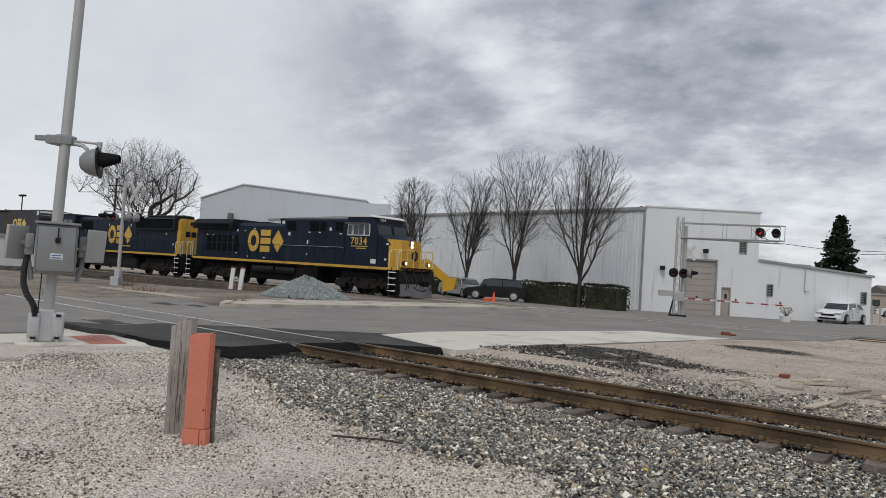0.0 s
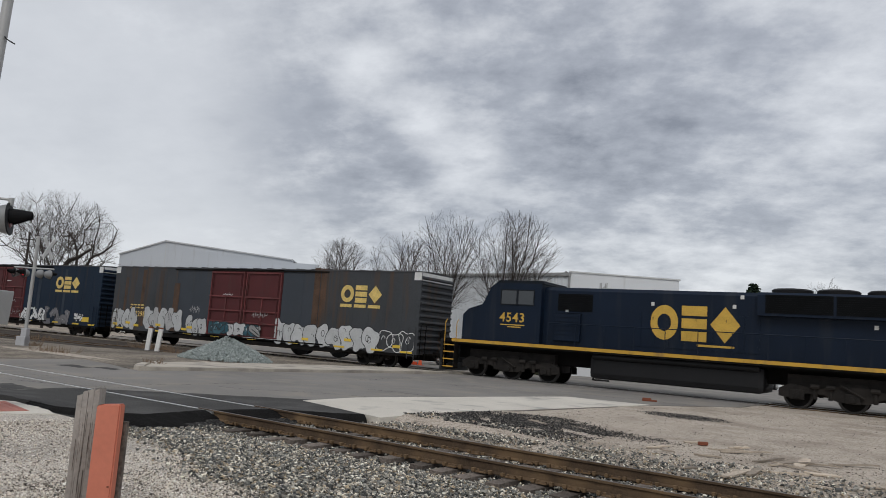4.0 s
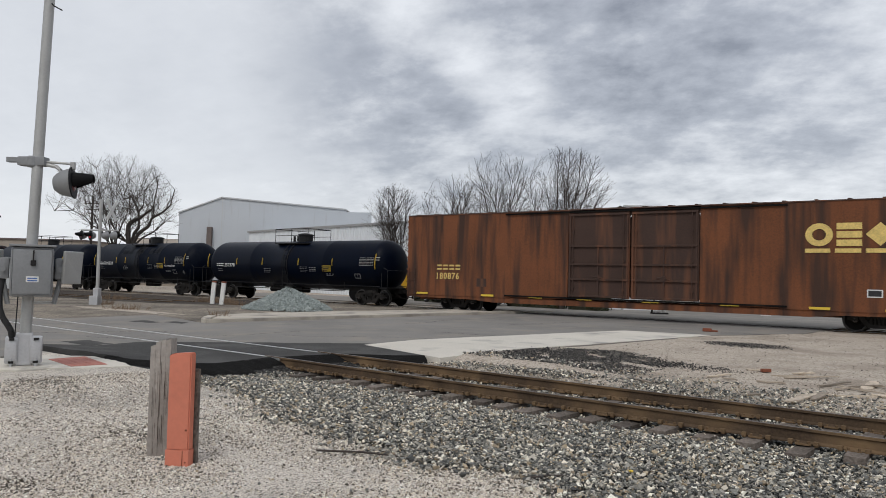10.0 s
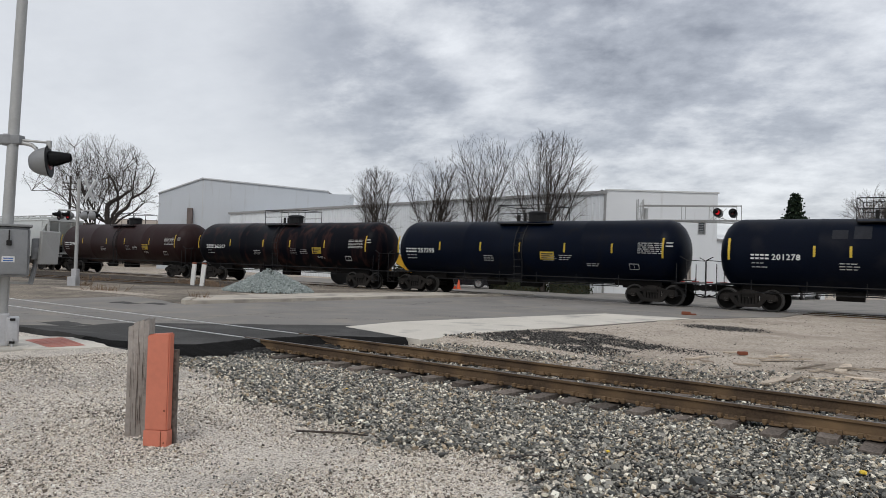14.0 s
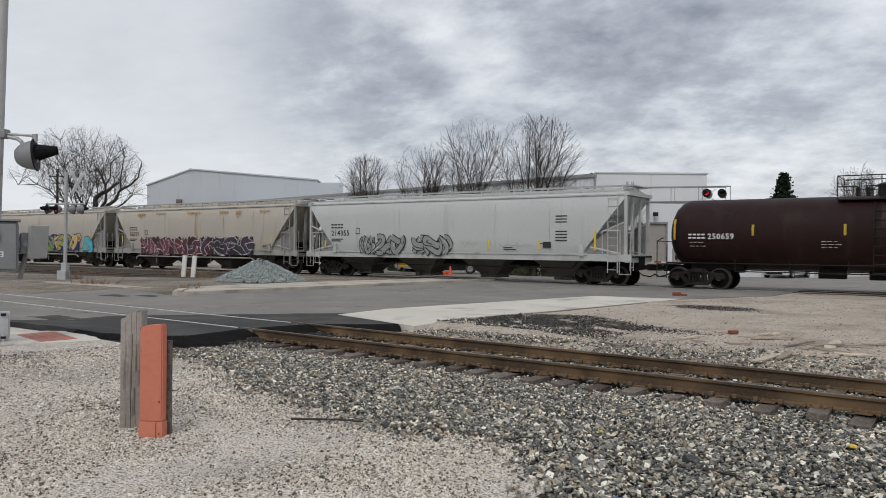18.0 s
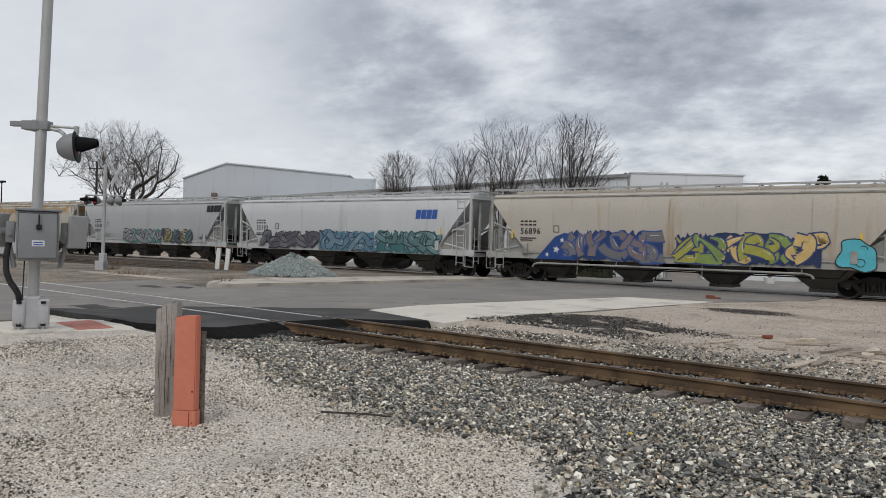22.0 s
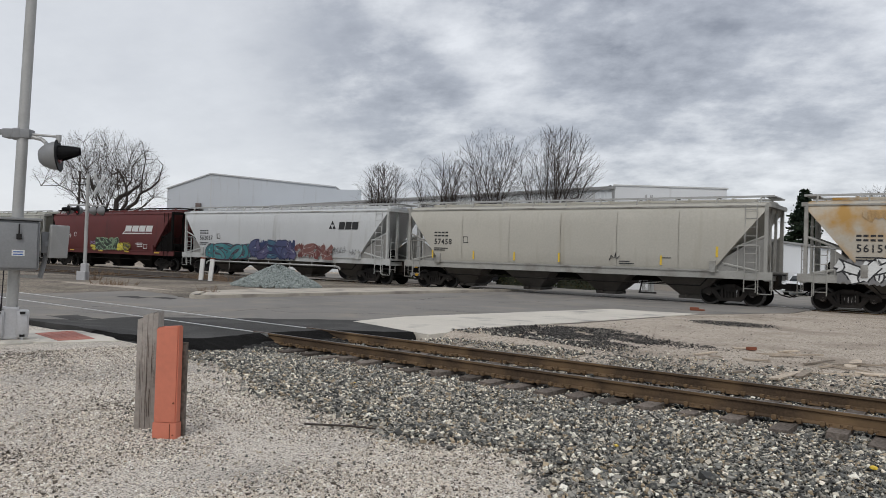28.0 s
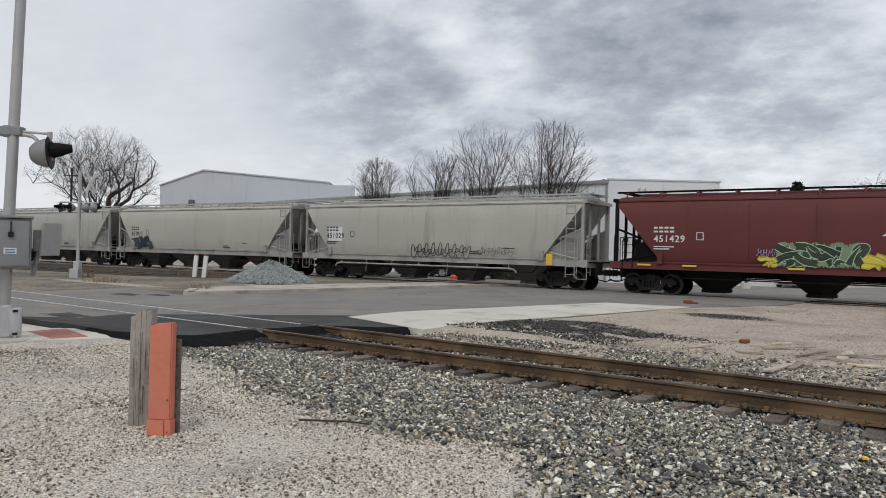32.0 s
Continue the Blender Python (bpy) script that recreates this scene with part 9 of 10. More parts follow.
def make_posts():
    wp = thing("timber_post", pose(-7.36, 4.58, -0.22, 0, 0, CAM_TURN + 6), "weathered grey timber post with a split sloping top", "post")
    bm = B()
    rng = random.Random(2)
    for i in range(4):
        x0, x1 = -0.104 + 0.052 * i, -0.104 + 0.052 * (i + 1) - 0.003
        y0 = -0.09 - 0.004 * (i % 2)
        top = 1.13 + 0.04 * min(i, 2) + rng.uniform(-0.012, 0.012)
        vs = box(bm, x0, x1, y0, 0.13, -0.3, top)
        vs[4].co.z -= 0.018
        vs[7].co.z -= 0.02
    part("post_shaft", bm, M["old_wood"], wp, "cracked timber shaft")
    bm = B()
    for i in range(26):
        x, z = rng.uniform(-0.095, 0.09), rng.uniform(0.0, 0.8)
        box(bm, x, x + 0.003, -0.0955, -0.085, z, z + rng.uniform(0.05, 0.3))
    part("crack", bm, M["tie"], wp, "dark drying cracks")
    op = thing("marker_post", pose(-6.86, 4.50, -0.23, 0, 0, CAM_TURN - 6), "faded orange plastic cable marker pedestal", "marker post")
    bm = B()
    w, h, r = 0.115, 1.10, 0.045
    out = [(-w, 0.16), (w, 0.16), (w, h + 0.015)]
    out += [(-w + r - r * math.sin(a), h - r + r * math.cos(a)) for a in (radians(18 * i) for i in range(6))]
    prism(bm, out, "y", -0.075, 0.03)
    bmesh.ops.bevel(bm, geom=[e for e in bm.edges if e.calc_length() > 0.02], offset=0.012, segments=2, affect="EDGES")
    part("pedestal_cover", bm, M["orange"], op, "orange cover with a rounded shoulder", smooth=True)
    bm = B()
    box(bm, -w - 0.006, w + 0.006, -0.083, 0.035, -0.2, 0.165, 0.008)
    bb = part("pedestal_base", bm, M["orange"], op, "lower orange base section", smooth=True)
    bm = B()
    box(bm, 0.055, 0.062, -0.087, -0.08, 0.0, 0.16)
    rod(bm, (0.09, -0.083, 0.05), (0.09, -0.089, 0.05), 0.008, 0.008, 8)
    rod(bm, (0.085, -0.075, 0.36), (0.085, -0.084, 0.36), 0.01, 0.01, 8)
    part("base_seam", bm, M["rust_red"], bb)
    bm = B()
    box(bm, 0.08, 0.137, 0.05, 0.10, -0.25, 0.94)
    part("backing_stake", bm, M["tie"], op, "grey wooden stake behind the pedestal")
    for k, (x, y, a) in enumerate(((-35.6, 24.7, 4), (-34.65, 24.62, 5))):
        bo = thing("white_bollard", pose(x, y, -0.05, 0, a, CAM_TURN), "white-painted leaning bollard on the verge", "bollard", "verge bollards")
        bm = B()
        box(bm, -0.11, 0.11, -0.08, 0.08, -0.2, 1.22, 0.015)
        part("bollard_shaft", bm, M["white_paint"], bo)
        bm = B()
        box(bm, -0.112, 0.112, -0.082, 0.082, 1.20, 1.28, 0.01)
        part("bollard_cap", bm, M["rust_red"], bo, "rusty cap")


# ---- trees and hedges ----
def tubes(name, segs, material, parent, label="", k=4):
    """One mesh of many tapered twigs; segs: rows of a, b, r0, r1."""
    s = np.array(segs, float)
    a, b, r0, r1 = s[:, 0:3], s[:, 3:6], s[:, 6], s[:, 7]
    d = b - a
    d /= np.linalg.norm(d, axis=1)[:, None] + 1e-9
    ref = np.where(np.abs(d[:, 2:3]) > 0.9, np.array([[1.0, 0, 0]]), np.array([[0, 0, 1.0]]))
    u = np.cross(d, ref)
    u /= np.linalg.norm(u, axis=1)[:, None]
    v = np.cross(d, u)
    verts = np.zeros((len(s), 2 * k, 3))
    for i in range(k):
        t = 2 * math.pi * i / k
        o = math.cos(t) * u + math.sin(t) * v
        verts[:, i], verts[:, k + i] = a + o * r0[:, None], b + o * r1[:, None]
    quads = np.array([(i, (i + 1) % k, k + (i + 1) % k, k + i) for i in range(k)])
    f = (quads[None] + 2 * k * np.arange(len(s))[:, None, None]).reshape(-1, 4)
    me = bpy.data.meshes.new("mesh")
    me.from_pydata(verts.reshape(-1, 3).tolist(), [], f.tolist())
    me.shade_smooth()
    me.materials.append(material)
    return part(name, me, material, parent, label)


def bare_tree(name, x, y, z, height, spread, seed, label, category="tree", stems=5, trunk=0.2, fork=0.24, lean=0.0, depth=5, upright=0.6, group="", crook=0.13, heavy=1.0):
    tr = thing(name, pose(x, y, z), label, category, group)
    rng = random.Random(seed)
    thick, fine = [], []

    def rnd():
        v = Vector((rng.gauss(0, 1), rng.gauss(0, 1), rng.gauss(0, 1)))
        return v.normalized()

    def grow(p, d, length, r, level):
        n = 4 if level < 2 else 3
        pts, q, dd = [p], p, d
        for i in range(n):
            dd = (dd + rnd() * (crook if level < 3 else 0.16) + Vector((0, 0, 1)) * (0.10 * upright)).normalized()
            q = q + dd * (length / n)
            pts.append(q)
        for i in range(n):
            ra, rb = r * (1 - 0.55 * i / n), r * (1 - 0.55 * (i + 1) / n)
            (thick if level < 2 else fine).append((*pts[i], *pts[i + 1], ra, rb))
        if level >= depth:
            return
        kids = (5, 6, 5, 4, 3)[min(level, 4)]
        for j in range(kids):
            f = 0.28 + 0.72 * (j + rng.random()) / kids
            i = min(n - 1, int(f * n))
            o = pts[i].lerp(pts[i + 1], f * n - i)
            side = rnd()
            side = (side - side.dot(dd) * dd).normalized()
            nd = (dd * (0.72 + 0.3 * upright) + side * rng.uniform(0.42, 0.85)).normalized()
            grow(o, nd, length * rng.uniform(0.40, 0.60) * (1.08 - 0.2 * f), max(0.0062, r * 0.42 * (1 - 0.4 * f)), level + 1)
        grow(q, dd, length * 0.45, max(0.0062, r * 0.4), level + 1)

    hf = height * fork
    base = Vector((0, 0, -0.2))
    mid = Vector((lean * hf, 0, hf))
    thick.append((*base, *(base.lerp(mid, 0.15)), trunk * 1.35, trunk * 1.02))
    thick.append((*(base.lerp(mid, 0.15)), *(mid + Vector((0, 0, 0.1))), trunk * 1.02, trunk * 0.9))
    for i in range(stems):
        a = 2 * math.pi * (i + rng.uniform(-0.3, 0.3)) / stems
        out = Vector((math.cos(a), math.sin(a), 0))
        tilt = (spread / height) * (rng.uniform(0.45, 0.95) if i else 0.08)
        d = (out * tilt + Vector((0, 0, 1))).normalized()
        grow(mid - Vector((0, 0, 0.25 * rng.random())), d, (height - hf) * rng.uniform(0.56, 0.68), trunk * heavy * rng.uniform(0.42, 0.58), 0)
    tubes("trunk", thick, M["bark"], tr, "grey-brown trunk and limbs")
    tagged(tubes("crown", fine, M["twig"], tr, "bare winter twigs"), kind="")
    return tr


def vase_tree(name, x, y, z, height, width, seed, label, stems=9, group="", limb=1.0, gnarl=1.0, fork=0.17, middle=0.60, sweep=0.85, limbs=()):
    """A bare tree: a short trunk, many spreading limbs and fine ascending twigs inside an egg-shaped crown."""
    tr = thing(name, pose(x, y, z), label, "tree", group)
    rng = random.Random(seed)
    thick, fine = [], []
    c, rx, rz = height * middle, width / 2, height * (1.005 - middle)

    def inside(p, k=1.0):
        low = 1.0 if p.z > c else 1.3
        return (p.x / rx) ** 2 + (p.y / rx) ** 2 + ((p.z - c) / (rz * low)) ** 2 < k

    def rnd(a):
        return Vector((rng.gauss(0, a), rng.gauss(0, a), rng.gauss(0, a)))

    unit = height / 10.0
    steps_ = (0.34 * unit, 0.26 * unit, 0.20 * unit, 0.20 * unit)

    def grow(p, d, length, r, level):
        reach = 0.3 * unit
        while reach < length and inside(p + d * reach, 1.0 if level == 0 else 1.1):
            reach += 0.2 * unit
        length = min(length, reach)
        n = max(2 if level == 3 else 3, int(length / steps_[level]))
        q, dd = p, d
        for i in range(n):
            f = i / n
            dd = (dd + rnd((0.05, 0.08, 0.12, 0.14)[level] * gnarl) + Vector((0, 0, (0.045, 0.05, 0.03, 0.02)[level]))).normalized()
            e = q + dd * (length / n)
            if level and not inside(e, rng.uniform(0.9, 1.15)):
                break
            (thick if level < 1 else fine).append((*q, *e, r * (1 - 0.86 * f), r * (1 - 0.86 * (f + 1 / n))))
            if level < 3 and f > (0.16, 0.1, 0.1)[level]:
                for _ in range((2, 1, 1)[level] if rng.random() < (0.80, 0.76, 0.52)[level] else 0):
                    side = rnd(1.0)
                    side = (side - side.dot(dd) * dd).normalized()
                    nd = (dd + side * rng.uniform(0.5, 1.1)).normalized()
                    grow(e, nd, length * (0.42, 0.46, 0.46)[level] * rng.uniform(0.6, 1.1) * (1.15 - 0.5 * f), max(0.0075, r * (0.40, 0.5, 0.6)[level] * (1 - 0.55 * f)), level + 1)
            q = e
            if not level and not inside(q):
                break

    hf = height * fork
    thick.append((0, 0, -0.2, 0, 0, 0.25, 0.24 * limb, 0.17 * limb))
    thick.append((0, 0, 0.25, 0.03, 0.02, hf, 0.17 * limb, 0.15 * limb))
    for i in range(stems):
        a = 2.4 * i + rng.uniform(-0.3, 0.3)
        tilt = 0.05 + (sweep * width / height) * (i / (stems - 1)) ** 0.8 * rng.uniform(0.85, 1.15)
        d = Vector((math.cos(a) * tilt, math.sin(a) * tilt, 1)).normalized()
        grow(Vector((0.03, 0.02, hf * rng.uniform(0.8, 1.25))), d, height * 0.86, rng.uniform(0.06, 0.095) * limb, 0)
    # heavy crooked limbs, given across and up
    for path, r0, r1 in limbs:
        for i, (a, b) in enumerate(zip(path, path[1:])):
            k = len(path) - 1
            p, q = Vector((0.77 * a[0], 0.64 * a[0], a[1])), Vector((0.77 * b[0], 0.64 * b[0], b[1]))
            thick.append((*p, *q, r0 + (r1 - r0) * i / k, r0 + (r1 - r0) * (i + 1) / k))
            if i:
                for _ in range(4):
                    grow(q, (Vector((rng.gauss(0, 0.8), rng.gauss(0, 0.8), 0.75))).normalized(), 4.4, 0.035, 1)
    tubes("trunk", thick, M["bark"], tr, "grey-brown trunk and limbs")
    tubes("crown", fine, M["twig"], tr, "bare winter twigs", 3)
    return tr


def leaf_cloud(name, pts, size, material, parent, seed, label=""):
    """Small bent leaf clumps at the given points, as one mesh."""
    rng = np.random.default_rng(seed)
    p = np.asarray(pts, float)
    k = len(p)
    n = rng.normal(size=(k, 3))
    n /= np.linalg.norm(n, axis=1)[:, None]
    u = np.cross(n, rng.normal(size=(k, 3)))
    u /= np.linalg.norm(u, axis=1)[:, None]
    v = np.cross(n, u)
    s = size * rng.uniform(0.6, 1.4, (k, 1))
    verts = np.stack([p - u * s, p + v * s * 0.6 + n * s * 0.25, p + u * s, p - v * s * 0.6 + n * s * 0.25], 1)
    f = np.array([(0, 1, 2), (0, 2, 3)])
    f = (f[None] + 4 * np.arange(k)[:, None, None]).reshape(-1, 3)
    me = bpy.data.meshes.new("mesh")
    me.from_pydata(verts.reshape(-1, 3).tolist(), [], f.tolist())
    me.materials.append(material)
    return part(name, me, material, parent, label)


def hedge(x, y, z, length, depth, height, turn, seed, label):
    hd = thing("hedge", pose(x, y, z, 0, 0, turn), label, "hedge", "clipped hedges")
    bm = B()
    box(bm, -length / 2 + 0.12, length / 2 - 0.12, -depth / 2 + 0.12, depth / 2 - 0.12, -0.2, height - 0.14, 0.12)
    part("inner_mass", bm, M["far_green"], hd, "dark inner branches")
    rng = np.random.default_rng(seed)
    pts = []
    n = int(900 * (length * height + length * depth) / 4)
    for _ in range(n):
        q = rng.uniform(-1, 1, 3)
        ax = rng.choice(3, p=[0.2, 0.45, 0.35])
        q[ax] = 1.0 if ax == 2 else math.copysign(1, q[ax])
        q *= 1 + rng.normal(0, 0.035)
        pts.append((q[0] * length / 2, q[1] * depth / 2, (q[2] + 1) / 2 * height + 0.05 * math.sin(q[0] * 5)))
    leaf_cloud("foliage", pts, 0.075, M["hedge"], hd, seed, "small dark clipped leaves")


def spruce(x, y, z, height, radius, seed):
    sp = thing("spruce_tree", pose(x, y, z), "dark green spruce with drooping branches behind the annex", "tree")
    bm = B()
    rod(bm, (0, 0, -0.2), (0, 0, height * 0.97), 0.24, 0.02, 8)
    part("trunk", bm, M["bark"], sp)
    rng = random.Random(seed)
    pts, seg = [], []
    lev = 30
    for i in range(lev):
        f = i / (lev - 1)
        z0 = height * (0.08 + 0.9 * f)
        L = radius * (1 - f ** 1.9) * rng.uniform(0.6, 1.15) + 0.22
        for j in range(8):
            a = rng.uniform(0, 6.283)
            l = L * rng.uniform(0.65, 1.15)
            end = Vector((math.cos(a) * l, math.sin(a) * l, z0 - l * rng.uniform(0.05, 0.35) + 0.2))
            start = Vector((0, 0, z0))
            seg.append((*start, *end, 0.03, 0.01))
            for k in range(int(10 + 26 * l)):
                g = rng.uniform(0.15, 1.0) ** 0.7
                p = start.lerp(end, g)
                w = 0.22 + 0.16 * l * (1 - g)
                pts.append((p.x + rng.gauss(0, w * 0.6), p.y + rng.gauss(0, w * 0.6), p.z - abs(rng.gauss(0, 0.12))))
    tubes("limb", seg, M["bark"], sp)
    leaf_cloud("needles", pts, 0.17, M["spruce"], sp, seed, "drooping dark needles")


def make_plants():
    for i, (x, y, h, w, s, k) in enumerate(((-24.6, 43.3, 10.35, 7.4, 11, 9), (-30.3, 44.2, 10.8, 6.4, 12, 8), (-35.2, 45.0, 9.5, 5.5, 13, 7), (-41.6, 46.1, 9.2, 6.6, 14, 8))):
        vase_tree("pear_tree", x, y, 0.02, h, w, s, "bare upright winter tree in the planting strip" if i else "tallest bare winter tree beside the hedge", k, "trees along the wall")
    vase_tree("old_tree", -77.0, 41.0, 0.0, 14.0, 13.8, 35, "old spreading bare tree with heavy dark limbs", 14, "", 0.8, 2.0, 0.25, 0.55, 1.2,
              (([(0.7, 0.0), (1.8, 3.5), (1.5, 5.3), (1.5, 6.5)], 0.36, 0.27), ([(1.5, 6.5), (2.0, 7.0), (2.6, 7.2), (3.3, 7.8), (3.9, 8.2)], 0.26, 0.10),
               ([(1.8, 4.2), (2.1, 5.6), (2.6, 6.3), (2.5, 7.9), (2.1, 8.9), (1.7, 9.5), (0.9, 9.2)], 0.20, 0.06), ([(1.9, 4.2), (2.6, 5.7), (3.6, 6.4), (3.9, 7.3), (5.1, 8.0), (5.8, 8.7), (6.2, 10.4)], 0.22, 0.05),
               ([(2.0, 4.2), (3.0, 5.2), (4.2, 5.9), (5.3, 6.9)], 0.12, 0.04), ([(2.5, 7.9), (3.0, 8.7), (3.0, 10.1), (3.8, 11.3)], 0.10, 0.03), ([(4.0, 7.3), (4.1, 9.1), (4.4, 10.9), (3.9, 12.7)], 0.09, 0.025),
               ([(1.5, 4.6), (0.1, 6.0), (-0.9, 7.8), (-1.6, 9.7), (-2.1, 12.5)], 0.12, 0.03), ([(1.6, 7.6), (1.5, 9.8), (0.9, 11.4)], 0.07, 0.02), ([(1.2, 4.8), (-0.9, 5.9), (-2.2, 6.3), (-3.1, 7.3), (-4.4, 7.9), (-6.3, 7.8)], 0.10, 0.025)))
    bare_tree("street_tree", -9.6, 77.6, -0.2, 9.8, 9.0, 22, "bare street tree beyond the annex", stems=5, trunk=0.26, fork=0.22, depth=4, upright=0.5)
    bare_tree("small_tree", -6.6, 72.5, -0.2, 4.6, 5.0, 23, "dense low bare tree by the fence", stems=6, trunk=0.14, fork=0.25, depth=4, upright=0.1)
    t = math.degrees(math.atan2(-LDIR.y, -LDIR.x))
    hedge(-26.9, 43.9, -0.02, 4.6, 1.2, 1.35, t, 1, "long dark clipped hedge by the wall")
    hedge(-22.75, 43.5, -0.02, 2.7, 1.3, 1.42, t, 2, "short clipped hedge with browning leaves")
    hedge(-37.3, 45.6, -0.02, 3.4, 1.2, 1.15, t, 3, "low dark hedge behind the parked cars")
    spruce(-17.7, 81.3, -0.2, 9.7, 2.4, 5)


# ---- parked vehicles ----
def car(name, m, paint_mat, label, length=4.7, width=1.8, height=1.45, suv=False):
    c = thing(name, m, label, "car")
    L, W, H = length / 2, width / 2, height
    body = [(-L, 0.35), (-L + 0.05, 0.62), (-L + 0.12, 0.95 if suv else 0.92), (-L + 0.75, 1.0), (-0.2, 0.98), (L - 1.15, 0.93), (L - 0.25, 0.76), (L - 0.03, 0.55), (L, 0.30), (L - 0.1, 0.2), (-L + 0.1, 0.22)]
    bm = B()
    prism(bm, body, "y", -W, W)
    for v in bm.verts:
        if v.co.z > 0.7:
            v.co.y *= 0.95
        if abs(v.co.x) > L - 0.3:
            v.co.y *= 0.88
    bmesh.ops.bevel(bm, geom=[e for e in bm.edges if e.calc_length() > 1.0], offset=0.05, segments=3, affect="EDGES")
    part("body", bm, paint_mat, c, smooth=True)
    roof = [(-L + (0.2 if suv else 0.55), 0.96), (-L + (0.5 if suv else 1.25), H - 0.06), (-L + 1.6, H), (0.25, H - 0.02), (0.75, H - 0.12), (L - 1.25, 0.94)]
    bm = B()
    prism(bm, roof, "y", -W * 0.86, W * 0.86)
    for v in bm.verts:
        if v.co.z > 1.1:
            v.co.y *= 0.86
    part("cabin_glass", bm, M["window"], c, "dark car windows", smooth=True)
    bm = B()
    prism(bm, [(roof[1][0] - 0.05, H - 0.05), (-L + 1.6, H + 0.015), (0.25, H - 0.005), (0.72, H - 0.10), (0.68, H - 0.13), (roof[1][0], H - 0.09)], "y", -W * 0.75, W * 0.75)
    part("roof", bm, paint_mat, c, smooth=True)
    bm = B()
    for s in (-1, 1):
        for xa, xb in ((roof[0], roof[1]), ((-0.55, 0.95), (-0.5, H - 0.04)), (roof[5], roof[4])):
            ya, yb = s * W * 0.865, s * W * 0.75
            rod(bm, (xa[0], ya, xa[1]), (xb[0], yb, xb[1] - 0.03), 0.04, 0.035, 5)
    part("pillar", bm, paint_mat, c)
    for x in (-L + 0.85, L - 0.95):
        for s in (-1, 1):
            bm = B()
            lathe(bm, [(s * (W - 0.2), 0.30), (s * (W - 0.19), 0.335), (s * (W - 0.01), 0.335), (s * (W + 0.005), 0.30)], 22, (x, 0, 0.335), "y")
            w = part("wheel", bm, M["rubber"], c, "black tyre", smooth=True)
            bm = B()
            lathe(bm, [(s * (W - 0.05), 0.22), (s * (W + 0.012), 0.22), (s * (W + 0.016), 0.06)], 14, (x, 0, 0.335), "y")
            part("rim", bm, M["chrome"], w)
    for s in (-1, 1):
        bm = B()
        box(bm, L - 0.30, L - 0.055, s * W * 0.62 - 0.2, s * W * 0.62 + 0.2, 0.60, 0.72, 0.02)
        part("headlight", bm, M["clear_lens"], c)
        bm = B()
        box(bm, 0.55, 0.75, s * W - 0.02, s * W + 0.16 * s + 0.02, 0.95, 1.08, 0.02)
        part("door_mirror", bm, paint_mat, c)
    bm = B()
    box(bm, L - 0.12, L - 0.01, -W * 0.45, W * 0.45, 0.50, 0.63, 0.02)
    box(bm, L - 0.10, L + 0.0, -W * 0.6, W * 0.6, 0.28, 0.40, 0.02)
    part("front_grille", bm, M["black"], c)
    bm = B()
    for s in (-1, 1):
        for x in (-0.5, 0.62):
            box(bm, x - 0.006, x + 0.006, s * W - 0.004, s * W + 0.004, 0.35, 0.95)
        box(bm, -0.42, -0.25, s * W * 0.985 - 0.02, s * W * 0.985 + 0.02, 0.80, 0.83)
    part("door_seam", bm, M["black"], c)
    return c


def make_vehicles():
    car("silver_car", pose(-34.3, 43.6, -0.08, 0, 0, -20), M["car_silver"], "silver saloon car parked by the hedge", 4.6, 1.75, 1.4)
    car("dark_car", pose(-30.9, 42.9, -0.08, 0, 0, -150), M["car_black"], "black hatchback parked beside the tree", 4.4, 1.8, 1.5, True)
    car("white_saloon", pose(-12.0, 56.2, -0.17, 0, 0, -98), M["car_white"], "clean white saloon parked at the building", 4.7, 1.82, 1.42)
    car("far_pickup", pose(-13.4, 89, -0.2, 0, 0, 200), M["car_white"], "white vehicle parked far behind a fence", 4.8, 1.8, 1.7, True)
    car("far_blue_car", pose(-5.2, 71.8, -0.2, 0, 0, 190), M["car_silver"], "grey-blue car parked behind a fence", 4.5, 1.8, 1.5, True)
    # yellow machine parked behind the main line
    lo = thing("wheel_loader", pose(-34.0, 38.2, 0.0, 0, 0, 35), "yellow wheel loader parked beside the main line", "construction machine")
    bm = B()
    prism(bm, [(0.2, 2.35), (0.6, 2.45), (2.35, 1.15), (2.2, 0.8), (1.7, 1.05), (0.3, 2.0)], "y", -0.75, -0.55)
    prism(bm, [(0.2, 2.35), (0.6, 2.45), (2.35, 1.15), (2.2, 0.8), (1.7, 1.05), (0.3, 2.0)], "y", 0.55, 0.75)
    part("lift_arm", bm, M["machine_yellow"], lo, "yellow lift arms")
    bm = B()
    prism(bm, [(1.9, 1.25), (2.7, 1.3), (2.55, 0.55), (1.9, 0.35), (1.75, 0.7)], "y", -1.2, 1.2)
    part("bucket", bm, M["machine_yellow"], lo, "scratched yellow bucket")
    bm = B()
    box(bm, -3.4, 0.6, -0.85, 0.85, 0.9, 2.0, 0.08)
    part("engine_body", bm, M["machine_yellow"], lo)
    bm = B()
    box(bm, -1.6, -0.2, -0.75, 0.75, 2.0, 3.0, 0.06)
    part("cab", bm, M["window"], lo)
    for x in (-2.6, -0.1):
        for s in (-1, 1):
            bm = B()
            lathe(bm, [(s * 0.85, 0.45), (s * 0.88, 0.62), (s * 1.2, 0.62), (s * 1.25, 0.4)], 20, (x, 0, 0.62), "y")
            part("wheel", bm, M["rubber"], lo)
    bm = B()
    rod(bm, (0.7, -0.65, 1.5), (1.6, -0.65, 1.3), 0.06, 0.06, 8)
    part("hydraulic_ram", bm, M["chrome"], lo)


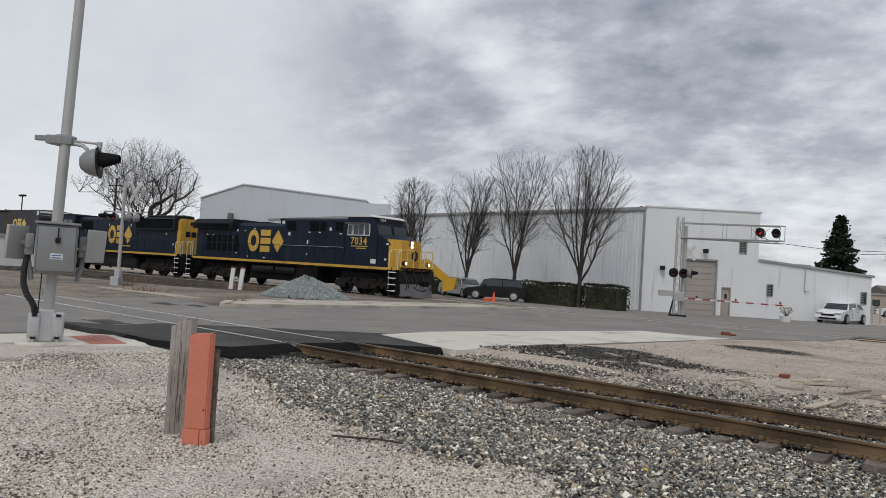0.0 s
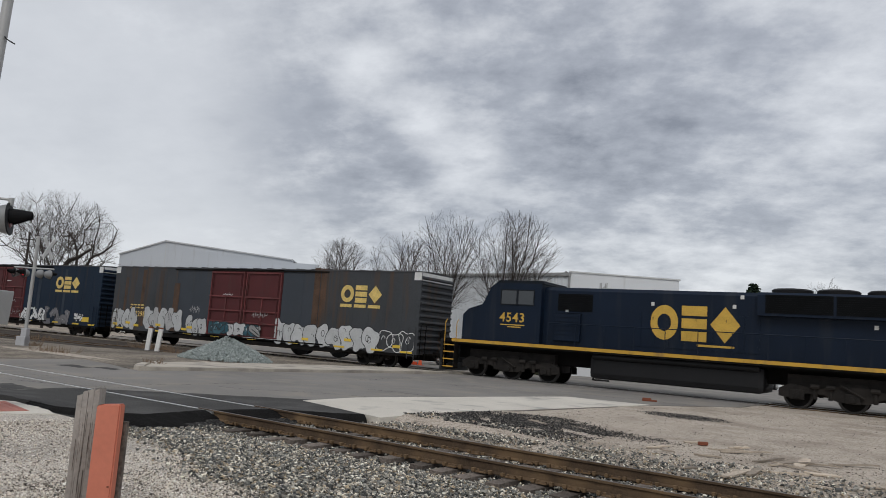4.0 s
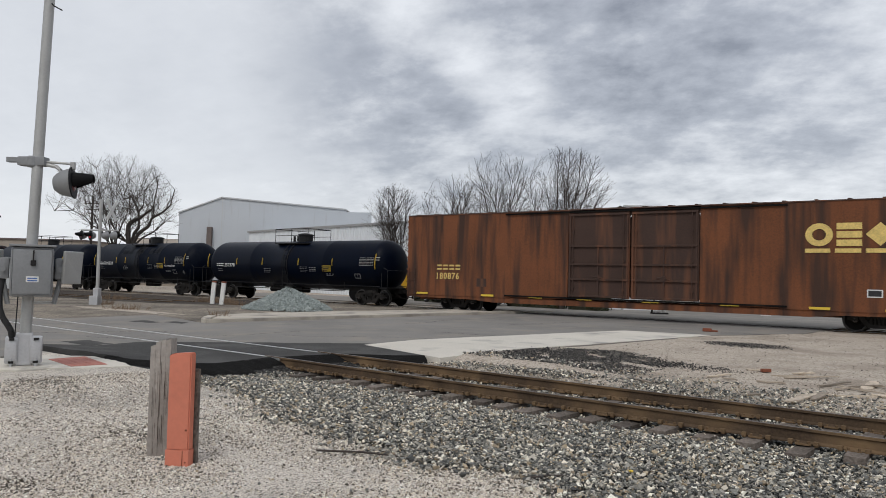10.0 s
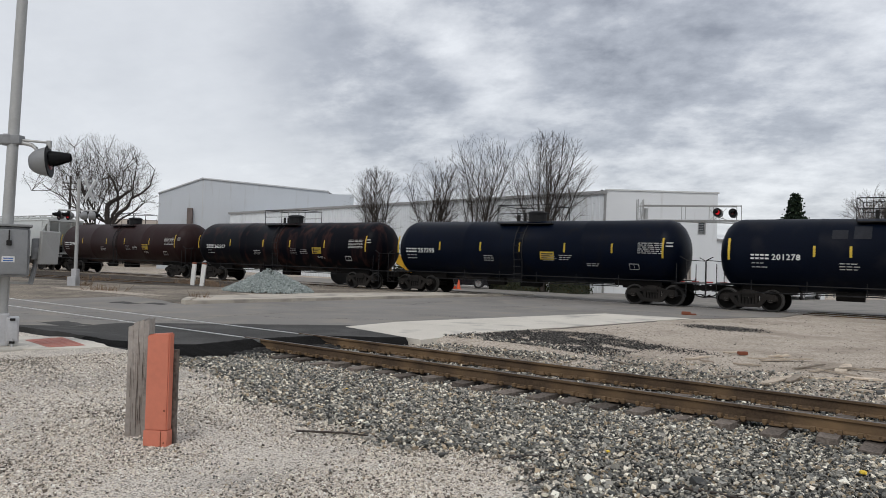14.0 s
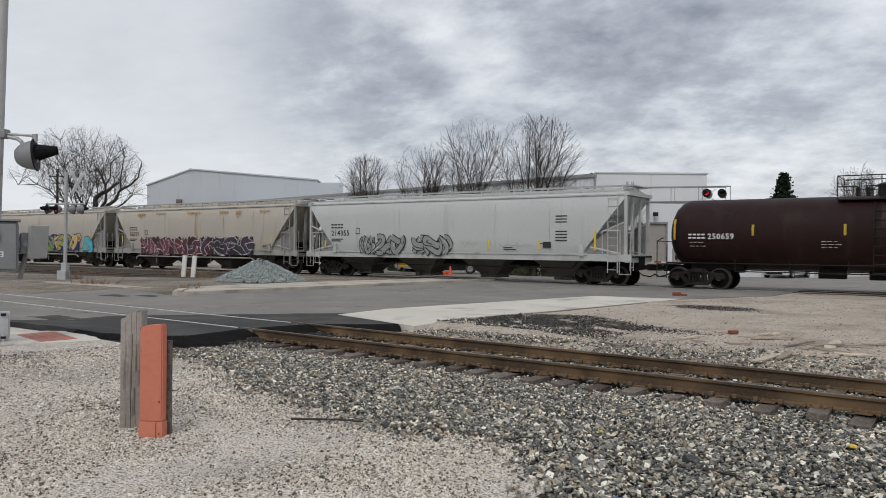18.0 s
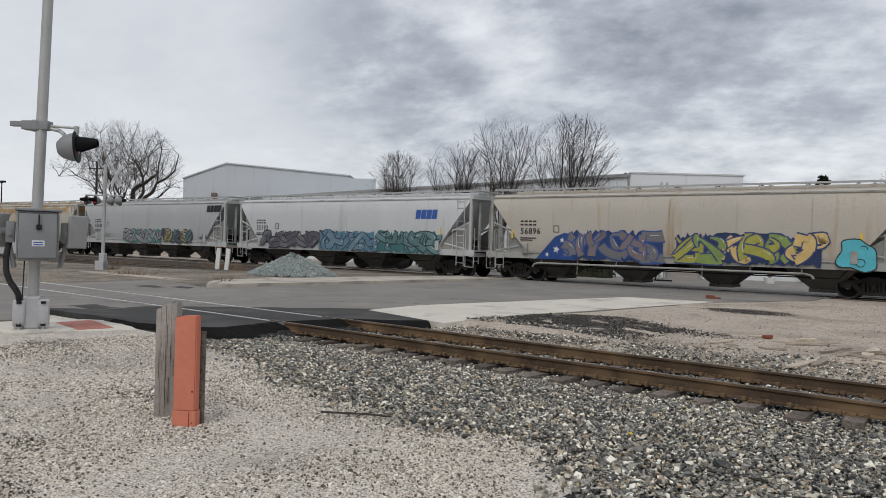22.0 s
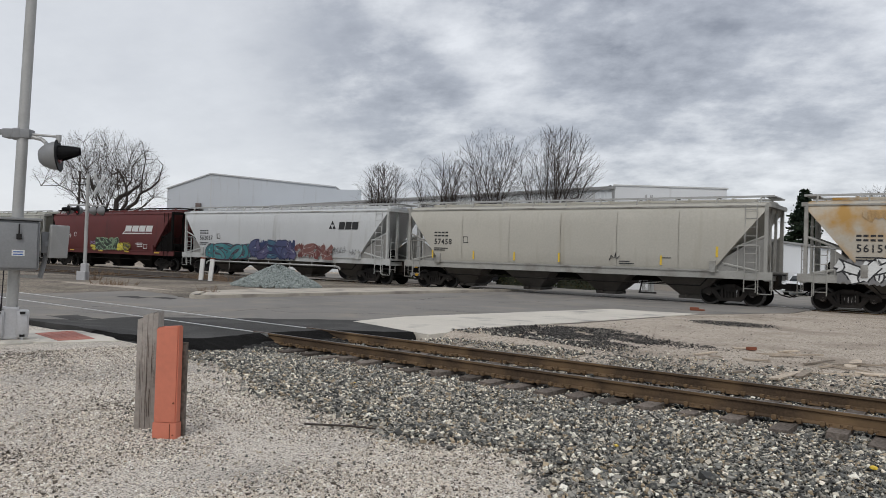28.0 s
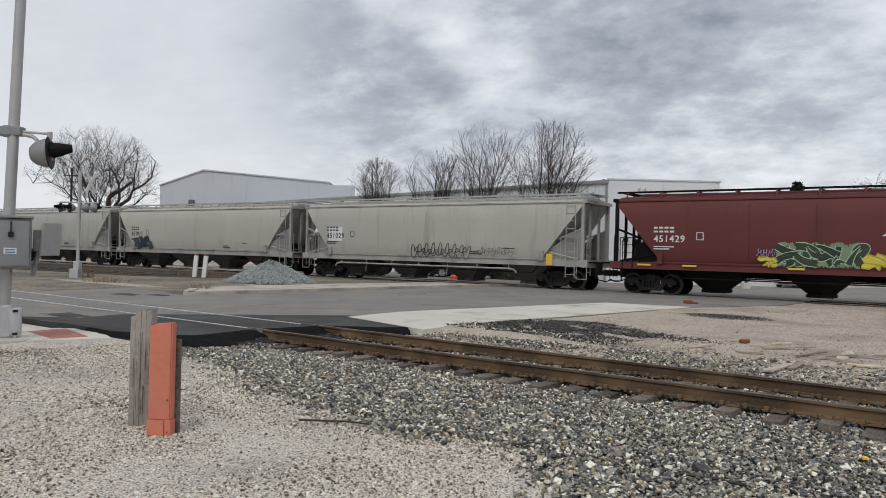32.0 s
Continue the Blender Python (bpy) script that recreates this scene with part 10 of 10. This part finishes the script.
# ---- smaller things ----
def make_small_things():
    tc = thing("traffic_cone", pose(-28.4, 39.3, -0.06), "bright orange traffic cone, knocked askew", "traffic cone")
    bm = B()
    lathe(bm, [(0.03, 0.14), (0.6, 0.035), (0.62, 0.0301)], 14, (0, 0, 0), "z")
    part("cone_body", bm, M["cone"], tc, smooth=True)
    bm = B()
    box(bm, -0.2, 0.2, -0.2, 0.2, 0, 0.035, 0.01)
    box(bm, -0.75, -0.3, -0.12, 0.12, 0, 0.2, 0.03)
    part("cone_base", bm, M["cone"], tc)
    # flower pots
    for x, y, z in ((-13.37, 48.36, -0.2), (-7.1, 67.3, -0.2)):
        fp = thing("flower_pot", pose(x, y, z), "white planter with dry flower stems", "planter")
        bm = B()
        lathe(bm, [(0, 0.26), (0.42, 0.36), (0.45, 0.36), (0.43, 0.30)], 16, (0, 0, 0), "z")
        part("pot", bm, M["white_paint"], fp, smooth=True)
        rng = random.Random(5)
        tubes("stem", [(0, 0, 0.35, rng.uniform(-0.35, 0.35), rng.uniform(-0.3, 0.3), rng.uniform(0.7, 1.0), 0.015, 0.01) for _ in range(14)], M["twig"], fp)
        leaf_cloud("blossom", [(rng.uniform(-0.35, 0.35), rng.uniform(-0.3, 0.3), rng.uniform(0.65, 1.0)) for _ in range(60)], 0.06, M["plank"], fp, 3)
    # old rail ends and boards on the dirt lot
    boards = [
        (-3.27, 13.62, 1.26, 81, 0.07), (-3.74, 16.35, 1.15, 45, 0.04), (-2.68, 14.23, 0.75, 2, 0.035), (-2.66, 15.91, 1.11, 89, 0.09), (-2.06, 13.50, 0.50, -36, 0.04), (-3.10, 13.99, 1.14, 92, 0.075), (-5.18, 15.32, 0.62, 63, 0.04), (-4.17, 15.12, 0.50, 6, 0.035), (-3.19, 15.67, 1.02, 71, 0.03), (-2.61, 15.15, 1.18, -33, 0.04), (-4.10, 16.28, 0.74, 4, 0.035), (-4.88, 14.97, 0.34, -23, 0.03), (-6.09, 13.67, 0.77, -41, 0.03),
        (-1.9, 16.6, 0.93, 33, 0.045), (0.5, 14.9, 1.12, 24, 0.053), (-0.1, 13.0, 0.56, 50, 0.075), (-1.2, 14.3, 0.81, 30, 0.053), (1.0, 13.6, 0.93, 40, 0.068),
    ]
    rng = random.Random(8)
    for _ in range(10):
        boards.append((rng.uniform(-5.2, -0.3), rng.uniform(13.3, 17.0), rng.uniform(0.25, 0.75), rng.uniform(-30, 80), rng.uniform(0.025, 0.06)))
    for x, y, l, a, w in boards:
        bm = B()
        n = 5
        vs = []
        for i in range(n + 1):
            f = i / n - 0.5
            ww = w * rng.uniform(0.75, 1.1) * (0.55 if i in (0, n) else 1)
            vs.append([bm.verts.new((l * f, s * ww, h + 0.012 * math.sin(5 * f))) for s, h in ((-1, -0.012), (1, -0.012), (1, 0.014), (-1, 0.014))])
        for p, q in zip(vs, vs[1:]):
            for i in range(4):
                bm.faces.new((p[i], p[(i + 1) % 4], q[(i + 1) % 4], q[i]))
        bm.faces.new(vs[0]), bm.faces.new(vs[-1][::-1])
        tagged(part("broken_board", bm, M["plank"], at=pose(x, y, lot_z(x, y) + 0.035, rng.uniform(-14, 14), rng.uniform(-3, 3), a)), "splintered sun-bleached board lying on the dirt", "board", "broken boards")
    for x, y, l, a in ((-5.87, 6.05, 1.0, 35), (-2.2, 6.9, 0.75, 10), (-3.9, 6.6, 0.5, 60)):
        st = thing("fallen_stick", pose(x, y, lot_z(x, y) + 0.03, 0, 2, a), "thin grey-brown stick lying in the gravel", "stick")
        tubes("stick_shaft", [(-l / 2, 0, 0, 0, 0.02, 0.012, 0.012, 0.011), (0, 0.02, 0.012, l / 2, -0.015, 0.0, 0.011, 0.006), (0.1, 0.0, 0.01, 0.25, 0.09, 0.03, 0.006, 0.003)], M["twig"], st)
    rng2 = random.Random(77)
    for k, (x, y, w, n) in enumerate(((-37.4, 26.3, 1.3, 520), (-34.0, 25.0, 0.6, 90), (-36.5, 19.2, 0.5, 60), (-24.6, 17.4, 0.5, 50), (-31.5, 17.6, 1.0, 80), (-43.0, 23.0, 1.5, 160))):
        wd = thing("dry_weeds", pose(x, y, -0.03), "clump of dead brown grass on the verge", "weeds", "dry weeds")
        seg = []
        for _ in range(n):
            px, py, hh = rng2.gauss(0, w * 0.6), rng2.gauss(0, w * 0.35), rng2.uniform(0.08, 0.34)
            seg.append((px, py, -0.02, px + rng2.gauss(0, 0.16), py + rng2.gauss(0, 0.12), hh, 0.012, 0.004))
        tubes("stalks", seg, M["dead_grass"], wd)
    bk = thing("broken_brick", pose(-9.6, 27.5, 0.0, 0, 0, 20), "broken orange-red rubble lump on the road edge", "rubble")
    bm = B()
    box(bm, -0.22, 0.10, -0.08, 0.08, 0, 0.12, 0.03)
    box(bm, 0.08, 0.3, -0.06, 0.06, 0, 0.06, 0.02)
    part("lump", bm, M["rust_red"], bk)
    bk = thing("brick_shard", pose(-4.69, 16.69, -0.1, 0, 0, 50), "small red brick shard in the dirt", "rubble")
    bm = B()
    box(bm, -0.1, 0.1, -0.05, 0.05, 0, 0.07, 0.015)
    part("lump", bm, M["rust_red"], bk)
    rg = thing("litter", pose(-2.38, 5.55, -0.26, 0, 0, 30), "crumpled white and blue wrapper in the gravel", "litter")
    bm = B()
    k = 7
    vs = [[bm.verts.new((0.14 * (i / k - 0.5) * 2, 0.08 * (j / k - 0.5) * 2, 0.03 + 0.025 * noise.noise((i * 0.9, j * 0.8, 3)))) for j in range(k + 1)] for i in range(k + 1)]
    for i in range(k):
        for j in range(k):
            bm.faces.new((vs[i][j], vs[i + 1][j], vs[i + 1][j + 1], vs[i][j + 1]))
    bmesh.ops.solidify(bm, geom=bm.faces[:], thickness=0.003)
    part("wrapper", bm, M["white_paint"], rg)
    bm = B()
    box(bm, -0.12, -0.02, -0.03, 0.02, 0.05, 0.056)
    part("wrapper_print", bm, M["blue_mark"], rg)
    for x, y, z, s in ((-8.12, 8.41, -0.29, 0.05), (-3.55, 7.65, -0.28, 0.04), (-1.32, 8.66, -0.28, 0.055), (-4.6, 7.2, -0.29, 0.035), (-5.6, 7.3, -0.28, 0.035), (-4.1, 6.4, -0.27, 0.04)):
        bm = B()
        bmesh.ops.create_icosphere(bm, subdivisions=1, radius=s * 0.75)
        for v in bm.verts:
            v.co *= 1 + 0.3 * noise.noise(v.co * 20 + Vector((x, y, 0)))
            v.co.z *= 0.6
        tagged(part("painted_stone", bm, M["reflector"], at=pose(x, y, z)), "ballast stone splashed with yellow paint", "stone", "yellow stones")


def make_distance():
    """Far buildings, poles, wires and fence."""
    def house(name, x, y, w, d, h, turn, wall, roof, label, pitch=0.0):
        hs = thing(name, pose(x, y, -0.22, 0, 0, turn), label, "building")
        bm = B()
        box(bm, -w / 2, w / 2, 0, d, -0.2, h)
        part("wall", bm, wall, hs)
        bm = B()
        if pitch:
            prism(bm, [(-0.4, h), (d + 0.4, h), (d / 2, h + pitch)], "x", -w / 2 - 0.3, w / 2 + 0.3)
        else:
            box(bm, -w / 2 - 0.15, w / 2 + 0.15, -0.15, d + 0.15, h, h + 0.18)
        part("roof", bm, roof, hs)
        for i in range(int(w / 3.2)):
            xx = -w / 2 + 1.6 + 3.2 * i
            bm = B()
            box(bm, xx - 0.45, xx + 0.45, -0.03, 0.03, h * 0.4, h * 0.75)
            wn = part("window", bm, M["window"], hs)
            bm = B()
            box(bm, xx - 0.52, xx + 0.52, -0.06, 0.0, h * 0.37, h * 0.4)
            part("sill", bm, M["trim"], wn)
        return hs
    house("tan_store", -10, 109, 30, 12, 2.3, CAM_TURN, M["brick_far"], M["trim"], "low tan block building far beyond the fence")
    house("brown_roof_house", -15.2, 112, 6, 7, 2.4, CAM_TURN, M["brick_far"], M["far_roof"], "small house with a dark brown roof", 1.2)
    house("west_depot", -95, 40.5, 12, 12, 5.3, 40, M["brick_far"], M["far_roof"], "low brown depot building beside the line")
    house("white_trailer", -66.5, 24.0, 7.0, 2.6, 2.6, 78, M["cab_white"], M["trim"], "pale trailer parked beside the track")
    house("tan_house", -94.6, 56.6, 5.2, 6.0, 5.2, 60, M["brick_far"], M["brick_far"], "far tan house with a low gabled roof", 1.3)
    house("east_store", 60, 85, 40, 14, 4.0, 20, M["brick_far"], M["trim"], "far low brick building")
    # wooden utility poles and wires
    for x, y, h, label in ((-83.8, 42.0, 10.2, "wooden utility pole with a cross arm"), (18, 90, 9.5, "far wooden utility pole")):
        po = thing("utility_pole", pose(x, y, -0.2, 0, 0, 30), label, "utility pole")
        bm = B()
        rod(bm, (0, 0, -0.3), (0, 0, h), 0.16, 0.11, 8)
        part("pole_shaft", bm, M["bark"], po)
        bm = B()
        box(bm, -1.0, 1.0, -0.06, 0.06, h - 0.9, h - 0.78)
        box(bm, -0.8, 0.8, -0.06, 0.06, h - 1.6, h - 1.5)
        part("cross_arm", bm, M["bark"], po)
    lp = thing("yard_light", pose(-85.7, 32.9, -0.2), "slim dark yard light pole far down the line", "lamp post")
    bm = B()
    rod(bm, (0, 0, 0), (0, 0, 7.2), 0.09, 0.06, 6)
    part("pole", bm, M["iron"], lp)
    bm = B()
    box(bm, -0.55, 0.55, -0.2, 0.2, 7.1, 7.3, 0.04)
    part("lamp_head", bm, M["iron"], lp)
    wi = thing("overhead_wire", pose(0, 0, 0), "black overhead wires sagging past the annex", "cable")
    for pts in ([(-19.2, 55.0, 6.1), (-17.8, 61.5, 5.45), (-12.7, 65.3, 4.95), (-6.9, 69.4, 5.25), (18, 90, 8.7)], [(-12.7, 65.3, 5.2), (-6.9, 69.4, 5.35), (18, 90, 8.2)], [(-19.1, 54.9, 6.2), (-18.9, 55.1, 5.4), (-18.75, 55.2, 4.3)]):
        bm = B()
        pipe(bm, pts, 0.022, 4)
        part("wire", bm, M["black"], wi)
    gl = thing("globe_lamp", pose(-10.05, 67.6, -0.2), "white globe lamp on a slim white post", "lamp post")
    bm = B()
    rod(bm, (0, 0, 0), (0, 0, 1.5), 0.06, 0.05, 8)
    part("post", bm, M["white_paint"], gl)
    bm = B()
    bmesh.ops.create_icosphere(bm, subdivisions=2, radius=0.36, matrix=Matrix.Translation((0, 0, 1.8)))
    part("globe", bm, M["white_paint"], gl, "white glass globe", smooth=True)
    fe = thing("chain_fence", pose(-9.8, 65.4, -0.2, 0, 0, CAM_TURN), "grey chain-link fence with steel posts", "fence")
    for i in range(11):
        bm = B()
        rod(bm, (i * 1.3, 0, 0), (i * 1.3, 0, 1.25), 0.035, 0.035, 6)
        part("post", bm, M["galv"], fe)
    bm = B()
    for z in (0.1, 1.2):
        rod(bm, (0, 0, z), (13, 0, z), 0.02, 0.02, 5)
    for i in range(130):
        rod(bm, (i * 0.1, 0, 0.1), (min(13, i * 0.1 + 1.1), 0, 1.2), 0.005, 0.005, 3)
        rod(bm, (min(13, i * 0.1 + 1.1), 0, 0.1), (i * 0.1, 0, 1.2), 0.005, 0.005, 3)
    tagged(part("mesh", bm, M["galv"], fe, "woven wire mesh"), kind="stuff")
    for x in (-11.6, -11.1):
        pp = thing("steel_post", pose(x, 64.2, -0.2), "short grey steel post", "post", "steel posts")
        bm = B()
        box(bm, -0.06, 0.06, -0.06, 0.06, 0, 1.3)
        part("shaft", bm, M["galv"], pp)
    # low far woods on the horizon
    rng = np.random.default_rng(12)
    for k, (x0, y0, x1, y1, h) in enumerate(((-420, 120, -130, 190, 6.0), (-125, 190, -30, 230, 5.0), (-25, 240, 160, 260, 6.0), (-420, 40, -380, 118, 6.0))):
        n = 5200
        f = rng.random(n)
        hh = h * (0.55 + 0.45 * np.abs(np.sin(f * 31 + k) * np.cos(f * 13)))
        pts = np.stack([x0 + (x1 - x0) * f + rng.normal(0, 3, n), y0 + (y1 - y0) * f + rng.normal(0, 3, n), rng.random(n) ** 0.8 * hh - 0.3], 1)
        ob = leaf_cloud("far_woods", pts, 0.9, M["twig"], None, k)
        tagged(ob, "hazy far line of bare woods", "woods", kind="stuff")


make_near_signal()
make_far_west_signal()
make_cantilever()
make_posts()
make_plants()
make_vehicles()
make_small_things()
make_distance()


# ---- what moves: every vehicle rolls along the main line, and its wheels turn ----
def run(t):
    return 12.746 * t - 0.002946 * t * t


def motions():
    turn = math.degrees(math.atan(TRACK_SLOPE))
    for car, s in CARS:
        rows = []
        for t in (0, 4, 8, 12, 16, 20, 24, 28, 32):
            x = s + run(t)
            rows.append((t, pose(x, TRACK_Y + TRACK_SLOPE * (x + 12), 0, 0, 0, turn)))
        walk(car, rows)
    first = {}
    for ob, r in WHEELSETS:
        if r not in first:
            walk(ob, [(f / FPS, pose(0, 0, 0, 0, math.degrees(run(f / FPS) / r), 0)) for f in range(0, 32 * FPS + 1)])
            first[r] = ob
        else:
            ob.rotation_mode = "QUATERNION"
            ob.animation_data_create()
            ob.animation_data.action = first[r].animation_data.action
            ob.animation_data.action_slot = first[r].animation_data.action_slot


motions()
